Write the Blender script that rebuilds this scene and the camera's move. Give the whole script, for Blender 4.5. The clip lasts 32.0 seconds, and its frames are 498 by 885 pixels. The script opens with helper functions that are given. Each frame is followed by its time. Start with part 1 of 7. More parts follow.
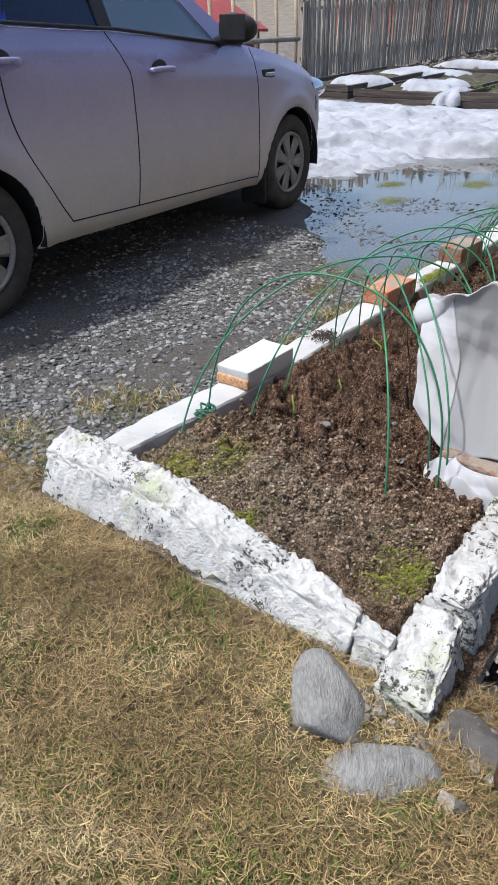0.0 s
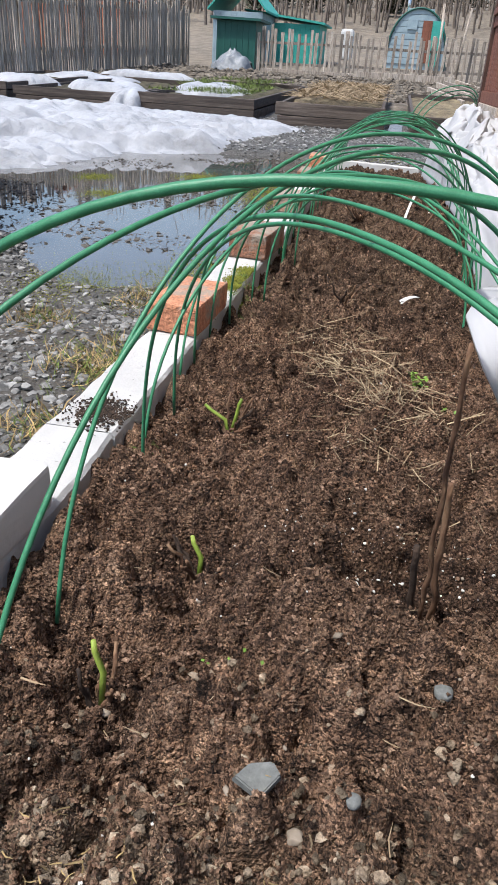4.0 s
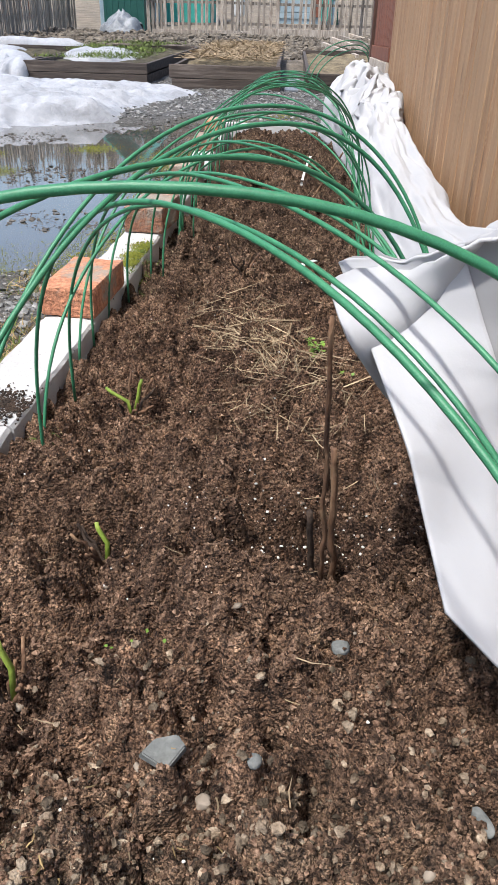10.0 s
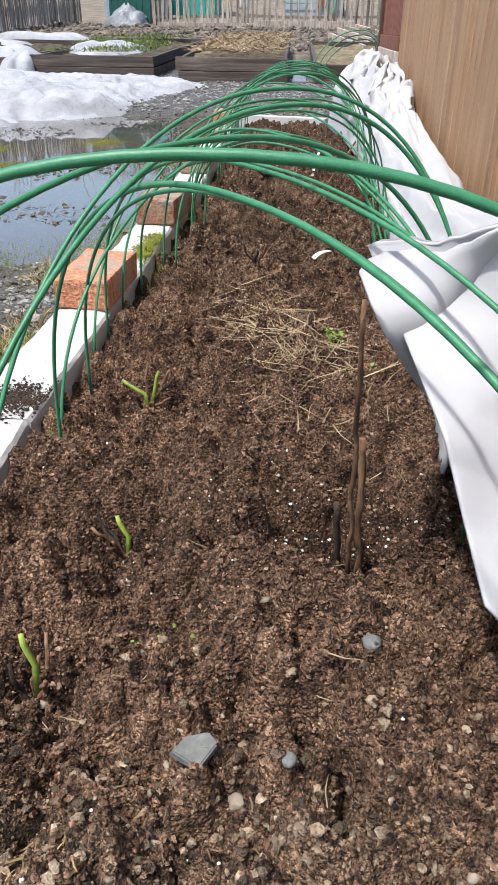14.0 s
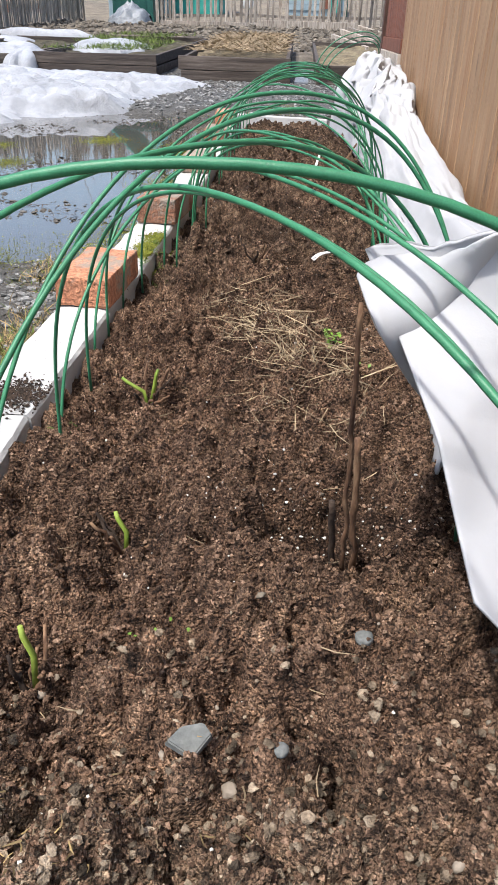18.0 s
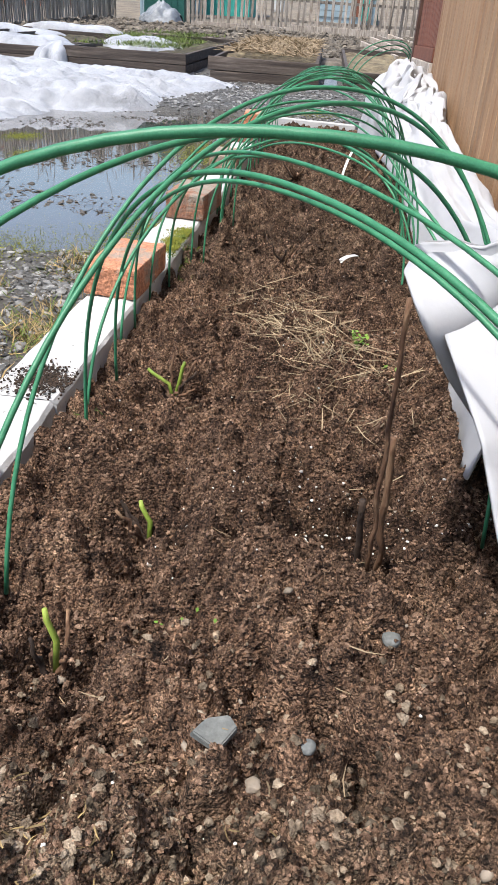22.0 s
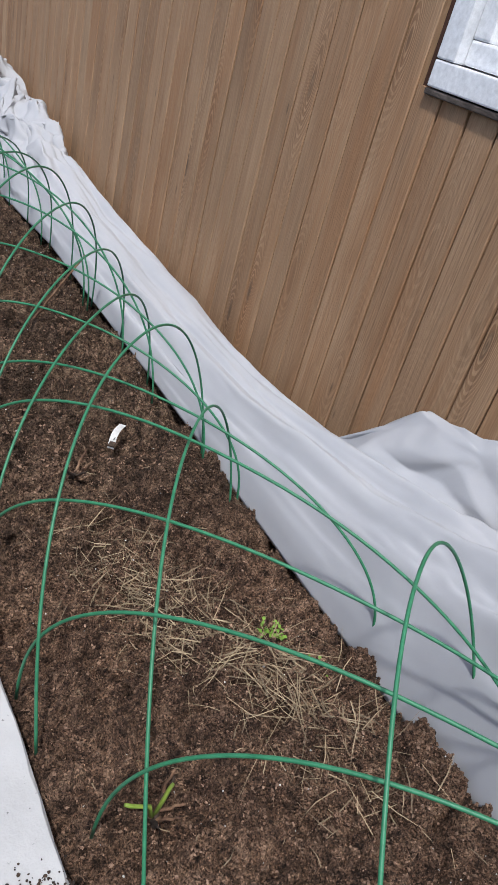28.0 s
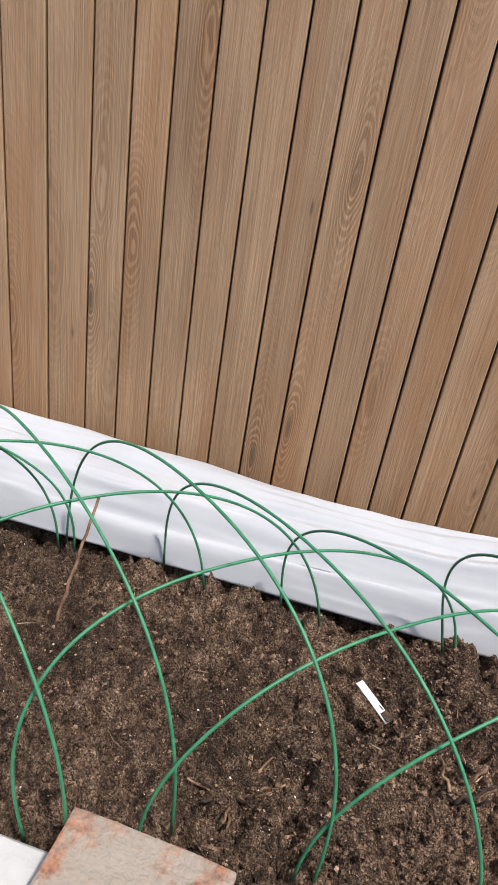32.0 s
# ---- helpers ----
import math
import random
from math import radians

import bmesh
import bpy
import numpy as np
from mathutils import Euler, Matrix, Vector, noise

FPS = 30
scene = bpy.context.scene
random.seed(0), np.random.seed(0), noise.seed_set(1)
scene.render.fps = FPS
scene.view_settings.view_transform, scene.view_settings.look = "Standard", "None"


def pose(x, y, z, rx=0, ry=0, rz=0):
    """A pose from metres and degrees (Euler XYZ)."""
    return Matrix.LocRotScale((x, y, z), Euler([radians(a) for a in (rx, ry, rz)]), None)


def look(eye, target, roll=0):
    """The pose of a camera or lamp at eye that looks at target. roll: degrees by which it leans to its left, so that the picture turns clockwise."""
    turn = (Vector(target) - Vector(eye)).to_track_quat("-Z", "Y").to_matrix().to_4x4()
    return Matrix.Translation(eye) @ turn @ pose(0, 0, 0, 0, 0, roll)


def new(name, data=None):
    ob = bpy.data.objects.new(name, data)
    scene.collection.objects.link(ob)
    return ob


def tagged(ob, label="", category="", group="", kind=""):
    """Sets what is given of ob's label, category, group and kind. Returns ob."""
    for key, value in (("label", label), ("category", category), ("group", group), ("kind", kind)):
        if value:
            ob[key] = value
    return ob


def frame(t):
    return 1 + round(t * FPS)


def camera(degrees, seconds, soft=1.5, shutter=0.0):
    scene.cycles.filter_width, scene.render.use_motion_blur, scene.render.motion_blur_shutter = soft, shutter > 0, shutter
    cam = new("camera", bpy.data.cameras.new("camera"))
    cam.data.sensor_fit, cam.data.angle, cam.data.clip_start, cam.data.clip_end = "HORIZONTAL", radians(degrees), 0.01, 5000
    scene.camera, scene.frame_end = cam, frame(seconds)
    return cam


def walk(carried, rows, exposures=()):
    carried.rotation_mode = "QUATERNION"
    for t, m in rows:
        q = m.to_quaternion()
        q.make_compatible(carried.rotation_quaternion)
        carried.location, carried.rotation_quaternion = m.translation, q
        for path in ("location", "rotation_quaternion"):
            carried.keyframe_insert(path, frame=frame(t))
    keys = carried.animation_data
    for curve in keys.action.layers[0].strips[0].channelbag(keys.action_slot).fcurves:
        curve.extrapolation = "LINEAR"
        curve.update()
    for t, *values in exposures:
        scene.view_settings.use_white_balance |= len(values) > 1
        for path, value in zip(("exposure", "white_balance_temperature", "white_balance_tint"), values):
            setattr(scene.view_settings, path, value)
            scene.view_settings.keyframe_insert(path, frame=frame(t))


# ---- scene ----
cam = camera(38.7, 32.0, soft=0.8)
PATH = [
    (0, (1.331, -2.707, 1.054), (0.299, -1.325, 0.042), -0.7),
    (0.5, (1.189, -2.458, 1.135), (0.159, -1.07, 0.128), -2.2),
    (1, (0.958, -2.23, 1.132), (-0.069, -0.834, 0.135), -2.8),
    (1.5, (0.709, -1.981, 1.127), (-0.209, -0.525, 0.109), -3.6),
    (1.9, (0.597, -1.712, 0.986), (-0.129, -0.16, -0.045), -0.4),
    (2, (0.587, -1.657, 0.947), (-0.107, -0.099, -0.096), -1.0),
    (2.2, (0.589, -1.566, 0.84), (-0.05, 0.007, -0.215), -2.3),
    (2.5, (0.462, -1.498, 0.648), (0.025, 0.152, -0.394), -0.4),
    (3, (0.42, -1.477, 0.545), (0.079, 0.268, -0.373), 3.7),
    (3.5, (0.443, -1.493, 0.567), (0.128, 0.278, -0.307), 4.4),
    (4, (0.45, -1.48, 0.542), (0.149, 0.266, -0.387), 3.7),
    (4.5, (0.472, -1.471, 0.535), (0.191, 0.248, -0.447), 2.5),
    (6.5, (0.481, -1.488, 0.56), (0.273, 0.219, -0.461), 2.2),
    (7, (0.488, -1.482, 0.563), (0.302, 0.23, -0.454), 2.1),
    (7.5, (0.489, -1.477, 0.56), (0.324, 0.24, -0.453), 2.2),
    (8, (0.495, -1.475, 0.559), (0.346, 0.245, -0.451), 2.1),
    (8.5, (0.496, -1.477, 0.562), (0.362, 0.245, -0.447), 2.0),
    (9, (0.495, -1.481, 0.563), (0.375, 0.245, -0.441), 1.6),
    (9.5, (0.496, -1.481, 0.563), (0.388, 0.247, -0.439), 1.6),
    (10, (0.497, -1.481, 0.562), (0.397, 0.248, -0.437), 1.5),
    (10.5, (0.49, -1.48, 0.558), (0.391, 0.251, -0.44), 1.3),
    (11, (0.484, -1.476, 0.553), (0.38, 0.254, -0.445), 1.1),
    (11.5, (0.48, -1.474, 0.552), (0.36, 0.256, -0.446), 0.4),
    (12, (0.477, -1.47, 0.548), (0.35, 0.254, -0.457), 0.2),
    (12.5, (0.474, -1.47, 0.549), (0.337, 0.251, -0.46), 0.1),
    (13, (0.472, -1.471, 0.549), (0.339, 0.249, -0.464), 0.3),
    (13.5, (0.476, -1.468, 0.548), (0.35, 0.252, -0.466), 0.5),
    (14, (0.477, -1.468, 0.548), (0.355, 0.252, -0.465), 0.7),
    (14.5, (0.477, -1.471, 0.55), (0.362, 0.249, -0.465), 1.1),
    (15, (0.48, -1.475, 0.553), (0.372, 0.246, -0.461), 1.4),
    (15.5, (0.481, -1.475, 0.553), (0.377, 0.245, -0.462), 1.5),
    (17.5, (0.479, -1.481, 0.554), (0.368, 0.239, -0.462), 1.5),
    (18, (0.478, -1.481, 0.554), (0.363, 0.239, -0.46), 1.6),
    (18.5, (0.478, -1.481, 0.555), (0.366, 0.239, -0.459), 1.7),
    (19, (0.476, -1.483, 0.561), (0.37, 0.236, -0.456), 2.1),
    (19.5, (0.478, -1.48, 0.555), (0.371, 0.241, -0.457), 1.8),
    (20, (0.477, -1.481, 0.554), (0.365, 0.241, -0.458), 1.8),
    (20.5, (0.463, -1.479, 0.551), (0.334, 0.242, -0.461), 1.8),
    (21, (0.434, -1.476, 0.536), (0.281, 0.244, -0.475), 2.8),
    (21.5, (0.442, -1.484, 0.54), (0.297, 0.237, -0.468), 3.8),
    (22, (0.451, -1.482, 0.539), (0.313, 0.241, -0.469), 4.1),
    (22.5, (0.453, -1.482, 0.543), (0.327, 0.24, -0.465), 4.3),
    (23, (0.452, -1.484, 0.546), (0.336, 0.24, -0.462), 4.4),
    (23.5, (0.446, -1.487, 0.552), (0.341, 0.233, -0.462), 4.3),
    (24, (0.395, -1.523, 0.571), (0.327, 0.099, -0.596), 4.5),
    (24.5, (0.365, -1.537, 0.694), (0.361, -0.217, -0.809), 10.4),
    (25, (0.309, -1.495, 1.027), (0.344, -0.162, -0.464), 14.6),
    (25.5, (0.418, -1.51, 1.23), (0.392, 0.005, -0.075), 12.1),
    (26, (0.41, -1.526, 1.297), (0.421, 0.218, 0.318), 10.8),
    (26.5, (0.249, -1.483, 1.289), (0.627, 0.272, 0.408), 9.4),
    (28.5, (-0.245, -0.484, 0.988), (0.91, 0.705, -0.131), 19.0),
    (29, (-0.257, -0.201, 1.023), (0.934, 0.945, -0.103), 18.6),
    (29.5, (-0.272, 0.073, 1.041), (1.014, 1.15, -0.049), 14.7),
    (30, (-0.351, 0.319, 1.13), (1.049, 1.26, 0.055), 12.4),
    (30.5, (-0.351, 0.546, 1.095), (1.074, 1.496, 0.063), 12.1),
    (31, (-0.364, 0.708, 1.082), (1.127, 1.568, 0.064), 11.1),
    (31.5, (-0.43, 0.749, 1.064), (1.269, 1.153, 0.089), 10.2),
    (32, (-0.477, 0.779, 1.08), (1.227, 1.033, 0.065), 9.3),
]
walk(cam, [(t, look(eye, target, roll)) for t, eye, target, roll in PATH],
     exposures=[(0, .88, 6100, 10), (1.5, .82, 6150, 10), (4, .98, 6220, 10), (8, 1.06, 6300, 10), (13, 1.14, 6350, 10), (23, 1.16, 6350, 10), (25, 1.06, 6250, 10),
                (26, .62, 6150, 10), (28.5, .50, 6000, 10), (29.3, .60, 6000, 10), (30.5, .80, 6100, 10), (32, .98, 6350, 10)])

# ---- world and sun ----
SKY = 0.13
w = bpy.data.worlds.new("sky")
scene.world = w
w.use_nodes = True
nt = w.node_tree
sky = nt.nodes.new("ShaderNodeTexSky")
sky.sky_type = 'NISHITA'
sky.sun_disc = False
sky.sun_elevation, sky.sun_rotation = radians(64.5), radians(225)
sky.dust_density, sky.air_density = 3.0, 1.0
nt.links.new(sky.outputs[0], nt.nodes["Background"].inputs[0])
nt.nodes["Background"].inputs[1].default_value = SKY
sun = new("sun", bpy.data.lights.new("sun", "SUN"))
sun.data.energy, sun.data.angle, sun.data.color = 2.7, radians(3), (1.0, 0.95, 0.88)
sun.matrix_world = look((-0.30, -0.30, 0.89), (0, 0, 0))

# ---- small tools ----
rng = np.random.RandomState(7)
G = -0.135          # level of the gravel yard by the bed
WL = -0.142         # water level of the puddle


def vnoise(x, y, seed=0):
    """Smooth lattice noise, about -1 to 1."""
    r = np.random.RandomState(seed + 11)
    tab = r.uniform(-1, 1, (256, 256))
    xi, yi = np.floor(x).astype(int), np.floor(y).astype(int)
    fx, fy = x - xi, y - yi
    fx, fy = fx * fx * (3 - 2 * fx), fy * fy * (3 - 2 * fy)
    a, b = tab[xi % 256, yi % 256], tab[(xi + 1) % 256, yi % 256]
    c, d = tab[xi % 256, (yi + 1) % 256], tab[(xi + 1) % 256, (yi + 1) % 256]
    return (a * (1 - fx) + b * fx) * (1 - fy) + (c * (1 - fx) + d * fx) * fy


def fbm(x, y, octaves=3, seed=0, gain=0.5):
    out, amp = 0, 1.0
    for k in range(octaves):
        out = out + amp * vnoise(x * 2 ** k, y * 2 ** k, seed + k)
        amp *= gain
    return out


def interp(v, xs, ys):
    return np.interp(v, xs, ys)


def nmesh(name, verts, faces, mat, smooth=True):
    """A mesh from number arrays; faces is an (n, 3) or (n, 4) array."""
    verts, faces = np.asarray(verts, np.float32), np.asarray(faces, np.int32)
    me = bpy.data.meshes.new(name)
    n, k = faces.shape
    me.vertices.add(len(verts))
    me.vertices.foreach_set("co", verts.ravel())
    me.loops.add(n * k)
    me.loops.foreach_set("vertex_index", faces.ravel())
    me.polygons.add(n)
    me.polygons.foreach_set("loop_start", np.arange(0, n * k, k, dtype=np.int32))
    me.polygons.foreach_set("loop_total", np.full(n, k, np.int32))
    me.update(calc_edges=True)
    me.polygons.foreach_set("use_smooth", np.full(n, smooth))
    if mat:
        me.materials.append(mat)
    return me


def grid_faces(nu, nv):
    i = np.arange(nu * nv).reshape(nu, nv)
    return np.stack([i[:-1, :-1], i[1:, :-1], i[1:, 1:], i[:-1, 1:]], -1).reshape(-1, 4)


def place(ob, parent):
    ob.parent = parent
    return ob


def empty(name, label, category, at=(0, 0, 0), rz=0, group="", kind=""):
    ob = new(name)
    ob.empty_display_size = 0.05
    ob.matrix_world = pose(*at, 0, 0, rz)
    return tagged(ob, label, category, group, kind)


def part(name, bm, material, parent, label="", smooth=False):
    me = bpy.data.meshes.new(name)
    bm.to_mesh(me)
    bm.free()
    me.materials.append(material)
    if smooth:
        me.polygons.foreach_set("use_smooth", np.full(len(me.polygons), True))
    ob = new(name, me)
    if parent:
        ob.parent = parent
    return tagged(ob, label)


def npart(name, verts, faces, material, parent, label="", smooth=True):
    ob = new(name, nmesh(name, verts, faces, material, smooth))
    if parent:
        ob.parent = parent
    return tagged(ob, label)


def bbox(x0, x1, y0, y1, z0, z1, bevel=0.0, rough=0.0, seed=0, cuts=0):
    """A box, with worn bevelled edges."""
    bm = bmesh.new()
    bmesh.ops.create_cube(bm, size=1)
    for v in bm.verts:
        v.co = Vector((x0 + (v.co.x + .5) * (x1 - x0), y0 + (v.co.y + .5) * (y1 - y0), z0 + (v.co.z + .5) * (z1 - z0)))
    if bevel:
        bmesh.ops.bevel(bm, geom=list(bm.edges), offset=bevel, segments=2, affect='EDGES', profile=0.6)
    if cuts:
        bmesh.ops.subdivide_edges(bm, edges=list(bm.edges), cuts=cuts, use_grid_fill=True)
    if rough:
        for v in bm.verts:
            v.co += noise.noise_vector(v.co * 14 + Vector((seed, seed, 0))) * rough + noise.noise_vector(v.co * 45) * rough * .5
    return bm


def tube(points, radius, sides=8, close=True):
    """Verts and faces of a tube along points; radius may be a list."""
    p = np.asarray(points, float)
    n = len(p)
    rad = np.broadcast_to(np.asarray(radius, float), (n,))
    tan = np.gradient(p, axis=0)
    tan /= np.linalg.norm(tan, axis=1)[:, None] + 1e-9
    ref = np.array([0.0, 0.0, 1.0]) if abs(tan[n // 2][2]) < 0.8 else np.array([1.0, 0.0, 0.0])
    u = np.cross(tan, ref)
    bad = np.linalg.norm(u, axis=1) < 1e-3
    u[bad] = np.cross(tan[bad], [0.3, 1, 0.2])
    u /= np.linalg.norm(u, axis=1)[:, None]
    for i in range(1, n):
        if np.dot(u[i], u[i - 1]) < 0:
            u[i] = -u[i]
    v = np.cross(tan, u)
    a = np.linspace(0, 2 * np.pi, sides, endpoint=False)
    ring = p[:, None] + rad[:, None, None] * (np.cos(a)[None, :, None] * u[:, None] + np.sin(a)[None, :, None] * v[:, None])
    i = np.arange(n * sides).reshape(n, sides)
    j = np.roll(i, -1, axis=1)
    f = np.stack([i[:-1], j[:-1], j[1:], i[1:]], -1).reshape(-1, 4)
    verts = ring.reshape(-1, 3)
    if close:
        verts = np.vstack([verts, p[:1], p[-1:]])
        a0, b0 = n * sides, n * sides + 1
        cap = [[a0, j[0][k], i[0][k], a0] for k in range(sides)] + [[b0, i[-1][k], j[-1][k], b0] for k in range(sides)]
        f3 = np.array([[c[0], c[1], c[2]] for c in cap])
        return verts, f, f3
    return verts, f, np.zeros((0, 3), int)


def tubemesh(name, points, radius, mat, sides=8):
    v, f, f3 = tube(points, radius, sides)
    me = bpy.data.meshes.new(name)
    me.from_pydata(v.tolist(), [], f.tolist() + f3.tolist())
    me.polygons.foreach_set("use_smooth", np.full(len(me.polygons), True))
    me.materials.append(mat)
    return me


def tubepart(name, points, radius, mat, parent, label="", sides=8):
    ob = new(name, tubemesh(name, points, radius, mat, sides))
    if parent:
        ob.parent = parent
    return tagged(ob, label)


def merged(chunks):
    """Joins (verts, faces) pairs into one."""
    vs, fs, n = [], [], 0
    for v, f in chunks:
        vs.append(v)
        fs.append(np.asarray(f) + n)
        n += len(v)
    return np.vstack(vs), np.vstack(fs)


PHI = (1 + 5 ** .5) / 2
ICO = np.array([(-1, PHI, 0), (1, PHI, 0), (-1, -PHI, 0), (1, -PHI, 0), (0, -1, PHI), (0, 1, PHI), (0, -1, -PHI), (0, 1, -PHI),
                (PHI, 0, -1), (PHI, 0, 1), (-PHI, 0, -1), (-PHI, 0, 1)], float) / (1 + PHI ** 2) ** .5
ICOF = np.array([(0, 11, 5), (0, 5, 1), (0, 1, 7), (0, 7, 10), (0, 10, 11), (1, 5, 9), (5, 11, 4), (11, 10, 2), (10, 7, 6), (7, 1, 8),
                 (3, 9, 4), (3, 4, 2), (3, 2, 6), (3, 6, 8), (3, 8, 9), (4, 9, 5), (2, 4, 11), (6, 2, 10), (8, 6, 7), (9, 8, 1)])


OCT = np.array([(1, 0, 0), (-1, 0, 0), (0, 1, 0), (0, -1, 0), (0, 0, 1), (0, 0, -1)], float)
OCTF = np.array([(0, 2, 4), (2, 1, 4), (1, 3, 4), (3, 0, 4), (2, 0, 5), (1, 2, 5), (3, 1, 5), (0, 3, 5)])


def lumps(x, y, z, size, flat=0.6, jag=0.25, r=rng, small=False):
    """Many small uneven stones or crumbs as one set of verts and faces."""
    n = len(x)
    s = size[:, None] * np.stack([r.uniform(.7, 1.3, n), r.uniform(.7, 1.3, n), flat * r.uniform(.7, 1.2, n)], 1)
    base, faces = (OCT, OCTF) if small else (ICO, ICOF)
    k = len(base)
    v = base[None] * (1 + r.uniform(-jag, jag, (n, k, 1)))
    v = v * s[:, None, :]
    a = r.uniform(0, 2 * np.pi, n)
    t = r.uniform(-.5, .5, n)
    ct, st = np.cos(t)[:, None], np.sin(t)[:, None]
    vy, vz = v[..., 1] * ct - v[..., 2] * st, v[..., 1] * st + v[..., 2] * ct
    ca, sa = np.cos(a)[:, None], np.sin(a)[:, None]
    vx, vy = v[..., 0] * ca - vy * sa, v[..., 0] * sa + vy * ca
    v = np.stack([vx, vy, vz], -1) + np.stack([x, y, z], 1)[:, None, :]
    f = faces[None] + (np.arange(n) * k)[:, None, None]
    return v.reshape(-1, 3), f.reshape(-1, 3)


def blades(x, y, z, length, width, lift, r=rng, curl=0.4):
    """Many thin bent blades or straws (two quads each)."""
    n = len(x)
    a = r.uniform(0, 2 * np.pi, n)
    d = np.stack([np.cos(a) * np.cos(lift), np.sin(a) * np.cos(lift), np.sin(lift)], 1)
    s = np.stack([-np.sin(a), np.cos(a), np.zeros(n)], 1)
    b = np.stack([x, y, z], 1)
    bend = s * (r.uniform(-curl, curl, n) * length)[:, None] + np.array([0, 0, 1]) * (r.uniform(-.12, .1, n) * length)[:, None]
    m = b + d * (length * .5)[:, None] + bend * .35
    e = b + d * length[:, None] + bend * .2
    e[:, 2] = np.maximum(e[:, 2], b[:, 2] + .001)
    up = np.array([0, 0, 1.0])
    h = width[:, None] * .5
    tilt = s * h + up * h * r.uniform(-.8, .8, n)[:, None]
    v = np.stack([b - tilt, b + tilt, m - tilt * .9, m + tilt * .9, e - tilt * .25, e + tilt * .25], 1)
    i = (np.arange(n) * 6)[:, None, None]
    f = np.array([[0, 1, 3, 2], [2, 3, 5, 4]])[None] + i
    return v.reshape(-1, 3), f.reshape(-1, 4)


# ---- materials ----
def nodes(name):
    m = bpy.data.materials.new(name)
    m.use_nodes = True
    n, l = m.node_tree.nodes, m.node_tree.links
    return m, n, l, n["Principled BSDF"]


def ramp(n, l, src, stops):
    r = n.new("ShaderNodeValToRGB")
    e = r.color_ramp.elements
    while len(e) < len(stops):
        e.new(0.5)
    for k, (p, c) in enumerate(stops):
        e[k].position, e[k].color = p, (*c, 1) if len(c) == 3 else c
    l.new(src, r.inputs[0])
    return r.outputs[0]


def tex(n, l, scale, detail=4, rough=0.6, stretch=None, kind="noise", coord="Object", vec=None):
    tc = n.new("ShaderNodeTexCoord")
    mp = n.new("ShaderNodeMapping")
    l.new(vec or tc.outputs[coord], mp.inputs[0])
    if stretch:
        mp.inputs["Scale"].default_value = stretch
    if kind == "noise":
        t = n.new("ShaderNodeTexNoise")
        t.inputs["Scale"].default_value, t.inputs["Detail"].default_value, t.inputs["Roughness"].default_value = scale, detail, rough
        l.new(mp.outputs[0], t.inputs[0])
        return t.outputs["Fac"]
    t = n.new("ShaderNodeTexVoronoi")
    t.inputs["Scale"].default_value = scale
    l.new(mp.outputs[0], t.inputs[0])
    return t.outputs["Distance"]


def mixc(n, l, fac, a, b, blend="MIX"):
    m = n.new("ShaderNodeMix")
    m.data_type, m.blend_type = "RGBA", blend
    for s, v in ((0, fac), (6, a), (7, b)):
        if isinstance(v, (int, float)):
            m.inputs[s].default_value = v
        elif isinstance(v, tuple):
            m.inputs[s].default_value = (*v, 1)
        else:
            l.new(v, m.inputs[s])
    return m.outputs[2]


def bumped(n, l, b, src, strength, dist=0.01):
    k = n.new("ShaderNodeBump")
    k.inputs["Strength"].default_value, k.inputs["Distance"].default_value = strength, dist
    l.new(src, k.inputs["Height"])
    l.new(k.outputs[0], b.inputs["Normal"])


def vary(n, l, col, amount=0.3, island=False):
    """Lightens or darkens each piece by its own random number."""
    if island:
        r = n.new("ShaderNodeNewGeometry").outputs["Random Per Island"]
    else:
        r = n.new("ShaderNodeObjectInfo").outputs["Random"]
    v = ramp(n, l, r, [(0, (1 - amount,) * 3), (1, (1 + amount * .6,) * 3)])
    return mixc(n, l, 1.0, col, v, "MULTIPLY")


def mat_basic(name, stops, scale=8, rough=0.8, bump=0.2, bscale=None, metal=0.0, stretch=None, spread=0.0, island=False, dist=0.01, spec=0.35, fine=60):
    m, n, l, b = nodes(name)
    t1, t2 = tex(n, l, scale, stretch=stretch), tex(n, l, bscale or fine, stretch=stretch)
    c = ramp(n, l, t1, stops)
    c = mixc(n, l, 0.35, c, ramp(n, l, t2, [(0.3, (.35,) * 3), (0.7, (1.0,) * 3)]), "MULTIPLY")
    if spread:
        c = vary(n, l, c, spread, island)
    l.new(c, b.inputs["Base Color"])
    b.inputs["Roughness"].default_value, b.inputs["Metallic"].default_value = rough, metal
    b.inputs["Specular IOR Level"].default_value = spec
    if bump:
        bumped(n, l, b, t2, bump, dist)
    return m


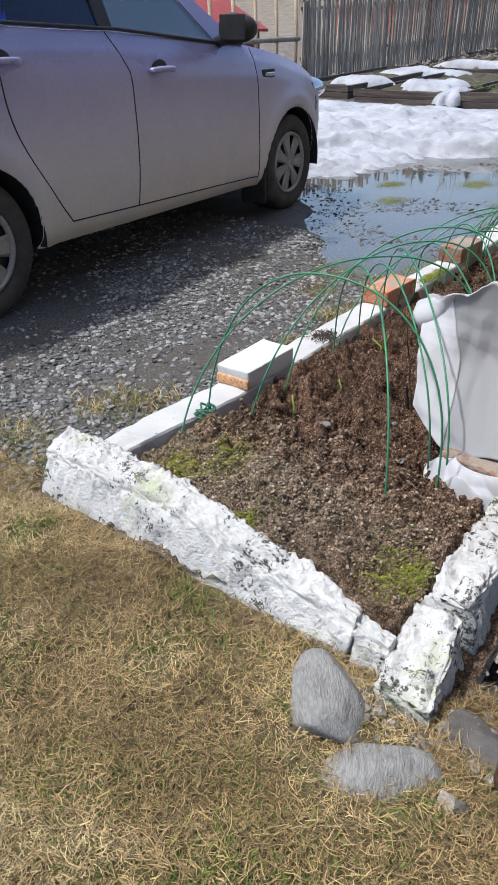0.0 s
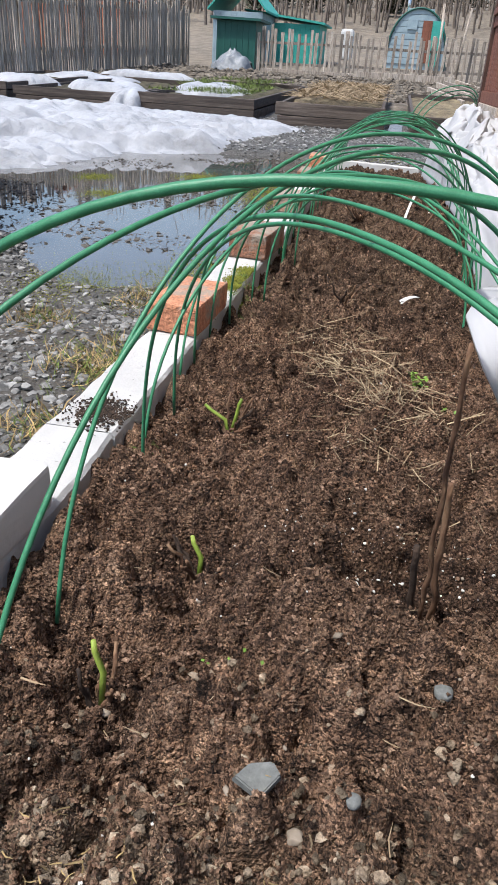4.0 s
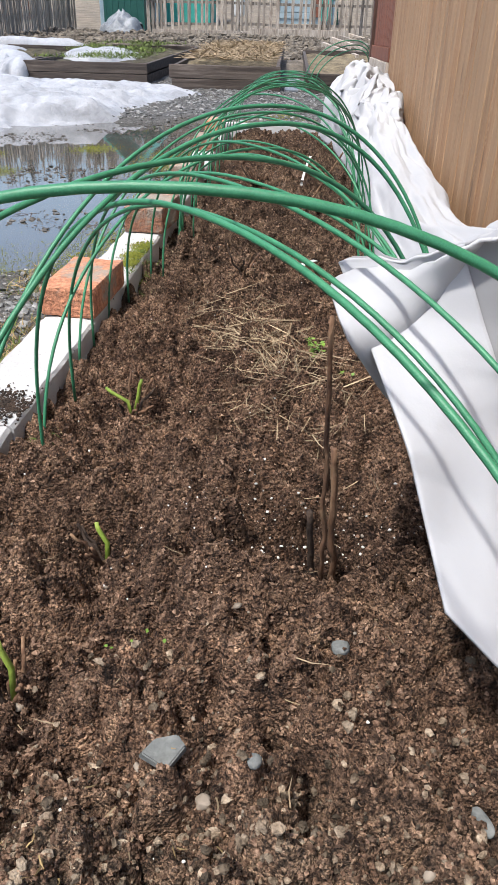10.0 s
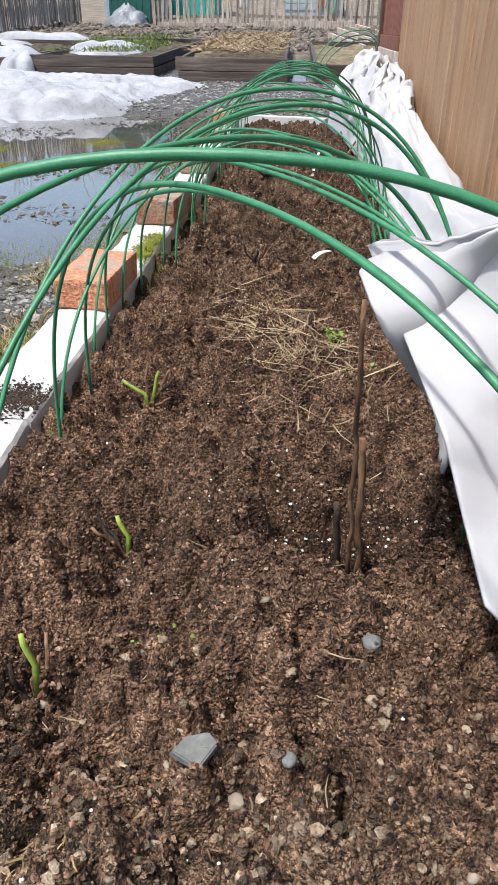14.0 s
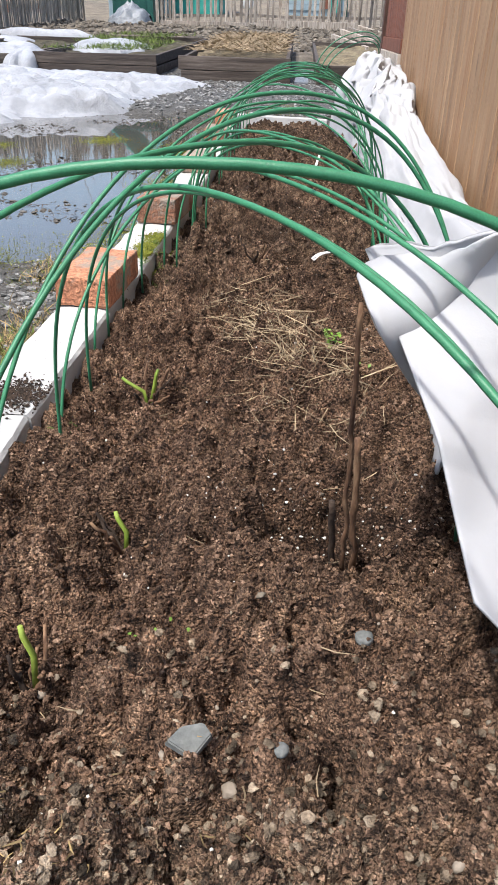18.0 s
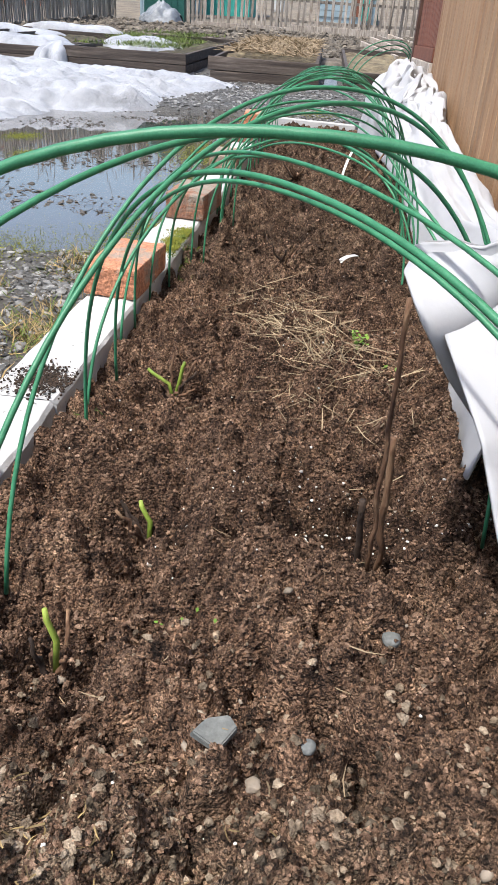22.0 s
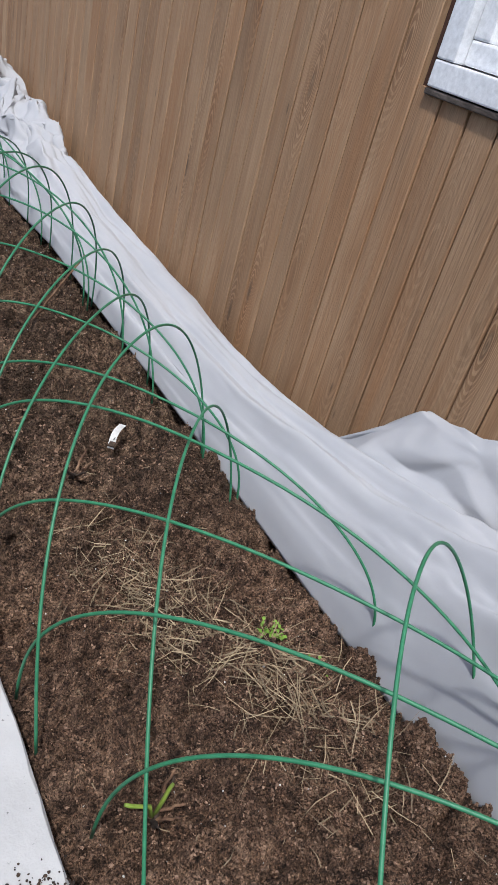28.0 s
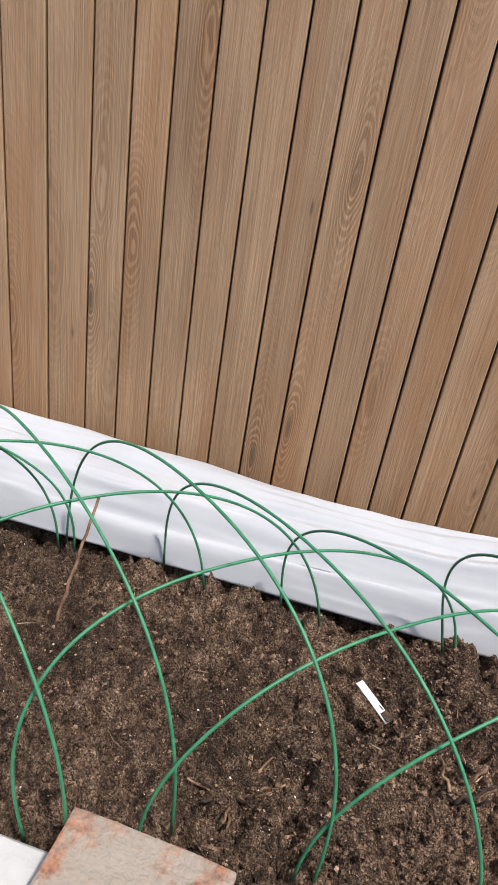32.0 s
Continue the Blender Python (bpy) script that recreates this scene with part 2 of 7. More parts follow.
def mask_axis(n, l, axis, lo, hi, wob=0.0, wscale=1.5):
    """0 below lo and 1 above hi along a world axis, with a wobbling edge."""
    g = n.new("ShaderNodeNewGeometry")
    s = n.new("ShaderNodeSeparateXYZ")
    l.new(g.outputs["Position"], s.inputs[0])
    v = s.outputs[axis]
    if wob:
        t = n.new("ShaderNodeTexNoise")
        t.inputs["Scale"].default_value, t.inputs["Detail"].default_value = wscale, 4
        l.new(g.outputs["Position"], t.inputs[0])
        a = n.new("ShaderNodeMath")
        a.operation = "MULTIPLY_ADD"
        l.new(t.outputs["Fac"], a.inputs[0])
        a.inputs[1].default_value, a.inputs[2].default_value = wob * 2, -wob
        c = n.new("ShaderNodeMath")
        l.new(v, c.inputs[0])
        l.new(a.outputs[0], c.inputs[1])
        v = c.outputs[0]
    r = n.new("ShaderNodeMapRange")
    r.inputs[1].default_value, r.inputs[2].default_value = lo, hi
    l.new(v, r.inputs[0])
    return r.outputs[0]


def mat_soil():
    m, n, l, b = nodes("garden_soil")
    big, mid, fine = tex(n, l, 3.5, 5), tex(n, l, 34, 6, .75), tex(n, l, 260, 4, .75)
    c = ramp(n, l, mid, [(.36, (.028, .016, .010)), (.5, (.26, .153, .097)), (.66, (.60, .39, .255))])
    c = mixc(n, l, ramp(n, l, big, [(.38, (0,) * 3), (.62, (.7,) * 3)]), c, (.075, .043, .028), "MIX")
    sand = ramp(n, l, mid, [(.30, (.14, .105, .07)), (.52, (.34, .265, .185)), (.70, (.56, .46, .335))])
    zone = n.new("ShaderNodeMath")
    zone.operation = "MULTIPLY"
    l.new(mask_axis(n, l, 1, -1.08, -1.36, .14, 5), zone.inputs[0])
    l.new(ramp(n, l, mask_axis(n, l, 0, .75, .35, .10, 6), [(0, (.35,) * 3), (1, (1,) * 3)]), zone.inputs[1])
    c = mixc(n, l, zone.outputs[0], c, sand)
    dark = ramp(n, l, fine, [(.40, (.05,) * 3), (.57, (1.4,) * 3)])
    c = mixc(n, l, .8, c, dark, "MULTIPLY")
    # single crumbs differ in tone and stand out as rounded grains
    grains = []
    for scale in (150, 340):
        tc = n.new("ShaderNodeTexCoord")
        warp = n.new("ShaderNodeVectorMath")
        warp.operation = "MULTIPLY_ADD"
        nz = n.new("ShaderNodeTexNoise")
        nz.inputs["Scale"].default_value = scale * 1.3
        l.new(tc.outputs["Object"], nz.inputs[0])
        l.new(nz.outputs["Color"], warp.inputs[0])
        warp.inputs[1].default_value = (.8 / scale,) * 3
        l.new(tc.outputs["Object"], warp.inputs[2])
        vo = n.new("ShaderNodeTexVoronoi")
        vo.inputs["Scale"].default_value = scale
        l.new(warp.outputs[0], vo.inputs[0])
        sep = n.new("ShaderNodeSeparateColor")
        l.new(vo.outputs["Color"], sep.inputs[0])
        c = mixc(n, l, .6, c, ramp(n, l, sep.outputs[0], [(0, (.55,) * 3), (.6, (1.0,) * 3), (1, (1.35, 1.33, 1.3))]), "MULTIPLY")
        grains.append(vo.outputs["Distance"])
    # the far part is a little darker and greyer
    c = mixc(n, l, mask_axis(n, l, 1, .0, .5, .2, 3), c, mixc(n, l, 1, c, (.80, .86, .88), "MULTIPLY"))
    # darker spots round the plants: damp soil, with the hollows' shade painted in
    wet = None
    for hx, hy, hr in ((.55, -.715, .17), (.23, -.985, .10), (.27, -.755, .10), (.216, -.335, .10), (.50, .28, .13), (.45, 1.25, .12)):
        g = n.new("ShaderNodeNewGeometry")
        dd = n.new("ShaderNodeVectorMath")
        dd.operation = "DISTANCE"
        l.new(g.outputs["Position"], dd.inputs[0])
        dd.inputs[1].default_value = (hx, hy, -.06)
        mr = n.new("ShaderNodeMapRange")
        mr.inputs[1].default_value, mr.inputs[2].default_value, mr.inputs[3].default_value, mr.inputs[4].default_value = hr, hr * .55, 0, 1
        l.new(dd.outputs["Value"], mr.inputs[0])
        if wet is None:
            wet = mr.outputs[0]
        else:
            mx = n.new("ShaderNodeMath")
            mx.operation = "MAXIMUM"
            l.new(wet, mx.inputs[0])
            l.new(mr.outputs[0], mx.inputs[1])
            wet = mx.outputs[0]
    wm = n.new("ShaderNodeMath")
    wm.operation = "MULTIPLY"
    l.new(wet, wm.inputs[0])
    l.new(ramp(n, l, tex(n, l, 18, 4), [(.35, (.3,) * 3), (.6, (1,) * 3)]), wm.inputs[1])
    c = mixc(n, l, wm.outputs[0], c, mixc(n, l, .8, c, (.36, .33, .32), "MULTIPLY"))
    l.new(c, b.inputs["Base Color"])
    b.inputs["Roughness"].default_value = .92
    b.inputs["Specular IOR Level"].default_value = .2
    add = n.new("ShaderNodeMath")
    add.operation = "MULTIPLY_ADD"
    l.new(grains[0], add.inputs[0])
    add.inputs[1].default_value = -1.6
    l.new(fine, add.inputs[2])
    add2 = n.new("ShaderNodeMath")
    add2.operation = "SUBTRACT"
    l.new(add.outputs[0], add2.inputs[0])
    l.new(grains[1], add2.inputs[1])
    bumped(n, l, b, add2.outputs[0], 1.0, .010)
    return m


def mat_ground():
    m, n, l, b = nodes("yard_ground")
    big, mid = tex(n, l, 1.3, 5), tex(n, l, 30, 4, .7)
    st = tex(n, l, 85, kind="voronoi")
    grav = ramp(n, l, st, [(.0, (.13, .13, .125)), (.35, (.08, .08, .077)), (.8, (.025, .024, .022))])
    grav = mixc(n, l, ramp(n, l, big, [(.4, (0,) * 3), (.62, (.7,) * 3)]), grav, (.05, .042, .032))
    lawn = ramp(n, l, mid, [(.3, (.035, .024, .011)), (.5, (.10, .068, .030)), (.7, (.19, .14, .07))])
    lawn = mixc(n, l, ramp(n, l, tex(n, l, 3.5, 5), [(.50, (0,) * 3), (.66, (.5,) * 3)]), lawn, (.06, .07, .018))
    till = ramp(n, l, tex(n, l, 6, 6, .7), [(.3, (.035, .028, .021)), (.55, (.13, .11, .085)), (.75, (.23, .2, .16))])
    far = ramp(n, l, tex(n, l, 2.2, 6), [(.35, (.09, .075, .055)), (.65, (.2, .165, .12))])
    c = mixc(n, l, mask_axis(n, l, 1, -1.55, -1.75, .06, 5), grav, lawn)
    c = mixc(n, l, mask_axis(n, l, 1, 10.2, 10.8, .3), c, till)
    c = mixc(n, l, mask_axis(n, l, 1, 20.5, 22, .3), c, far)
    l.new(c, b.inputs["Base Color"])
    b.inputs["Roughness"].default_value = .8
    bumped(n, l, b, mid, .7, .02)
    return m


def mat_painted(name, pit=.5, tint=(.45, .45, .435), scale=26, moss=True, bump=.7):
    """White lime paint, with dark pits, stains and some moss."""
    m, n, l, b = nodes(name)
    big, mid, fine = tex(n, l, 5, 5), tex(n, l, scale, 5, .65), tex(n, l, 110, 3)
    c = ramp(n, l, big, [(.3, tuple(v * .82 for v in tint)), (.6, tint)])
    if moss:        # open pits gather in patches, bare grey shows where the wash has gone
        near = n.new("ShaderNodeMath")
        near.operation = "MULTIPLY_ADD"
        l.new(tex(n, l, 6, 4, .6), near.inputs[0])
        near.inputs[1].default_value = 1.4
        l.new(tex(n, l, 55, 5, .7), near.inputs[2])
        ragged = n.new("ShaderNodeMath")
        ragged.operation = "MULTIPLY_ADD"
        l.new(tex(n, l, 90, 4, .7), ragged.inputs[0])
        ragged.inputs[1].default_value = 1.0
        l.new(near.outputs[0], ragged.inputs[2])
        half = n.new("ShaderNodeMath")
        half.operation = "MULTIPLY"
        half.inputs[1].default_value = .35
        l.new(ragged.outputs[0], half.inputs[0])
        # pits drawn as dark spots: their depth shade and moss in the colour
        p = ramp(n, l, half.outputs[0], [(pit, (0,) * 3), (pit + .03, (1,) * 3)])
        bare = ramp(n, l, tex(n, l, 14, 6, .8), [(.58, (0,) * 3), (.68, (.55,) * 3)])
        c = mixc(n, l, bare, c, (.30, .29, .26))
    else:
        p = ramp(n, l, mid, [(pit - .18, (0,) * 3), (pit - .1, (1,) * 3)])
    c = mixc(n, l, p, (.05, .05, .042), c)
    if moss:
        g = ramp(n, l, tex(n, l, 4.5, 6, .75), [(.54, (0,) * 3), (.68, (.6,) * 3)])
        c = mixc(n, l, g, c, (.30, .34, .15))
    l.new(c, b.inputs["Base Color"])
    b.inputs["Roughness"].default_value = .85
    add = n.new("ShaderNodeMath")
    l.new(mid, add.inputs[0])
    l.new(fine, add.inputs[1])
    bumped(n, l, b, add.outputs[0], bump, .008)
    return m


def mat_brick(name, stops, cem=0.0):
    m, n, l, b = nodes(name)
    t1, t2, t3 = tex(n, l, 14, 5), tex(n, l, 120, 3), tex(n, l, 60, 3, stretch=(1, .25, 1))
    c = ramp(n, l, t1, stops)
    c = mixc(n, l, .6, c, ramp(n, l, t2, [(.38, (.3,) * 3), (.6, (1.12,) * 3)]), "MULTIPLY")
    if cem:
        g = ramp(n, l, tex(n, l, 9, 5, .7), [(.62 - cem, (0,) * 3), (.72 - cem, (.85,) * 3)])
        c = mixc(n, l, g, c, (.235, .215, .18))
    l.new(c, b.inputs["Base Color"])
    b.inputs["Roughness"].default_value = .88
    add = n.new("ShaderNodeMath")
    l.new(t2, add.inputs[0])
    l.new(t3, add.inputs[1])
    bumped(n, l, b, add.outputs[0], .8, .006)
    return m


def mat_wood(name, stops, scale=1.0, rough=.75, spread=.3, axis=2, bump=.4, knots=True, streaks=False):
    """Planks: long grain along one axis, fine fibre lines, dark knots."""
    m, n, l, b = nodes(name)
    info = n.new("ShaderNodeObjectInfo")
    tc = n.new("ShaderNodeTexCoord")
    off = n.new("ShaderNodeVectorMath")
    off.operation = "ADD"
    cmb = n.new("ShaderNodeCombineXYZ")
    k7 = n.new("ShaderNodeMath")
    k7.operation = "MULTIPLY"
    k7.inputs[1].default_value = 37.0
    l.new(info.outputs["Random"], k7.inputs[0])
    for q in range(3):
        l.new(k7.outputs[0], cmb.inputs[q])
    l.new(tc.outputs["Object"], off.inputs[0])
    l.new(cmb.outputs[0], off.inputs[1])
    v = off.outputs[0]
    st = [1.0, 1.0, 1.0]
    st[axis] = .06
    st2 = [1.0, 1.0, 1.0]
    st2[axis] = .03
    g1 = tex(n, l, 26 * scale, 6, .65, tuple(st), vec=v)
    g2 = tex(n, l, 170 * scale, 3, .6, tuple(st2), vec=v)
    g3 = tex(n, l, 4 * scale, 4, .6, tuple([1 if q != axis else .35 for q in range(3)]), vec=v)
    c = ramp(n, l, g1, stops)
    wm = n.new("ShaderNodeMapping")
    l.new(v, wm.inputs[0])
    wm.inputs["Scale"].default_value = tuple([1.0 if q != axis else .11 for q in range(3)])
    wv = n.new("ShaderNodeTexWave")
    wv.wave_type, wv.bands_direction = "BANDS", "XYZ"[(axis + 2) % 3]
    for nm, val in (("Scale", (52 if streaks else 27) * scale), ("Distortion", 26.0 if streaks else 17.0), ("Detail", 2.0), ("Detail Scale", .30 if streaks else .55), ("Detail Roughness", .5)):
        wv.inputs[nm].default_value = val
    l.new(wm.outputs[0], wv.inputs[0])
    c = mixc(n, l, .22 if streaks else .8, c, ramp(n, l, wv.outputs["Fac"], [(.0, (.58, .54, .50)), (.25, (.95,) * 3), (1, (1.05,) * 3)]), "MULTIPLY")
    c = mixc(n, l, .22 if streaks else .35, c, ramp(n, l, g2, [(.36, (.5, .45, .40)), (.54, (1.1,) * 3)]), "MULTIPLY")
    c = mixc(n, l, .55, c, ramp(n, l, g3, [(.35, (.66, .58, .52)), (.62, (1.08, 1.08, 1.08))]), "MULTIPLY")
    if streaks:      # reddish weather streaks down some boards, and sharp late-wood lines
        g4 = tex(n, l, 9 * scale, 5, .7, tuple([1 if q != axis else .10 for q in range(3)]), vec=v)
        c = mixc(n, l, ramp(n, l, g4, [(.46, (0,) * 3), (.66, (.75,) * 3)]), c, tuple(a * b for a, b in zip(stops[1][1], (.82, .66, .52))))
        # grain that runs in long loops round the knots
        core = tex(n, l, 7.5 * scale, kind="voronoi", stretch=tuple([1 if q != axis else .2 for q in range(3)]), vec=v)
        bend = n.new("ShaderNodeMath")
        bend.operation = "MULTIPLY_ADD"
        l.new(g3, bend.inputs[0])
        bend.inputs[1].default_value = .5
        l.new(core, bend.inputs[2])
        freq = n.new("ShaderNodeMath")
        freq.operation = "MULTIPLY"
        l.new(bend.outputs[0], freq.inputs[0])
        freq.inputs[1].default_value = 190.0
        loop = n.new("ShaderNodeMath")
        loop.operation = "SINE"
        l.new(freq.outputs[0], loop.inputs[0])
        near = ramp(n, l, core, [(.10, (.9,) * 3), (.28, (.35,) * 3), (.5, (.15,) * 3)])
        c = mixc(n, l, near, c, mixc(n, l, 1, c, ramp(n, l, loop.outputs[0], [(.0, (.62, .55, .48)), (.5, (.97,) * 3), (1, (1.08,) * 3)]), "MULTIPLY"))
        g5 = tex(n, l, 60 * scale, 4, .65, tuple([1 if q != axis else .045 for q in range(3)]), vec=v)
        c = mixc(n, l, .25, c, ramp(n, l, g5, [(.36, (.55, .50, .46)), (.47, (1,) * 3), (.70, (1.12,) * 3)]), "MULTIPLY")
    if knots:
        kst = tuple([1 if q != axis else (.2 if streaks else .55) for q in range(3)])
        kn = tex(n, l, 7.5 * scale, kind="voronoi", stretch=kst, vec=v)
        c = mixc(n, l, ramp(n, l, kn, [(.022, (.9,) * 3), (.036, (.35,) * 3), (.046, (.75,) * 3), (.066, (0,) * 3)]), c, tuple(x * .36 for x in stops[0][1]))
        nl = tex(n, l, 16 * scale, kind="voronoi", stretch=kst if streaks else None, vec=v)
        c = mixc(n, l, ramp(n, l, nl, [(.03, (.8,) * 3), (.055, (.3,) * 3), (.075, (0,) * 3)]), c, tuple(x * .4 for x in stops[0][1]))
    if spread:
        c = vary(n, l, c, spread)
    l.new(c, b.inputs["Base Color"])
    b.inputs["Roughness"].default_value = rough
    bumped(n, l, b, g2, bump, .004)
    return m


def mat_cloth(name="white_fleece", dim=1.0, thin=.3, through_tint=(.55, .55, .53)):
    m, n, l, b = nodes(name)
    t1, t2 = tex(n, l, 5, 5), tex(n, l, 230, 3)
    c = ramp(n, l, t1, [(.3, tuple(q * dim for q in (.45, .46, .485))), (.7, tuple(q * dim for q in (.51, .515, .535)))])
    l.new(c, b.inputs["Base Color"])
    b.inputs["Roughness"].default_value = .75
    b.inputs["Specular IOR Level"].default_value = .25
    bumped(n, l, b, t2, .15, .002)
    tr = n.new("ShaderNodeBsdfTranslucent")
    tr.inputs[0].default_value = (*through_tint, 1)
    mx = n.new("ShaderNodeMixShader")
    mx.inputs[0].default_value = thin
    l.new(b.outputs[0], mx.inputs[1])
    l.new(tr.outputs[0], mx.inputs[2])
    l.new(mx.outputs[0], n["Material Output"].inputs[0])
    return m


def mat_car():
    m, n, l, b = nodes("car_paint")
    big, fine = tex(n, l, 3, 5, .65), tex(n, l, 60, 4, .7)
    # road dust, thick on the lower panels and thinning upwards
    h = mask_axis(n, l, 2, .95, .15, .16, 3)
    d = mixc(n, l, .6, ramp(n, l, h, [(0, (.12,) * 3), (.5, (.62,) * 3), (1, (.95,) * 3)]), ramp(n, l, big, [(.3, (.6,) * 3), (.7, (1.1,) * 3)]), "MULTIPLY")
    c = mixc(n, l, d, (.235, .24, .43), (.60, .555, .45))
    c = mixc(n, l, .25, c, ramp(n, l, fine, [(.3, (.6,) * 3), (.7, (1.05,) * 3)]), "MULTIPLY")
    l.new(c, b.inputs["Base Color"])
    rr = n.new("ShaderNodeMapRange")
    l.new(d, rr.inputs[0])
    rr.inputs[3].default_value, rr.inputs[4].default_value = .22, .62
    l.new(rr.outputs[0], b.inputs["Roughness"])
    b.inputs["Metallic"].default_value = .25
    return m


def mat_glass(name, tint=(.8, .85, .85)):
    m, n, l, b = nodes(name)
    b.inputs["Base Color"].default_value = (*tint, 1)
    b.inputs["Transmission Weight"].default_value = 1
    b.inputs["Roughness"].default_value = .03
    b.inputs["IOR"].default_value = 1.45
    return m


def mat_water():
    m, n, l, b = nodes("puddle_water")
    b.inputs["Base Color"].default_value = (.10, .095, .085, 1)
    b.inputs["Transmission Weight"].default_value = .3
    b.inputs["Roughness"].default_value = .02
    b.inputs["Specular IOR Level"].default_value = 1.0
    b.inputs["IOR"].default_value = 1.75
    bumped(n, l, b, tex(n, l, 9, 3), .012, .02)
    return m


def mat_snow():
    m, n, l, b = nodes("old_snow")
    big, fine = tex(n, l, 2.4, 6, .7), tex(n, l, 45, 5, .7)
    c = ramp(n, l, big, [(.28, (.17, .178, .19)), (.48, (.30, .315, .34)), (.7, (.385, .40, .435))])
    c = mixc(n, l, ramp(n, l, fine, [(.3, (.3,) * 3), (.42, (0,) * 3)]), c, (.28, .26, .23))
    l.new(c, b.inputs["Base Color"])
    b.inputs["Roughness"].default_value = .6
    bumped(n, l, b, fine, .6, .03)
    return m


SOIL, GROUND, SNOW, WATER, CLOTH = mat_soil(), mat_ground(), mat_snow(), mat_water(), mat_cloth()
# single layer is greyer; the hanging end's shade is put into its tint too
THINDIMCLOTH = mat_cloth("thin_dimmed_fleece", .74, .45, (.50, .49, .465))
WHITEWALL = mat_painted("limewashed_concrete", .515, (.44, .44, .425), scale=62, bump=.8)
WHITEBEAM = mat_painted("painted_board", .46, (.42, .42, .415), 60, False, .25)
PAINTBRICK = mat_painted("painted_brick", .36, (.48, .48, .47), 30, False, .16)
ORANGE = mat_brick("orange_brick", [(.3, (.40, .16, .085)), (.6, (.52, .235, .13)), (.8, (.58, .31, .19))], .10)
BROWN = mat_brick("brown_brick", [(.3, (.19, .085, .05)), (.6, (.30, .145, .085)), (.8, (.34, .19, .125))], .16)
GREYB = mat_brick("cement_brick", [(.3, (.30, .17, .10)), (.6, (.42, .25, .16)), (.8, (.46, .32, .24))], .22)
BREAK = mat_brick("broken_brick", [(.3, (.50, .26, .13)), (.7, (.62, .36, .2))])
PLANK = mat_wood("larch_cladding", [(.27, (.275, .172, .094)), (.5, (.345, .220, .123)), (.73, (.40, .265, .154))], spread=.12, bump=.7, streaks=True)
REDWOOD = mat_wood("red_brown_wood", [(.3, (.13, .045, .025)), (.6, (.21, .075, .042)), (.75, (.26, .1, .06))], spread=.18)
DARKWOOD = mat_wood("dark_post_wood", [(.3, (.05, .022, .014)), (.6, (.085, .038, .024)), (.75, (.11, .055, .035))], spread=.1)
GREYWOOD = mat_wood("weathered_fence_wood", [(.3, (.19, .163, .135)), (.5, (.35, .31, .262)), (.72, (.51, .46, .40))], spread=.45)
BEDWOOD = mat_wood("bed_board_wood", [(.3, (.03, .023, .019)), (.5, (.07, .054, .044)), (.72, (.15, .125, .105))], axis=0, spread=.3)
STONE = mat_basic("grey_river_stone", [(.3, (.19, .19, .175)), (.6, (.31, .31, .285)), (.8, (.42, .41, .375))], 9, .8, .35, 70, stretch=(1, 1, 3), dist=.006)
BANDSTONE = mat_basic("banded_grey_stone", [(.3, (.13, .13, .123)), (.48, (.25, .25, .235)), (.56, (.18, .18, .17)), (.8, (.34, .335, .315))], 26, .9, .9, 190, stretch=(1.6, .35, 1.2), dist=.005)
FLATSTONE = mat_basic("flat_grey_stone", [(.3, (.10, .108, .105)), (.6, (.165, .172, .165)), (.8, (.22, .225, .215))], 60, .85, .4, 300, dist=.002)
DARKSTONE = mat_basic("dark_rock", [(.3, (.05, .047, .045)), (.7, (.13, .122, .112))], 9, .85, .5, 50, dist=.01)
GRAVEL = mat_basic("gravel_stones", [(.3, (.11, .11, .108)), (.6, (.235, .235, .228)), (.8, (.38, .375, .36))], 30, .75, .2, 120, spread=.75, island=True)
CRUMB = mat_basic("soil_crumbs", [(.36, (.03, .018, .012)), (.5, (.25, .152, .10)), (.68, (.60, .40, .275))], 60, .95, 1.0, 400, spread=.5, island=True, spec=.2)
SANDCRUMB = mat_basic("sandy_crumbs", [(.34, (.11, .082, .056)), (.5, (.33, .255, .18)), (.70, (.56, .46, .34))], 60, .95, 1.0, 260, spread=.8, island=True, spec=.2)
RUBBLE = mat_basic("grey_brown_rubble", [(.3, (.13, .115, .095)), (.6, (.25, .225, .19)), (.8, (.38, .36, .32))], 40, .9, .5, 160, spread=.6, island=True)
PEBBLE = mat_basic("pale_pebbles", [(.3, (.17, .14, .105)), (.7, (.32, .27, .215))], 20, .7, .2, 90, spread=.3, island=True)
GRIT = mat_basic("white_grit", [(.3, (.6, .58, .54)), (.7, (.78, .76, .72))], 40, .7, 0, 90, spread=.2, island=True)
STRAW = mat_basic("dry_straw", [(.3, (.19, .135, .08)), (.6, (.34, .26, .16)), (.8, (.47, .38, .26))], 14, .75, 0, 90, spread=.5, island=True)
DRYGRASS = mat_basic("dry_grass", [(.3, (.14, .095, .038)), (.55, (.32, .232, .105)), (.8, (.54, .43, .24))], 3.5, .8, 0, 90, spread=.75, island=True)
GREENGRASS = mat_basic("spring_grass", [(.3, (.05, .085, .012)), (.6, (.12, .17, .025)), (.8, (.19, .23, .05))], 3, .7, 0, 90, spread=.5, island=True)
MOSS = mat_basic("green_moss", [(.3, (.12, .14, .018)), (.6, (.26, .275, .035)), (.8, (.38, .37, .06))], 40, .95, .8, 160, spread=.4, island=True)
LEAF = mat_basic("fresh_leaf", [(.3, (.10, .2, .02)), (.7, (.2, .33, .05))], 30, .5, .1, 90, spread=.2)
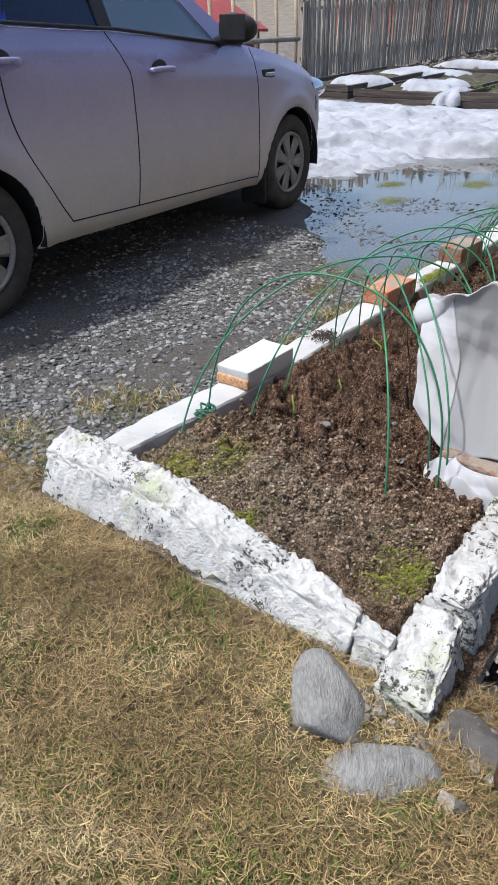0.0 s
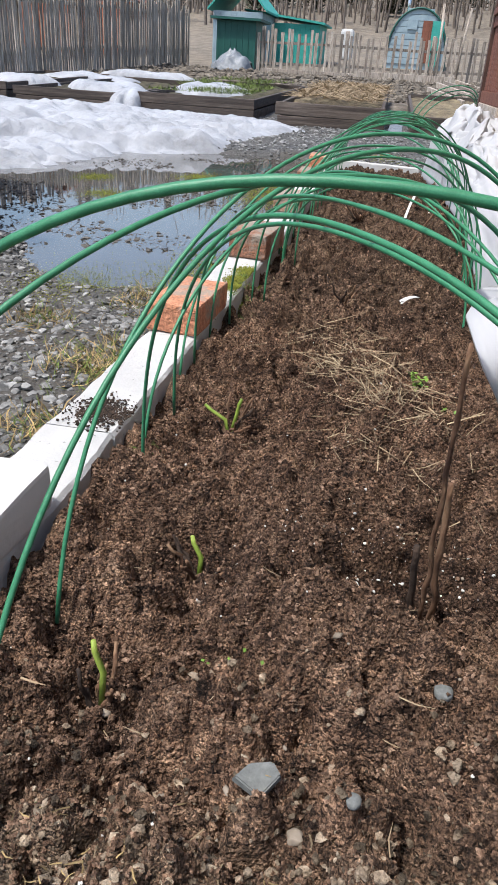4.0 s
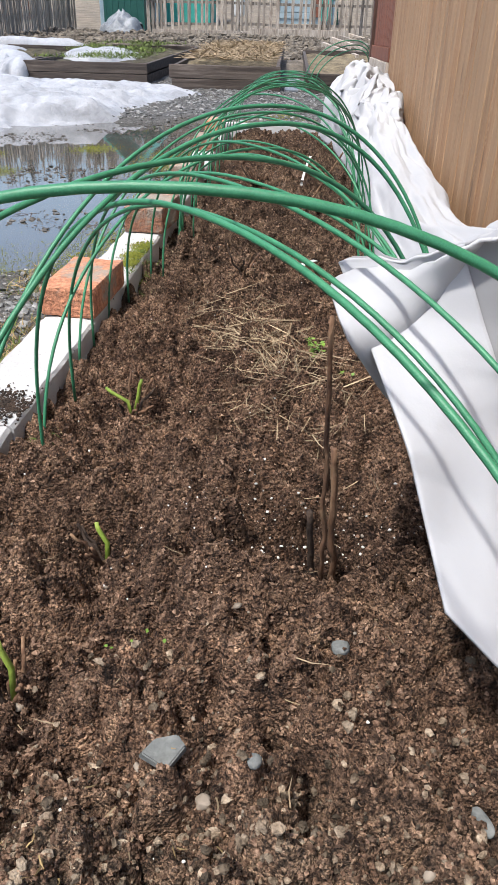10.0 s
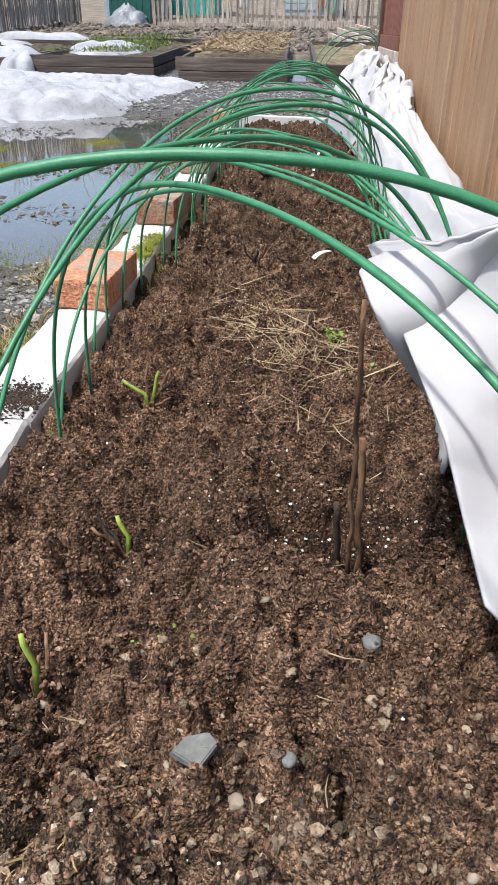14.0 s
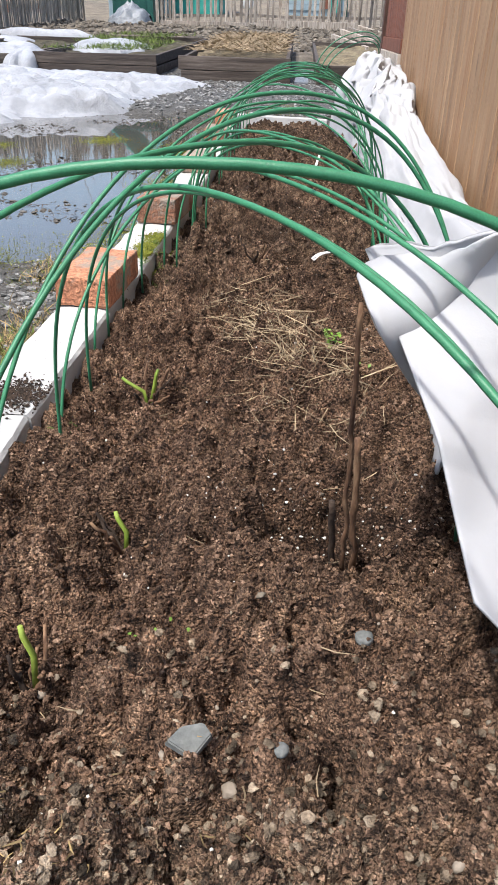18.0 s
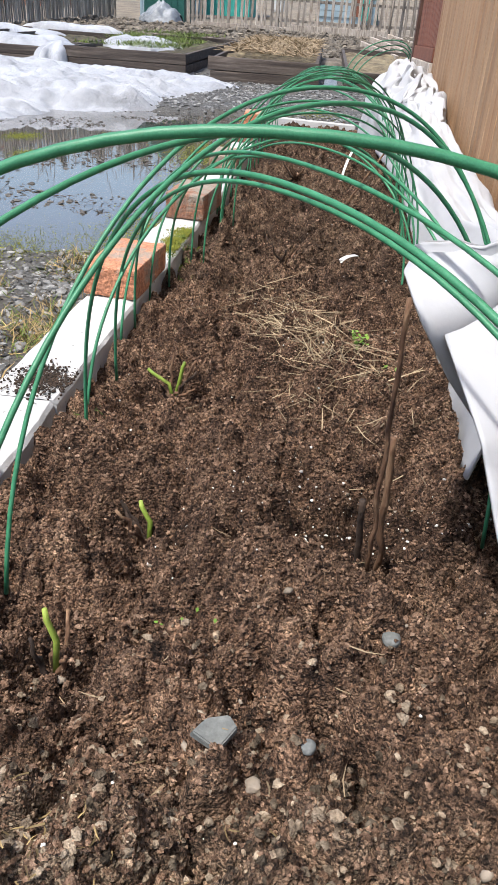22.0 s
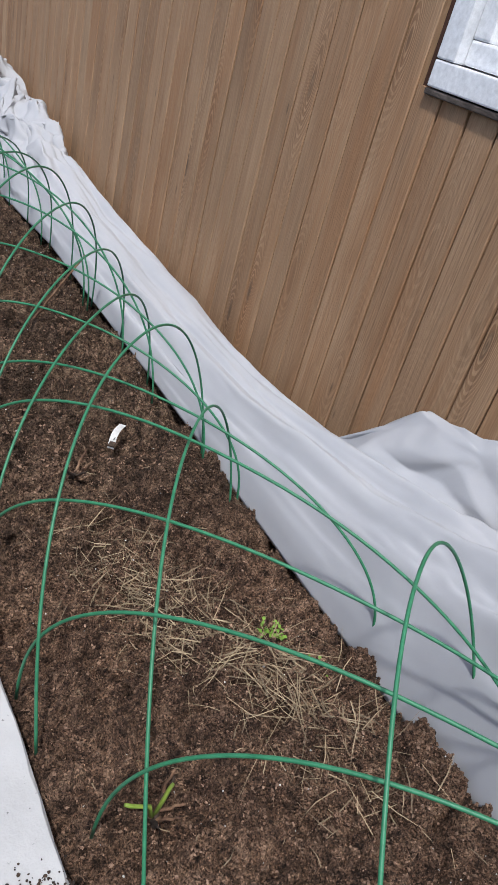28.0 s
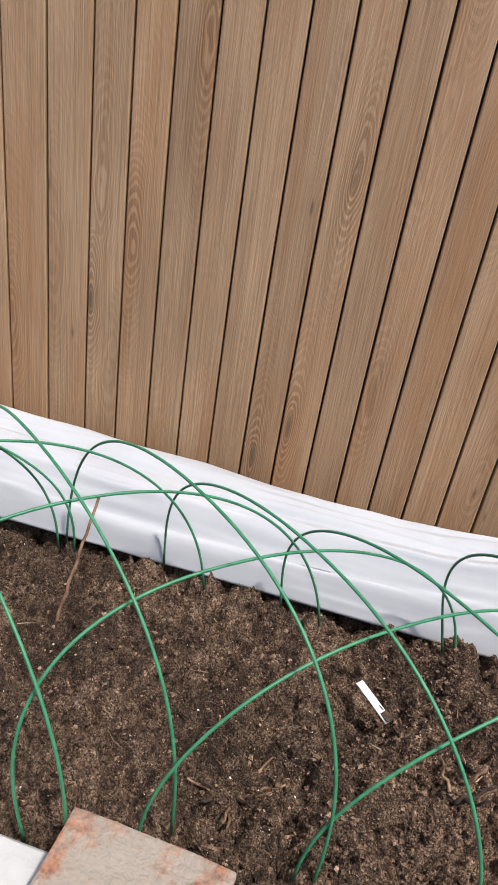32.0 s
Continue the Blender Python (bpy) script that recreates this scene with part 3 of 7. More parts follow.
SHOOT = mat_basic("young_stem", [(.3, (.15, .24, .03)), (.7, (.3, .38, .07))], 30, .5, .1, 90)
TWIG = mat_basic("brown_twig", [(.3, (.05, .025, .016)), (.5, (.16, .088, .05)), (.8, (.40, .27, .16))], 55, .8, .4, 120, stretch=(1, 1, .3))
DARKTWIG = mat_basic("dark_twig", [(.3, (.02, .013, .01)), (.7, (.07, .045, .03))], 40, .85, .4, 120)
PALETWIG = mat_basic("pale_twig", [(.3, (.3, .22, .14)), (.7, (.46, .36, .25))], 40, .8, .3, 120)
HOOP = mat_basic("green_hoop_coating", [(.3, (.028, .15, .072)), (.7, (.048, .215, .108))], 60, .42, .35, 900, dist=.0006)
DARKSOIL = mat_basic("dark_spilled_soil", [(.3, (.02, .014, .01)), (.7, (.07, .045, .03))], 60, .95, .5, 260, spread=.5, island=True)
CORD = mat_basic("green_cord", [(.3, (.02, .10, .06)), (.7, (.04, .16, .1))], 60, .6, .5, 400, dist=.001)
LABELW = mat_basic("white_plastic", [(.3, (.52, .52, .5)), (.7, (.62, .62, .6))], 30, .45, .05, 120)
WHITEFRAME = mat_basic("white_window_paint", [(.3, (.70, .72, .74)), (.7, (.8, .81, .82))], 6, .4, .1, 90)
CAR = mat_car()
RUBBER = mat_basic("tyre_rubber", [(.3, (.028, .026, .024)), (.7, (.075, .068, .06))], 9, .85, .3, 90)
RIM = mat_basic("wheel_cover", [(.3, (.20, .19, .18)), (.7, (.33, .32, .30))], 8, .5, .1, 90, metal=.5)
BLACKP = mat_basic("black_plastic", [(.3, (.012, .012, .013)), (.7, (.03, .03, .03))], 20, .5, .1, 90)
CARGLASS = mat_glass("car_glass", (.20, .23, .235))
BLUEFILM = mat_glass("blue_tinted_glass", (.02, .09, .42))
PANE = mat_glass("window_glass", (.86, .9, .9))
CHROME = mat_basic("chrome", [(.3, (.6, .6, .62)), (.7, (.7, .7, .72))], 20, .2, 0, 90, metal=1)
INTERIOR = mat_basic("dark_upholstery", [(.3, (.02, .022, .03)), (.7, (.05, .052, .06))], 20, .9, .2, 90)
GREENMETAL = mat_basic("dark_green_sheet", [(.3, (.01, .07, .055)), (.7, (.02, .10, .08))], 3, .5, .1, 40)
TEAL = mat_basic("teal_paint", [(.3, (.03, .28, .23)), (.7, (.06, .36, .30))], 4, .55, .1, 60)
BLUEGREY = mat_basic("blue_grey_sheet", [(.3, (.22, .30, .34)), (.7, (.33, .42, .46))], 3, .5, .1, 60)
PLASTIC = mat_basic("grey_film", [(.3, (.10, .115, .13)), (.7, (.26, .28, .3))], 5, .3, .4, 30, dist=.04)
CURTAIN = mat_basic("pale_curtain", [(.3, (.5, .5, .48)), (.7, (.66, .66, .64))], 5, .8, .1, 60, stretch=(1, 4, .2))
BRUSH = mat_basic("bare_brush", [(.3, (.14, .115, .095)), (.6, (.24, .20, .165)), (.8, (.33, .285, .24))], 3, .95, .3, 60, spread=.35, island=True)
CONIFER = mat_basic("conifer_needles", [(.3, (.025, .035, .022)), (.7, (.075, .085, .055))], 4, .95, .3, 60, spread=.35, island=True)

# ---- ground, puddle, snow ----
def rise(y):
    """The plot climbs gently behind the raised beds."""
    return interp(y, [-30, 4.8, 8.0, 12.0, 19.5, 26, 40, 70, 140], [0, 0, .125, .27, .62, 1.0, 2.2, 6, 13])


def pool(x, y):
    """Depth of the hollow that holds the puddle."""
    right = interp(y, [.66, .80, .95, 1.1, 1.4, 1.8, 2.2, 2.9, 3.3, 4.2, 5.0, 5.6], [-.75, -.34, -.17, -.10, -.08, -.06, -.1, -.22, -.26, -.1, -.25, -.5])
    left = interp(y, [.66, .85, 1.25, 1.7, 2.2, 3.2, 4.2, 4.9, 6.0], [-.55, -.72, -1.12, -1.5, -1.85, -2.6, -2.9, -2.4, -1.6])
    left = left + .10 * fbm(y * 2.6, x * 2.6, 3, 19)
    d = np.minimum(np.minimum(right - x, x - left), np.minimum(y - .62, 5.5 + .42 * np.minimum(0, x + .4) - y))
    return np.clip(d / .3, -1, 1)


def ground_z(x, y):
    base = G + interp(x, [-2.2, -1.5, -.75], [.046, .043, 0]) * interp(y, [-1.6, -1.0, 5, 7], [0, 1, 1, 0])
    base = base + .058 * np.clip((-1.55 - y) / .3, 0, 1)
    z = base + rise(y) + .010 * fbm(x * 2.2, y * 2.2, 3, 3) + .006 * vnoise(x * 11, y * 11, 5)
    z = z + .007 * fbm(x * 7, y * 7, 2, 9)
    p = np.clip(pool(x, y) * 2.2 + .55, 0, 1)
    p = p * p * (3 - 2 * p)
    z = z * (1 - p) + p * (WL - .022 + .016 * fbm(x * 3, y * 3, 3, 15))
    till = np.clip((y - 10.3) / .4, 0, 1) * np.clip((19.8 - y) / .4, 0, 1)
    return z + till * .07 * np.abs(fbm(x * 2.4, y * 2.4, 3, 21))


def build_ground():
    xs = np.unique(np.concatenate([np.linspace(-120, -12, 28), np.linspace(-12, -4.2, 60), np.linspace(-4.2, 2.2, 210), np.linspace(2.2, 12, 60), np.linspace(12, 120, 28)]))
    ys = np.unique(np.concatenate([np.linspace(-40, -4, 24), np.linspace(-4, 8.4, 320), np.linspace(8.4, 20, 190), np.linspace(20, 140, 60)]))
    x, y = np.meshgrid(xs, ys, indexing="ij")
    z = ground_z(x, y)
    # the yard lies lower under the garden bed and the house
    under = (x > -.03) & (x < 3.9) & (y > -1.62) & (y < 4.05)
    z = np.where(under, -.32, z)
    ob = new("ground", nmesh("ground", np.stack([x, y, z], -1).reshape(-1, 3), grid_faces(*x.shape), GROUND))
    return tagged(ob, "gravel yard, dry lawn and dug garden soil", "ground", kind="structure")


build_ground()
xs, ys = np.meshgrid(np.linspace(-4.6, -.07, 30), np.linspace(.3, 6.4, 40), indexing="ij")
tagged(new("water", nmesh("water", np.stack([xs, ys, np.full_like(xs, WL)], -1).reshape(-1, 3), grid_faces(*xs.shape), WATER)),
       "shallow still puddle of meltwater on gravel", "puddle", kind="structure")


def snow_bank():
    ys = np.linspace(2.75, 8.3, 300)
    u = np.linspace(0, 1, 300) ** 1.7
    edge = interp(ys, [2.75, 3.05, 3.4, 4.2, 4.7, 5.2, 5.9, 6.6, 7.2, 7.55, 8.3], [-2.8, -1.98, -1.78, -1.82, -1.66, -1.18, -.97, -.78, -.55, -.65, -1.9])
    edge = edge + .10 * fbm(ys * 1.9, ys * 0, 3, 31)
    x = edge[None] - u[:, None] * 8.5
    y = np.broadcast_to(ys[None], x.shape)
    d = u[:, None] * 8.5
    front = np.clip((y - 2.75) / .45, 0, 1) * np.clip((8.1 - y) / 1.1, 0, 1)
    h = .155 * (1 - np.exp(-d / .45)) * front ** .6
    lump = fbm(x * 1.5, y * 2.4, 4, 41) * .04 + np.abs(fbm(x * 3, y * 5, 3, 45)) * .05 + fbm(x * 9, y * 13, 2, 47) * .016 - .02
    z = ground_z(x, y) - .02 + h + lump * np.clip(d / .25, 0, 1) * front
    npart("snow_bank", np.stack([x, y, z], -1).reshape(-1, 3), grid_faces(*x.shape), SNOW, None)
    return bpy.data.objects["snow_bank"]


tagged(snow_bank(), "melting bank of lumpy grainy old snow on gravel", "snow")


def snow_patch(cx, cy, rx, ry, h, z0, rot, seed, label):
    r, a = np.meshgrid(np.linspace(0, 1, 14), np.linspace(0, 2 * np.pi, 48), indexing="ij")
    edge = 1 + .26 * fbm(np.cos(a) * 2.4 + seed, np.sin(a) * 2.4, 4, seed, .6)
    x, y = r * edge * rx * np.cos(a), r * edge * ry * np.sin(a)
    c, s = math.cos(rot), math.sin(rot)
    z = z0 + .5 * h * (1 - r ** 2.4) + .035 * fbm(x * 4 + seed, y * 4, 3, seed) * (1 - r ** 3) - .10 * r ** 8
    ob = npart("snow_patch", np.stack([cx + c * x - s * y, cy + s * x + c * y, z], -1).reshape(-1, 3), grid_faces(*x.shape), SNOW, None)
    return tagged(ob, label, "snow", "snow patches on the garden")


# ---- garden bed ----
HOLES = ((.548, -.715, .150, .031), (.224, -.985, .10, .040), (.268, -.752, .10, .038), (.214, -.335, .11, .045), (.25, .82, .15, .04), (.56, .62, .12, .035),
         (.40, .12, .12, .02), (.32, 1.75, .14, .04), (.52, .60, .10, .03), (.3, 2.6, .14, .035), (.42, -.45, .10, .02))
HILLS = ((.375, -.75, .075, .040), (.40, -.875, .085, .034), (.465, -.925, .09, .026), (.62, -.93, .12, .02), (.67, -.66, .10, .028), (.40, -.60, .10, .020), (.14, -.62, .09, .018), (.5, -.25, .16, .014), (.62, .35, .14, .02))


def soil_z(x, y):
    z = -.022 + interp(y, [-1.62, -1.3, -1.1, -.25, .5, 4.1], [.062, .040, .0, .0, -.022, -.022])
    z = z + interp(y, [-1.5, -1.2], [.5, 1]) * (.012 * fbm(x * 6, y * 6, 2, 61) + .018 * fbm(x * 13, y * 13, 3, 63) + .046 * np.abs(fbm(x * 12, y * 12, 3, 64)) + .034 * np.abs(fbm(x * 25, y * 25, 2, 65)) + .015 * np.abs(fbm(x * 66, y * 66, 2, 67)) - .034)
    z = z + .004 * np.abs(vnoise(x * 150, y * 150, 69))
    for cx, cy, r, d in HOLES:
        q = ((x - cx) ** 2 + (y - cy) ** 2) / r ** 2
        z = z - 1.5 * d * np.exp(-q * 1.6)
    for cx, cy, r, h in HILLS:
        q = ((x - cx) ** 2 + (y - cy) ** 2) / r ** 2
        z = z + 1.9 * h * np.exp(-q * 1.2)
    z = z - interp(x, [.12, .3, .5, .75, .85, 1.1], [.016, .006, 0, .034, .06, .07]) * np.clip((-1.32 - y) / .2, 0, 1) - .07 * np.clip((x - .925) / .03, 0, 1) * np.clip((-.98 - y) / .05, 0, 1)
    z = z - .12 * np.clip((interp(x, [.05, .3, .45, .56, .75, .83, .96], [-1.55, -1.585, -1.625, -1.642, -1.645, -1.67, -1.69]) - y) / .02, 0, 1)
    return z - .03 * np.clip((.12 - x) / .06, 0, 1) - .03 * np.clip((x - .68) / .07, 0, 1) * np.clip((y + .7) / .2, 0, 1)


def build_soil():
    xs = np.linspace(.05, 1.10, 380)
    ys = np.unique(np.concatenate([np.linspace(-1.73, .3, 740), np.linspace(.3, 1.8, 300), np.linspace(1.8, 4.1, 150)]))
    x, y = np.meshgrid(xs, ys, indexing="ij")
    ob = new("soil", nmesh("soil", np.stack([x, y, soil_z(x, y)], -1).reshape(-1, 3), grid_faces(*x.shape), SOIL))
    return tagged(ob, "dark loose crumbly soil of a dug flower bed", "soil", kind="structure")


build_soil()

# ---- raised white border of the bed ----
def beam_x(y):
    return interp(np.asarray(y, float), [-1.7, -.9, 0, .9, 1.8, 2.7, 3.5, 4.15], [-.02, -.012, 0, .004, -.004, -.03, -.065, -.105])


def border_beam(name, y0, y1, seed, label):
    """One length of painted timber, worn at its edges."""
    n = max(12, int((y1 - y0) / .02))
    ys = np.linspace(y0, y1, n)
    prof = np.array([(-.062, -.2), (-.064, -.06), (-.063, -.008), (-.058, -.001), (-.03, 0), (0, .001), (.03, 0), (.057, -.001), (.062, -.008), (.064, -.06), (.062, -.2)])
    worn = np.clip((-1.32 - ys) / .3, 0, 1)      # the end by the concrete is crumbled
    x = beam_x(ys)[:, None] + prof[None, :, 0] * (1 + .05 * vnoise(ys * 6, ys * 0, seed) - worn * (.12 + .35 * np.abs(vnoise(ys * 17, ys * 0, seed + 9))))[:, None]
    z = np.broadcast_to(prof[None, :, 1], x.shape) + .0025 * vnoise(ys[:, None] * 22 + 0 * x, x * 60, seed + 3) + (.035 * np.clip((-1.05 - ys) / .45, 0, 1))[:, None] - worn[:, None] * .016 * np.abs(vnoise(ys[:, None] * 20 + 0 * x, x * 30, seed + 4))
    x = x + .002 * vnoise(ys[:, None] * 30 + 0 * x, z * 60, seed + 5)
    y = np.broadcast_to(ys[:, None], x.shape)
    v = np.stack([x, y, z], -1).reshape(-1, 3)
    f = grid_faces(*x.shape)
    k = len(prof)
    cap = np.array([[i, i + 1, k - 2 - i, k - 1 - i] for i in range(k // 2)])
    f = np.vstack([f, cap[:, ::-1], cap + (n - 1) * k])
    ob = npart(name, v, f, WHITEBEAM, None, smooth=False)
    return tagged(ob, label, "garden border", "white border boards")


border_beam("border_board", -1.60, -.502, 71, "rough white-painted board edging the flower bed beside gravel")
border_beam("border_board", -.498, .498, 73, "white-painted board edging the bed, scattered with soil")
border_beam("border_board", .502, 2.28, 75, "white-painted board edging the bed beside the puddle")
border_beam("border_board", 2.284, 4.1, 77, "white-painted board at the far part of the bed")
ob = part("border_board", bbox(-.02, .70, -.035, .035, -.2, .0, .006, .003, 5, 3), WHITEBEAM, None)
ob.matrix_world = pose(-.07, 4.13, .0, 0, 0, -15)
tagged(ob, "white-painted board closing the far end of the bed", "garden border", "white border boards")


def creases(u, v, n, seed):
    """Sharp-edged facets: triangle waves laid across one another."""
    r = np.random.RandomState(seed)
    out = 0
    for _ in range(n):
        a, k = r.uniform(0, np.pi), r.uniform(.6, 1.6)
        out = out + (np.abs((k * (u * np.cos(a) + v * np.sin(a)) + r.uniform(0, 1)) % 1.0 - .5) - .25) / k
    return out * 2 / n ** .5


def cast_section(name, u0, u1, place_at, inner, top, foot, seed, parent, label=""):
    """A length of cast concrete: inner edge, worn sloping top, outer face; edges broken, faces pitted."""
    nu = max(16, int((u1 - u0) / .006))
    u = np.linspace(u0, u1, nu)
    at = lambda pts, c: interp(u, [p[0] for p in pts], [p[c] for p in pts])
    ring = [(at(inner, 1), np.full(nu, -.2)), (at(inner, 1), at(inner, 2) - .012), (at(inner, 1) - .010, at(inner, 2)),
            (at(top, 1) + .012, at(top, 2) + .006), (at(top, 1), at(top, 2) - .012), (at(foot, 1), at(foot, 2)), (at(foot, 1), np.full(nu, -.24))]
    w = np.linspace(0, len(ring) - 1, 64)
    A = np.stack([np.stack([np.interp(w, range(len(ring)), [q[c][i] for q in ring]) for i in range(nu)]) for c in (0, 1)], -1)
    for _ in range(9):
        A[:, 1:-1] = (A[:, :-2] + 2 * A[:, 1:-1] + A[:, 2:]) / 4
    U, W = np.meshgrid(u, w, indexing="ij")
    rough = .009 * creases(U * 9, W * .9, 4, seed) + .010 * fbm(U * 24, W * 2.6, 3, seed + 1) + .007 * fbm(U * 75, W * 8, 2, seed + 2)
    rough = rough * interp(W, [0, 3.6, 4.8, 6], [1, 1, .35, .2])
    r = np.random.RandomState(seed)
    for _ in range(int((u1 - u0) * 110)):
        pu, pw, pr = r.uniform(u0, u1), r.uniform(1, 4.8), r.uniform(.004, .011)
        rough = rough - pr * .8 * np.exp(-(((U - pu) / pr) ** 2 + ((W - pw) * .05 / pr) ** 2))
    fade = np.clip(np.minimum(W / .8, (5.9 - W) / 1.2), 0, 1)
    side = interp(W, [0, 1.2, 2.2, 3.4, 4.4, 6], [1, .8, .15, -.35, -.85, -1])
    up = interp(W, [0, 1.2, 2.2, 3.4, 4.4, 6], [0, .5, 1, .9, .35, 0])
    V, Z = A[..., 0] + side * rough * fade, A[..., 1] + up * rough * fade
    UU = U + .006 * creases(V * 14, Z * 14, 3, seed + 5) * np.clip(1 - np.minimum(U - u0, u1 - U) / .02, 0, 1)
    P = place_at(UU, V, Z)
    nv = len(w)
    f = grid_faces(nu, nv)
    caps = np.array([[e + k, e + k + 1, e + nv - 2 - k, e + nv - 1 - k] for e in (0, (nu - 1) * nv) for k in range(nv // 2 - 1)])
    ob = npart(name, P.reshape(-1, 3), np.vstack([f, caps]), WHITEWALL, parent, label)
    bm = bmesh.new()
    bm.from_mesh(ob.data)
    bmesh.ops.recalc_face_normals(bm, faces=bm.faces)
    bm.to_mesh(ob.data)
    bm.free()
    if parent:
        ob.matrix_parent_inverse = parent.matrix_world.inverted()
    return ob


along_x = lambda u, v, z: np.stack([u, v, z], -1)
along_y = lambda u, v, z: np.stack([-v, u, z], -1)
border = empty("concrete_border", "rough limewashed concrete border, pitted and mossy, above dry grass", "concrete border", (.37, -1.67, -.2))
INNER = ((-.2, -1.548, .036), (.05, -1.56, .050), (.3, -1.595, .062), (.45, -1.635, .062), (.56, -1.652, .052), (.75, -1.655, .026), (.83, -1.68, .0), (.96, -1.70, -.012))
TOP = ((-.2, -1.652, .006), (.05, -1.664, .022), (.3, -1.682, .028), (.45, -1.70, .028), (.68, -1.715, .002), (.83, -1.728, -.012), (.96, -1.742, -.026))
FOOT = ((-.2, -1.70, -.14), (.3, -1.728, -.14), (.96, -1.765, -.14))
cast_section("long_section", -.19, .862, along_x, INNER, TOP, FOOT, 81, border)
cast_section("cracked_end", .869, .948, along_x, INNER, TOP, FOOT, 82, border, "cracked-off end of the border")
border = empty("concrete_block", "cracked whitewashed concrete corner slab", "concrete block", (1.01, -1.70, -.2))
cast_section("slab", -1.815, -1.615, along_y, ((-1.82, -.962, -.035), (-1.6, -.945, .022)), ((-1.82, -1.075, -.05), (-1.6, -1.05, .014)), ((-1.82, -1.085, -.16), (-1.6, -1.07, -.16)), 83, border)
border = empty("concrete_border", "crumbling whitewashed concrete border beside stones", "concrete border", (1.0, -1.3, -.2))
cast_section("long_section", -1.575, -1.33, along_y, ((-1.58, -.952, .018), (-1.0, -.945, .035)), ((-1.58, -1.055, .022), (-1.0, -1.05, .04)), ((-1.58, -1.085, -.2), (-1.0, -1.08, -.2)), 85, border)
cast_section("far_section", -1.322, -1.03, along_y, ((-1.58, -.952, .018), (-1.0, -.945, .035)), ((-1.58, -1.055, .022), (-1.0, -1.05, .04)), ((-1.58, -1.085, -.2), (-1.0, -1.08, -.2)), 86, border)


# ---- bricks on the border ----
def brick(x, y, rz, mat, seed, label, size=(.12, .25, .065), chip=None):
    bm = bbox(-size[0] / 2, size[0] / 2, 0, size[1], 0, size[2], .006, .0034, seed, 3)
    if chip:
        for v in bm.verts:
            if v.co.y < .035 and v.co.z < .045:
                v.co.y += chip * (1 - v.co.z / .05) * (.6 + .4 * math.sin(v.co.x * 60))
    ob = part("brick", bm, mat, None)
    ob.matrix_world = pose(x, y, .002, 0, 0, rz)
    return tagged(ob, label, "brick", "bricks on the border")


brick(0.0, 0.0, -2, ORANGE, 1, "bright orange brick lying on the white border", (.123, .25, .067))
brick(.012, .785, -4, BROWN, 3, "brown cement-stained brick lying on the white border", (.128, .25, .078))
brick(-.002, 1.70, -1, GREYB, 5, "grey-brown mortar-smeared brick on the white border")
brick(-.028, 2.63, 2, BROWN, 7, "reddish brown brick on the white border by the puddle")
brick(-.06, 3.40, 3, ORANGE, 9, "orange brick at the far end of the white border", (.12, .25, .075))
wb = brick(-.013, -.995, 0, PAINTBRICK, 11, "white-painted brick with a broken orange end", (.134, .27, .064))
part("broken_end", bbox(-.066, .066, -.006, .012, .001, .035, .005, .003, 4, 2), BREAK, wb, "broken orange brick face")
ob = brick(.93, -1.10, 80, BROWN, 13, "brown brick weighing down the white fleece")
ob.matrix_world = pose(1.02, -1.075, -.012, 0, 6, 80)

# ---- hoops ----
def hoop(yl, yr, h=.46, lean=0.0, xl=.135, xr=.745, seed=0):
    r = np.random.RandomState(seed)
    th = np.linspace(0, np.pi, 56)
    c, s = np.cos(th), np.sin(th)
    u = (1 - np.sign(c) * np.abs(c) ** .92) / 2
    x = xl + (xr - xl) * u
    y = yl + (yr - yl) * u + lean * s + .008 * np.sin(th * 3 + seed)
    z = h * s ** .86 - .03 * (1 - s) ** 6
    ob = new("garden_hoop", tubemesh("garden_hoop", np.stack([x, y, z], 1), .0028, HOOP, 8))
    return tagged(ob, "green plastic-coated hoop pushed into the garden bed", "garden hoop", "hoops over the bed")


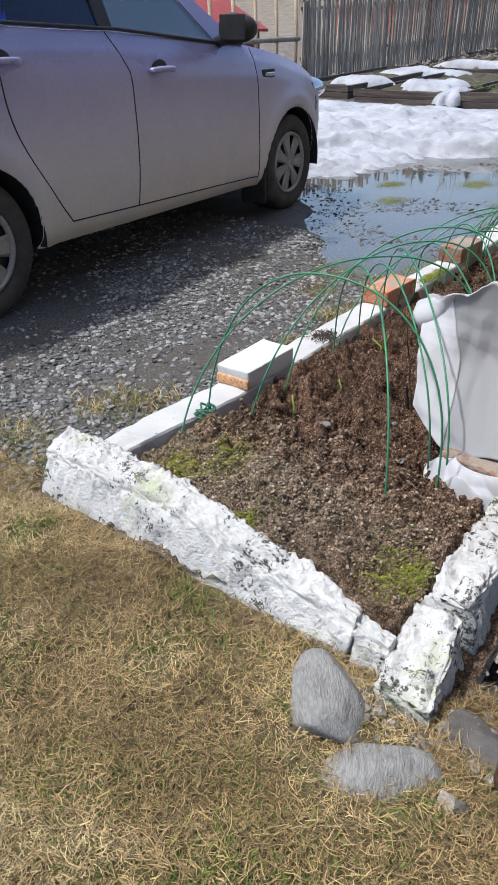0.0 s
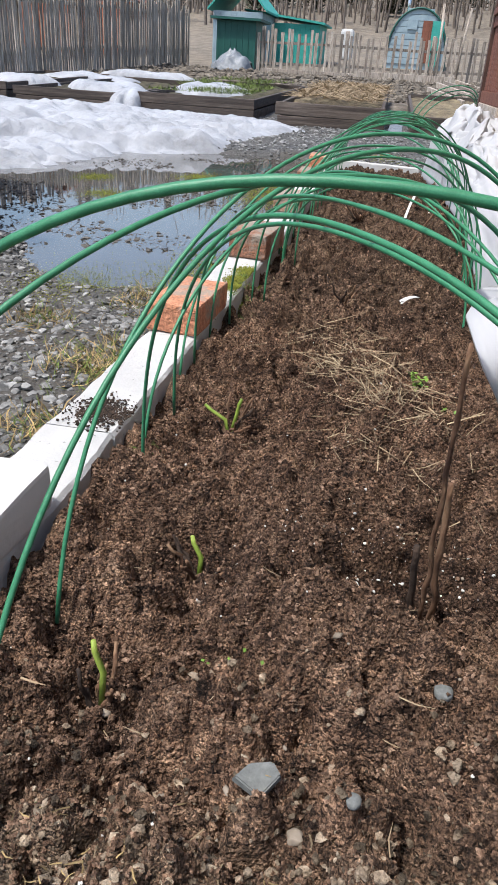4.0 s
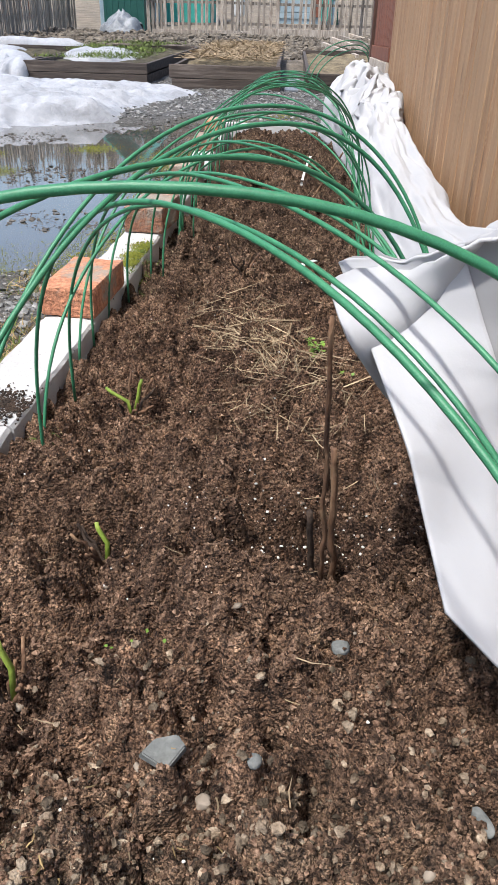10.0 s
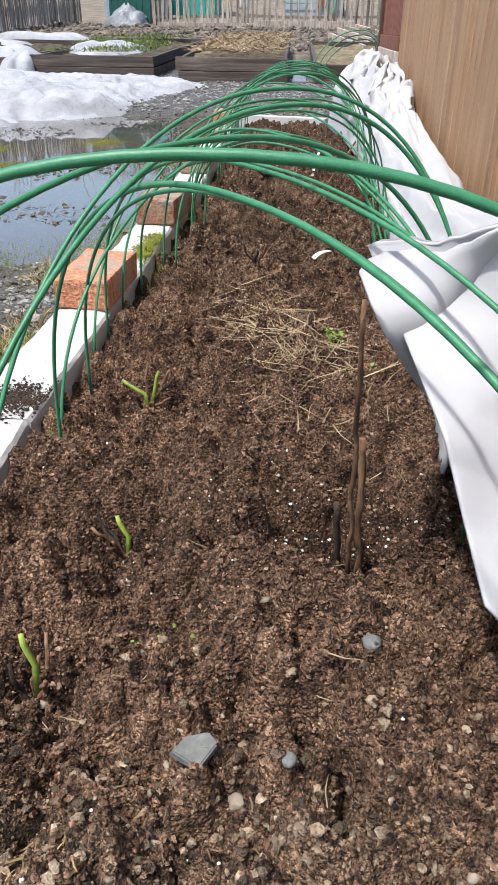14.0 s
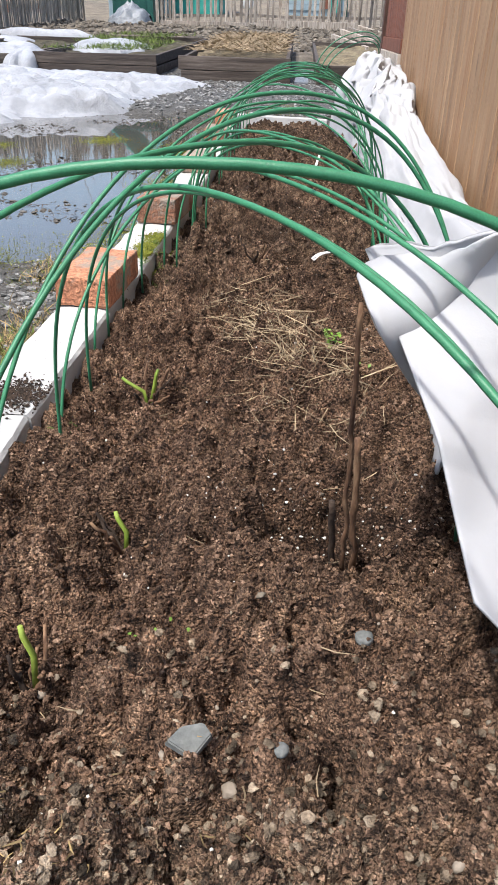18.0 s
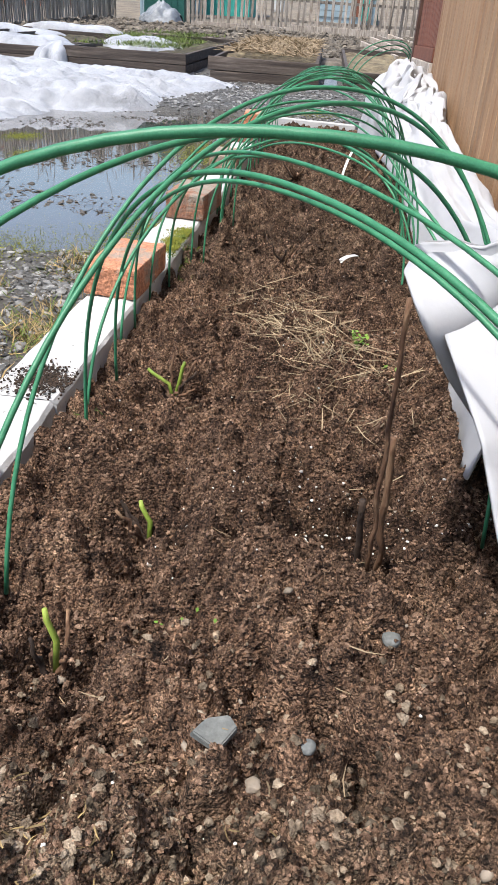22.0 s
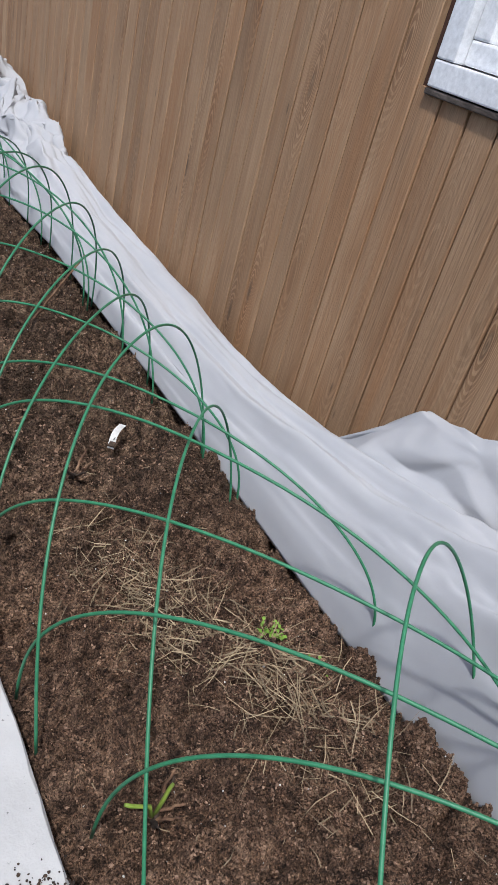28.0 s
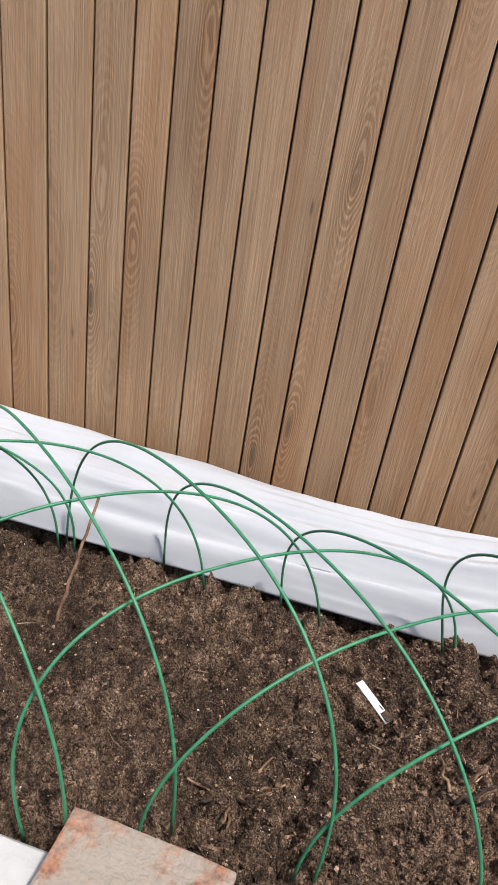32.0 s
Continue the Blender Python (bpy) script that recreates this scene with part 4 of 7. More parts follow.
# left foot, right foot, height, lean, left x, right x
HOOPS = ((-1.225, -1.206, 0.501, 0.074, 0.063, 0.81),
         (-1.379, -0.708, 0.462, 0.241, 0.075, 0.705),
         (-1.183, -0.676, 0.473, 0.324, 0.185, 0.723),
         (-0.908, -0.493, 0.477, 0.276, 0.142, 0.741),
         (-0.506, 0.216, 0.358, 0.196, 0.109, 0.659),
         (-0.18, 0.457, 0.403, 0.194, 0.075, 0.713),
         (0.1, 0.825, 0.361, 0.069, 0.066, 0.718),
         (0.429, 1.119, 0.368, 0.018, 0.136, 0.752),
         (0.659, 1.36, 0.423, -0.027, 0.145, 0.741),
         (0.892, 1.583, 0.434, 0.024, 0.156, 0.744),
         (1.04, 1.855, 0.41, 0.015, 0.08, 0.758),
         (1.31, 2.12, 0.39, 0, 0.11, 0.75),
         (1.66, 2.46, 0.37, 0, 0.11, 0.745),
         (2.05, 2.84, 0.38, 0, 0.1, 0.735),
         (2.4, 3.18, 0.38, 0, 0.1, 0.73),
         (2.74, 3.5, 0.38, 0, 0.09, 0.735),
         (-0.559, -1.337, 0.435, 0.031, 0.126, 0.729),
         (-0.33, -1.1, 0.396, -0.03, 0.109, 0.74),
         (-0.071, -1.117, 0.407, -0.031, 0.076, 0.798),
         (0.214, -0.785, 0.361, -0.041, 0.087, 0.788),
         (0.43, -0.634, 0.374, 0.08, 0.101, 0.733),
         (0.69, -0.212, 0.315, 0.002, 0.145, 0.729),
         (0.939, 0.235, 0.302, 0.017, 0.114, 0.679),
         (1.109, 0.433, 0.338, 0.127, 0.077, 0.703),
         (1.357, 0.727, 0.385, 0.13, 0.085, 0.692),
         (1.707, 1.003, 0.403, 0.082, 0.115, 0.711),
         (2.162, 1.364, 0.383, 0.013, 0.106, 0.712),
         (2.601, 1.327, 0.386, -0.013, 0.07, 0.713),
         (2.66, 1.9, 0.38, 0, 0.1, 0.735),
         (3.02, 2.32, 0.38, 0, 0.09, 0.73),
         (3.42, 2.75, 0.38, 0, 0.08, 0.73),
         (3.75, 3.2, 0.36, 0, 0.07, 0.73))
for k, (a, b, h, ln, xl, xr) in enumerate(HOOPS):
    hoop(a, b, h, ln, xl, xr, k)
# green cord tied in a loop at the foot of the first hoop
pts = [(.035 + .035 * math.cos(a * 1.9) * (.6 + .4 * math.sin(a * 5)) + .02, -1.225 + .03 * math.sin(a * 1.9), .026 + .012 * math.sin(a * 3.3)) for a in np.linspace(0, 9.5, 90)]
tagged(new("cord", tubemesh("cord", pts, .0035, CORD, 6)), "dark green cord tied in a knot on the border", "cord")


# ---- white fleece rolled back along the house ----
def fleece():
    root = empty("garden_fleece", "crumpled white garden fleece rolled along the house wall", "fleece", (.88, 1.5, 0))
    inv = root.matrix_world.inverted()

    def sheet(name, P, mat, label="", thick=.003):
        ob = npart(name, P.reshape(-1, 3), grid_faces(*P.shape[:2]), mat, root, label)
        ob.matrix_parent_inverse = inv
        sol = ob.modifiers.new("thick", "SOLIDIFY")
        sol.thickness = thick

    def behind_hoops(P, reach):
        for yl, yr, hh, ln, x0, x1 in (HOOPS[0], HOOPS[16], HOOPS[17], HOOPS[18]):
            for th in np.linspace(np.pi * .55, np.pi * .98, 40):
                uu = (1 + abs(math.cos(th)) ** .92) / 2
                hx, hy, hz = x0 + (x1 - x0) * uu, yl + (yr - yl) * uu + ln * math.sin(th), hh * math.sin(th) ** .86
                q = np.exp(-((P[..., 0] - hx) ** 2 + (P[..., 2] - hz) ** 2) / reach ** 2)
                P[..., 1] = np.maximum(P[..., 1], P[..., 1] + q * (hy + .014 - P[..., 1]))
        return P

    ys = np.concatenate([np.linspace(-.83, .3, 150), np.linspace(.3, 2.1, 150)[1:], np.linspace(2.1, 4.02, 190)[1:]])
    u = np.linspace(0, 1, 110)
    Y, U = np.meshgrid(ys, u, indexing="ij")
    # cross section: foot by the soil, brow, crown, house side, foot by the house
    xl = interp(ys, [-.83, -.72, -.5, -.1, .5, 1.0, 1.9, 3.0, 3.6, 4.02], [.532, .665, .70, .718, .742, .755, .775, .70, .615, .66])
    zl = interp(ys, [-.83, -.78, -.66, -.5], [.350, .25, .05, -.03])
    brow = interp(ys, [-.83, -.5], [.085, .02])
    hb = interp(ys, [-.83, -.6, -.3, 0, .5, 1.0, 1.8, 2.3, 2.8, 3.2, 3.6, 3.85, 4.02], [.385, .29, .14, .085, .055, .05, .055, .08, .20, .30, .30, .20, .0])
    hc = interp(ys, [-.83, -.6, -.3, 0, .5, 1.0, 1.8, 2.3, 2.8, 3.2, 3.6, 3.85, 4.02], [.42, .39, .30, .21, .13, .115, .12, .19, .33, .41, .40, .28, .02])
    hw = interp(ys, [-.83, -.4, -.1, .3, .6, 1.0, 1.8, 2.3, 2.8, 3.4, 3.85, 4.02], [.42, .28, .21, .14, .115, .12, .14, .20, .29, .32, .22, .02])
    xw = interp(ys, [-.83, .2, .45, .8, 1.1, 3.0, 3.6, 4.02], [1.03, 1.0, .985, 1.0, 1.04, 1.045, 1.06, 1.03])
    k = [0, .16, .45, .8, 1.0]
    X, Z = np.zeros_like(Y), np.zeros_like(Y)
    for i, yv in enumerate(ys):
        cx = [xl[i], xl[i] + brow[i], xl[i] + .42 * (xw[i] - xl[i]), xw[i] - .025, xw[i]]
        cz = [zl[i], max(hb[i], zl[i] + .015), hc[i], hw[i], -.05]
        X[i], Z[i] = np.interp(u, k, cx), np.interp(u, k, cz)
    for _ in range(220):
        X[:, 1:-1] = (X[:, :-2] + 2 * X[:, 1:-1] + X[:, 2:]) / 4
        Z[:, 1:-1] = (Z[:, :-2] + 2 * Z[:, 1:-1] + Z[:, 2:]) / 4
    core = np.sin(np.pi * np.clip(U, 0, 1)) ** .5
    far = np.clip((Y - 2.1) / .5, 0, 1)
    near = np.clip((.5 - Y) / .8, 0, 1)
    # long soft folds that run with the roll and drift across it
    drift = U * 2.1 + .30 * vnoise(Y * .9, U * 1.5, 91) + .10 * Y * (1 - far)
    folds = (.5 - np.abs((drift * 2.6) % 1.0 - .5)) ** 1.3 * (.052 + .055 * near) * (1 - .6 * far) - .010
    folds = folds * (.55 + .45 * vnoise(Y * 1.3, U * 2, 90)) + .010 * (1 - np.abs(vnoise(Y * 1.7, U * 9, 93))) + .020 * creases(Y * 1.1, U * 4, 4, 94)
    ridge = 1 - np.abs(fbm(Y * 4.2 + 1.5 * U, U * 4.5, 3, 95))
    kink = 1 - np.abs(fbm(Y * 9 - 3 * U, U * 8, 2, 96))
    crumple = (.016 * creases(Y * 7, U * 8, 4, 87) + .006 * creases(Y * 18, U * 20, 3, 86)) * np.clip((.1 - Y) / .5, 0, 1) + far * ((ridge - .55) * .05 + (kink - .6) * .02 + .075 * creases(Y * 3.0 + .12 * vnoise(Y * 5, U * 5, 92), U * 4.5, 5, 88) + .030 * creases(Y * 8, U * 10, 4, 89)) + (1 - far) * (1 - np.abs(fbm(Y * 1.6, U * 7, 3, 97)) - .6) * .012
    Z = np.maximum(Z + (folds + crumple) * core, -.05)
    front = np.clip((-.55 - Y) / .28, 0, 1)
    X = X + (fbm(Y * 6, U * 5, 2, 99) * (.004 + .040 * far) + .05 * far * (kink - .7)) * core
    RP = np.stack([np.minimum(X, 1.056), Y + (.008 + .05 * far) * vnoise(Y * 4, U * 6, 98) * core - .055 * front * np.clip(1 - U / .45, 0, 1), Z], -1)
    RP[:40] = behind_hoops(RP[:40], .035)
    sheet("roll", RP, CLOTH)
    # the open end, draped from a lip down over a brick
    S, T = np.meshgrid(np.linspace(0, 1, 110), np.linspace(0, 1, 100), indexing="ij")
    s = S[:, 0]

    def rail(pts):
        q = np.array([p[0] for p in pts])
        return np.stack([interp(s, q, [p[1][c] for p in pts]) for c in range(3)], 1)
    q = np.linspace(.03, .88, len(s))
    lip = np.stack([np.interp(q, u, RP[0, :, c]) for c in range(3)], 1) + np.array([0, -.002, .002])
    mid = rail(((0, (.612, -.945, .245)), (.1, (.655, -.93, .24)), (.25, (.72, -.885, .25)), (.5, (.80, -.87, .25)), (1, (1.04, -.90, .22))))
    hem = rail(((0, (.648, -1.006, .135)), (.08, (.69, -1.03, .10)), (.2, (.745, -1.05, .055)), (.3, (.79, -1.06, .035)), (.6, (.88, -1.05, .06)), (1, (1.04, -1.04, .07))))
    w = T[..., None]
    a, b, c = lip[:, None], mid[:, None], hem[:, None]
    P = np.where(w < .55, a + (b - a) * (w / .55), b + (c - b) * ((w - .55) / .45))
    for _ in range(10):
        P[:, 1:-1] = (P[:, :-2] + 2 * P[:, 1:-1] + P[:, 2:]) / 4
    ring = np.sin(np.pi * np.clip(T, 0, 1)) ** .6
    P = behind_hoops(P, .05)
    for _ in range(30):
        P[1:-1, 1:-1] = (P[:-2, 1:-1] + P[2:, 1:-1] + P[1:-1, :-2] + P[1:-1, 2:]) / 4
    P[..., 1] -= (.020 * creases(S * 1.7 + .12 * vnoise(S * 3, T * 3, 107), T * 1.2, 3, 109) + .007 * creases(S * 6, T * 5, 4, 110) - .012) * ring
    P[..., 1] += .010 * ring
    sheet("hanging_end", P, THINDIMCLOTH, "thin hanging end of the fleece", .002)
    # its outer edge is doubled over into a whiter band
    cut = 26
    band = P[:cut].copy()
    edge = np.linspace(0, 1, cut)[:, None]
    band[..., 1] -= .003 + .009 * (1 - edge) * (.6 + .4 * vnoise(T[:cut] * 7, S[:cut] * 5, 112))
    band[..., 0] -= .006 * (1 - edge)
    sheet("doubled_edge", band, CLOTH)
    # the corner wrapped round the brick that holds it down
    S2, T2 = np.meshgrid(np.linspace(0, 1, 70), np.linspace(0, 1, 30), indexing="ij")
    an = np.pi * (1.0 - 1.15 * S2)
    rr = .155 * (1 - .50 * T2)
    gz = soil_z(np.array(.8), np.array(-1.15))
    F = np.stack([.89 + rr * np.cos(an) * 1.05, -1.075 - rr * np.sin(an) * .72, gz + .006 + .070 * T2 ** .7 + .04 * creases(S2 * 4, T2 * 2, 4, 117) * np.sin(np.pi * np.clip(T2 + .1, 0, 1))], -1)
    sheet("wrapped_corner", F, CLOTH)
    # a loose fold pushed up against the house
    S, T = np.meshgrid(np.linspace(0, 1, 70), np.linspace(0, 1, 50), indexing="ij")
    x = .90 + .125 * T + .025 * np.sin(S * 7 + T)
    y = -.46 + .74 * S + .03 * np.sin(T * 5)
    z = .10 + (.05 + interp(S, [0, .25, .5, .6, .78, .95, 1], [.10, .12, .24, .21, .17, .03, -.02])) * T ** .8 + (.012 + .05 * creases(S * 3, T * 2, 4, 113)) * T
    x = x + .03 * creases(S * 3, T * 2.4, 4, 114) * np.sin(np.pi * T)
    sheet("loose_fold", np.stack([np.minimum(x, 1.05), y, z], -1), CLOTH)
    return root


fleece()

# ---- house ----
WX = 1.062          # face of the cladding
wall = part("wall_west", bbox(WX + .022, WX + .20, -1.30, 4.02, .01, 3.3), DARKWOOD, None)
W1, W2, WZ0, WZ1 = (-.72, .46), (2.30, 3.05), .93, 2.20
cut = bmesh.new()
for y0, y1 in (W1, W2):
    tmp = bbox(WX - .1, WX + .4, y0 + .012, y1 - .012, WZ0 + .012, WZ1 - .012)
    me = bpy.data.meshes.new("tmp")
    tmp.to_mesh(me)
    tmp.free()
    cut.from_mesh(me)
    bpy.data.meshes.remove(me)
cme = bpy.data.meshes.new("cutter")
cut.to_mesh(cme)
cut.free()
cob = bpy.data.objects.new("cutter", cme)
scene.collection.objects.link(cob)
mod = wall.modifiers.new("openings", "BOOLEAN")
mod.object, mod.solver = cob, "EXACT"
dg = bpy.context.evaluated_depsgraph_get()
cutmesh = bpy.data.meshes.new_from_object(wall.evaluated_get(dg))
wall.modifiers.clear()
wall.data = cutmesh
bpy.data.objects.remove(cob)
tagged(wall, "timber house wall behind vertical larch cladding", "wall", kind="structure")


def plank_bm(wd, z0, z1):
    """One tongue-and-groove plank: chamfered face, dark groove beside it."""
    bm = bmesh.new()
    prof = [(.020, 0), (.0025, 0), (0, .0025), (0, wd - .0075), (.0025, wd - .005), (.020, wd - .005)]
    lo = [bm.verts.new((x, y, z0)) for x, y in prof]
    hi = [bm.verts.new((x, y, z1)) for x, y in prof]
    for i in range(len(prof) - 1):
        bm.faces.new((lo[i], lo[i + 1], hi[i + 1], hi[i]))
    bm.faces.new(lo[::-1])
    bm.faces.new(hi)
    bmesh.ops.recalc_face_normals(bm, faces=bm.faces)
    return bm


PW = .0868
WIDE = {14: .104, 15: .103, 20: .094, 21: .102}
cache = {}


def plank(y, z0, z1, wd):
    key = (round(z0, 3), round(z1, 3), wd)
    if key not in cache:
        bm = plank_bm(wd, z0, z1)
        me = bpy.data.meshes.new("plank")
        bm.to_mesh(me)
        bm.free()
        me.materials.append(PLANK)
        cache[key] = me
    ob = new("plank", cache[key])
    ob.parent = wall
    ob.location = (WX + random.uniform(-.0015, .0015), y, 0)
    return ob


y = 1.199 - 28 * PW
zb = .0
count = -17
while y < 4.0:
    wd = WIDE.get(count, PW)
    if any(y + wd > y0 + .01 and y < y1 - .01 for y0, y1 in (W1, W2)):
        plank(y, zb, WZ0 - .004, wd)
        plank(y, WZ1 + .004, 3.3, wd)
    else:
        plank(y, zb, 3.3, wd)
    y += wd
    count += 1


def window(name, y0, y1, z0, z1, label, sash):
    root = empty(name, label, "window", (WX, y0, z0), kind="structure")
    inv = root.matrix_world.inverted()

    def add(nm, bm, mat, lab=""):
        o = part(nm, bm, mat, root, lab)
        o.matrix_parent_inverse = inv
        return o
    t = .055
    add("frame_jamb", bbox(WX - .014, WX + .10, y0, y0 + t, z0 + t, z1 - t, .004), WHITEFRAME)
    add("frame_jamb", bbox(WX - .014, WX + .10, y1 - t, y1, z0 + t, z1 - t, .004), WHITEFRAME)
    add("frame_rail", bbox(WX - .014, WX + .10, y0, y1, z0, z0 + t - .002, .004), WHITEFRAME)
    add("frame_rail", bbox(WX - .014, WX + .10, y0, y1, z1 - t + .002, z1, .004), WHITEFRAME)
    q = (y0 + t, y1 - t)
    for a, b in sash:
        a, b = q[0] + a * (q[1] - q[0]), q[0] + b * (q[1] - q[0])
        for c, d in ((a, a + .05), (b - .05, b)):
            add("sash_stile", bbox(WX + .012, WX + .075, c + .001, d - .001, z0 + t + .05, z1 - t - .05, .006), WHITEFRAME)
        for c, d in ((z0 + t + .001, z0 + t + .05), (z1 - t - .05, z1 - t - .001)):
            add("sash_rail", bbox(WX + .012, WX + .075, a + .001, b - .001, c, d, .006), WHITEFRAME)
        g = add("pane", bbox(WX + .040, WX + .045, a + .048, b - .048, z0 + t + .048, z1 - t - .048), PANE)
        g.visible_shadow = False
    add("sill_strip", bbox(WX - .012, WX + .02, y0 - .004, y1 + .004, z0 - .016, z0 - .003, .003), BEDWOOD, "thin weathered wooden strip")
    return root


window("window_1", *W1, WZ0, WZ1, "white-framed house window with net curtain behind glass", ((0, .5), (.5, 1)))
window("window_2", *W2, WZ0 + .01, WZ1, "narrow white-framed window in the cladding", ((0, 1),))
S, T = np.meshgrid(np.linspace(-.7, .66, 120), np.linspace(.9, 2.3, 6), indexing="ij")
npart("curtain", np.stack([WX + .26 + .02 * np.sin(S * 42), S, T], -1).reshape(-1, 3), grid_faces(120, 6), CURTAIN, None)
tagged(bpy.data.objects["curtain"], "pale net curtain hanging behind the window", "curtain")
S, T = np.meshgrid(np.linspace(2.25, 2.98, 70), np.linspace(.9, 2.3, 6), indexing="ij")
ob = npart("curtain", np.stack([WX + .26 + .02 * np.sin(S * 42), S, T], -1).reshape(-1, 3), grid_faces(70, 6), CURTAIN, None)
tagged(ob, "pale net curtain hanging behind the narrow window", "curtain")
# the rest of the house shell
for nm, b in (("wall_south", bbox(WX + .02, 5.2, -1.46, -1.302, .12, 3.3)), ("wall_north", bbox(WX + .204, 5.2, 4.024, 4.2, .05, 3.3)), ("wall_east", bbox(5.21, 5.4, -1.46, 4.2, .05, 3.3))):
    tagged(part(nm, b, PLANK, None), "plain timber house wall", "wall", kind="structure")
tagged(part("floor", bbox(WX + .21, 5.2, -1.29, 4.02, .3, .4), DARKWOOD, None), "dark timber floor inside the house", "floor", kind="structure")
tagged(part("ceiling", bbox(WX - .12, 5.6, -2.0, 6.1, 3.304, 3.42), REDWOOD, None), "wooden eaves and ceiling of the house", "ceiling", kind="structure")
tagged(part("foundation", bbox(WX + .06, 5.2, -1.40, 4.02, -.3, .008), DARKSTONE, None), "dark recessed foundation under the cladding", "foundation", kind="structure")


def veranda():
    root = empty("veranda", "red-brown wooden veranda with slatted parapet and lattice", "veranda", (WX, 4.1, .2))
    inv = root.matrix_world.inverted()

    def add(nm, bm, mat, lab=""):
        o = part(nm, bm, mat, root, lab)
        o.matrix_parent_inverse = inv
    y0, y1 = 4.03, 5.48
    add("sill_beam", bbox(WX - .02, WX + .14, y0, y1 + .06, .30, .41, .006), GREYWOOD, "weathered grey sill beam")
    add("base_block", bbox(WX + .02, WX + .14, y0, y1 + .04, -.3, .298, .006), DARKSTONE, "dark footing under the veranda")
    add("bottom_rail", bbox(WX - .012, WX + .05, y0, y1, .412, .50, .005), REDWOOD)
    add("top_rail", bbox(WX - .03, WX + .07, y0, y1, 1.04, 1.09, .006), REDWOOD)
    add("rail_board", bbox(WX - .012, WX + .04, y0, y1, .96, 1.038, .005), REDWOOD)
    add("corner_post", bbox(WX - .02, WX + .10, y1, y1 + .11, .16, 3.3, .006), DARKWOOD, "dark brown corner post")
    n = 18
    for i in range(n):
        yy = y0 + .01 + (y1 - y0 - .02) * i / n
        add("slat", bbox(WX + .004, WX + .022, yy, yy + .062, .502, .958, .003), REDWOOD)
    for i in range(15):
        yy = y0 + .04 + (y1 - y0 - .06) * i / 15
        pts = [(WX + .015, yy + .012 * math.sin(z * 38 + i), z) for z in np.linspace(1.092, 3.28, 80)]
        o = tubepart("lattice_bar", pts, .011, REDWOOD, root)
        o.matrix_parent_inverse = inv
    add("inner_wall", bbox(WX + 1.3, WX + 1.36, y0 + .2, y1 + .1, .3, 3.3), PLANK)
    add("deck", bbox(WX + .142, WX + 1.3, y0, y1 + .1, .2, .28), GREYWOOD)
    return root


veranda()

# ---- parked car ----
CX, CF, CR = -2.31, 1.62, -.96       # centre line, front and rear axle
WR, WZ = .302, .237


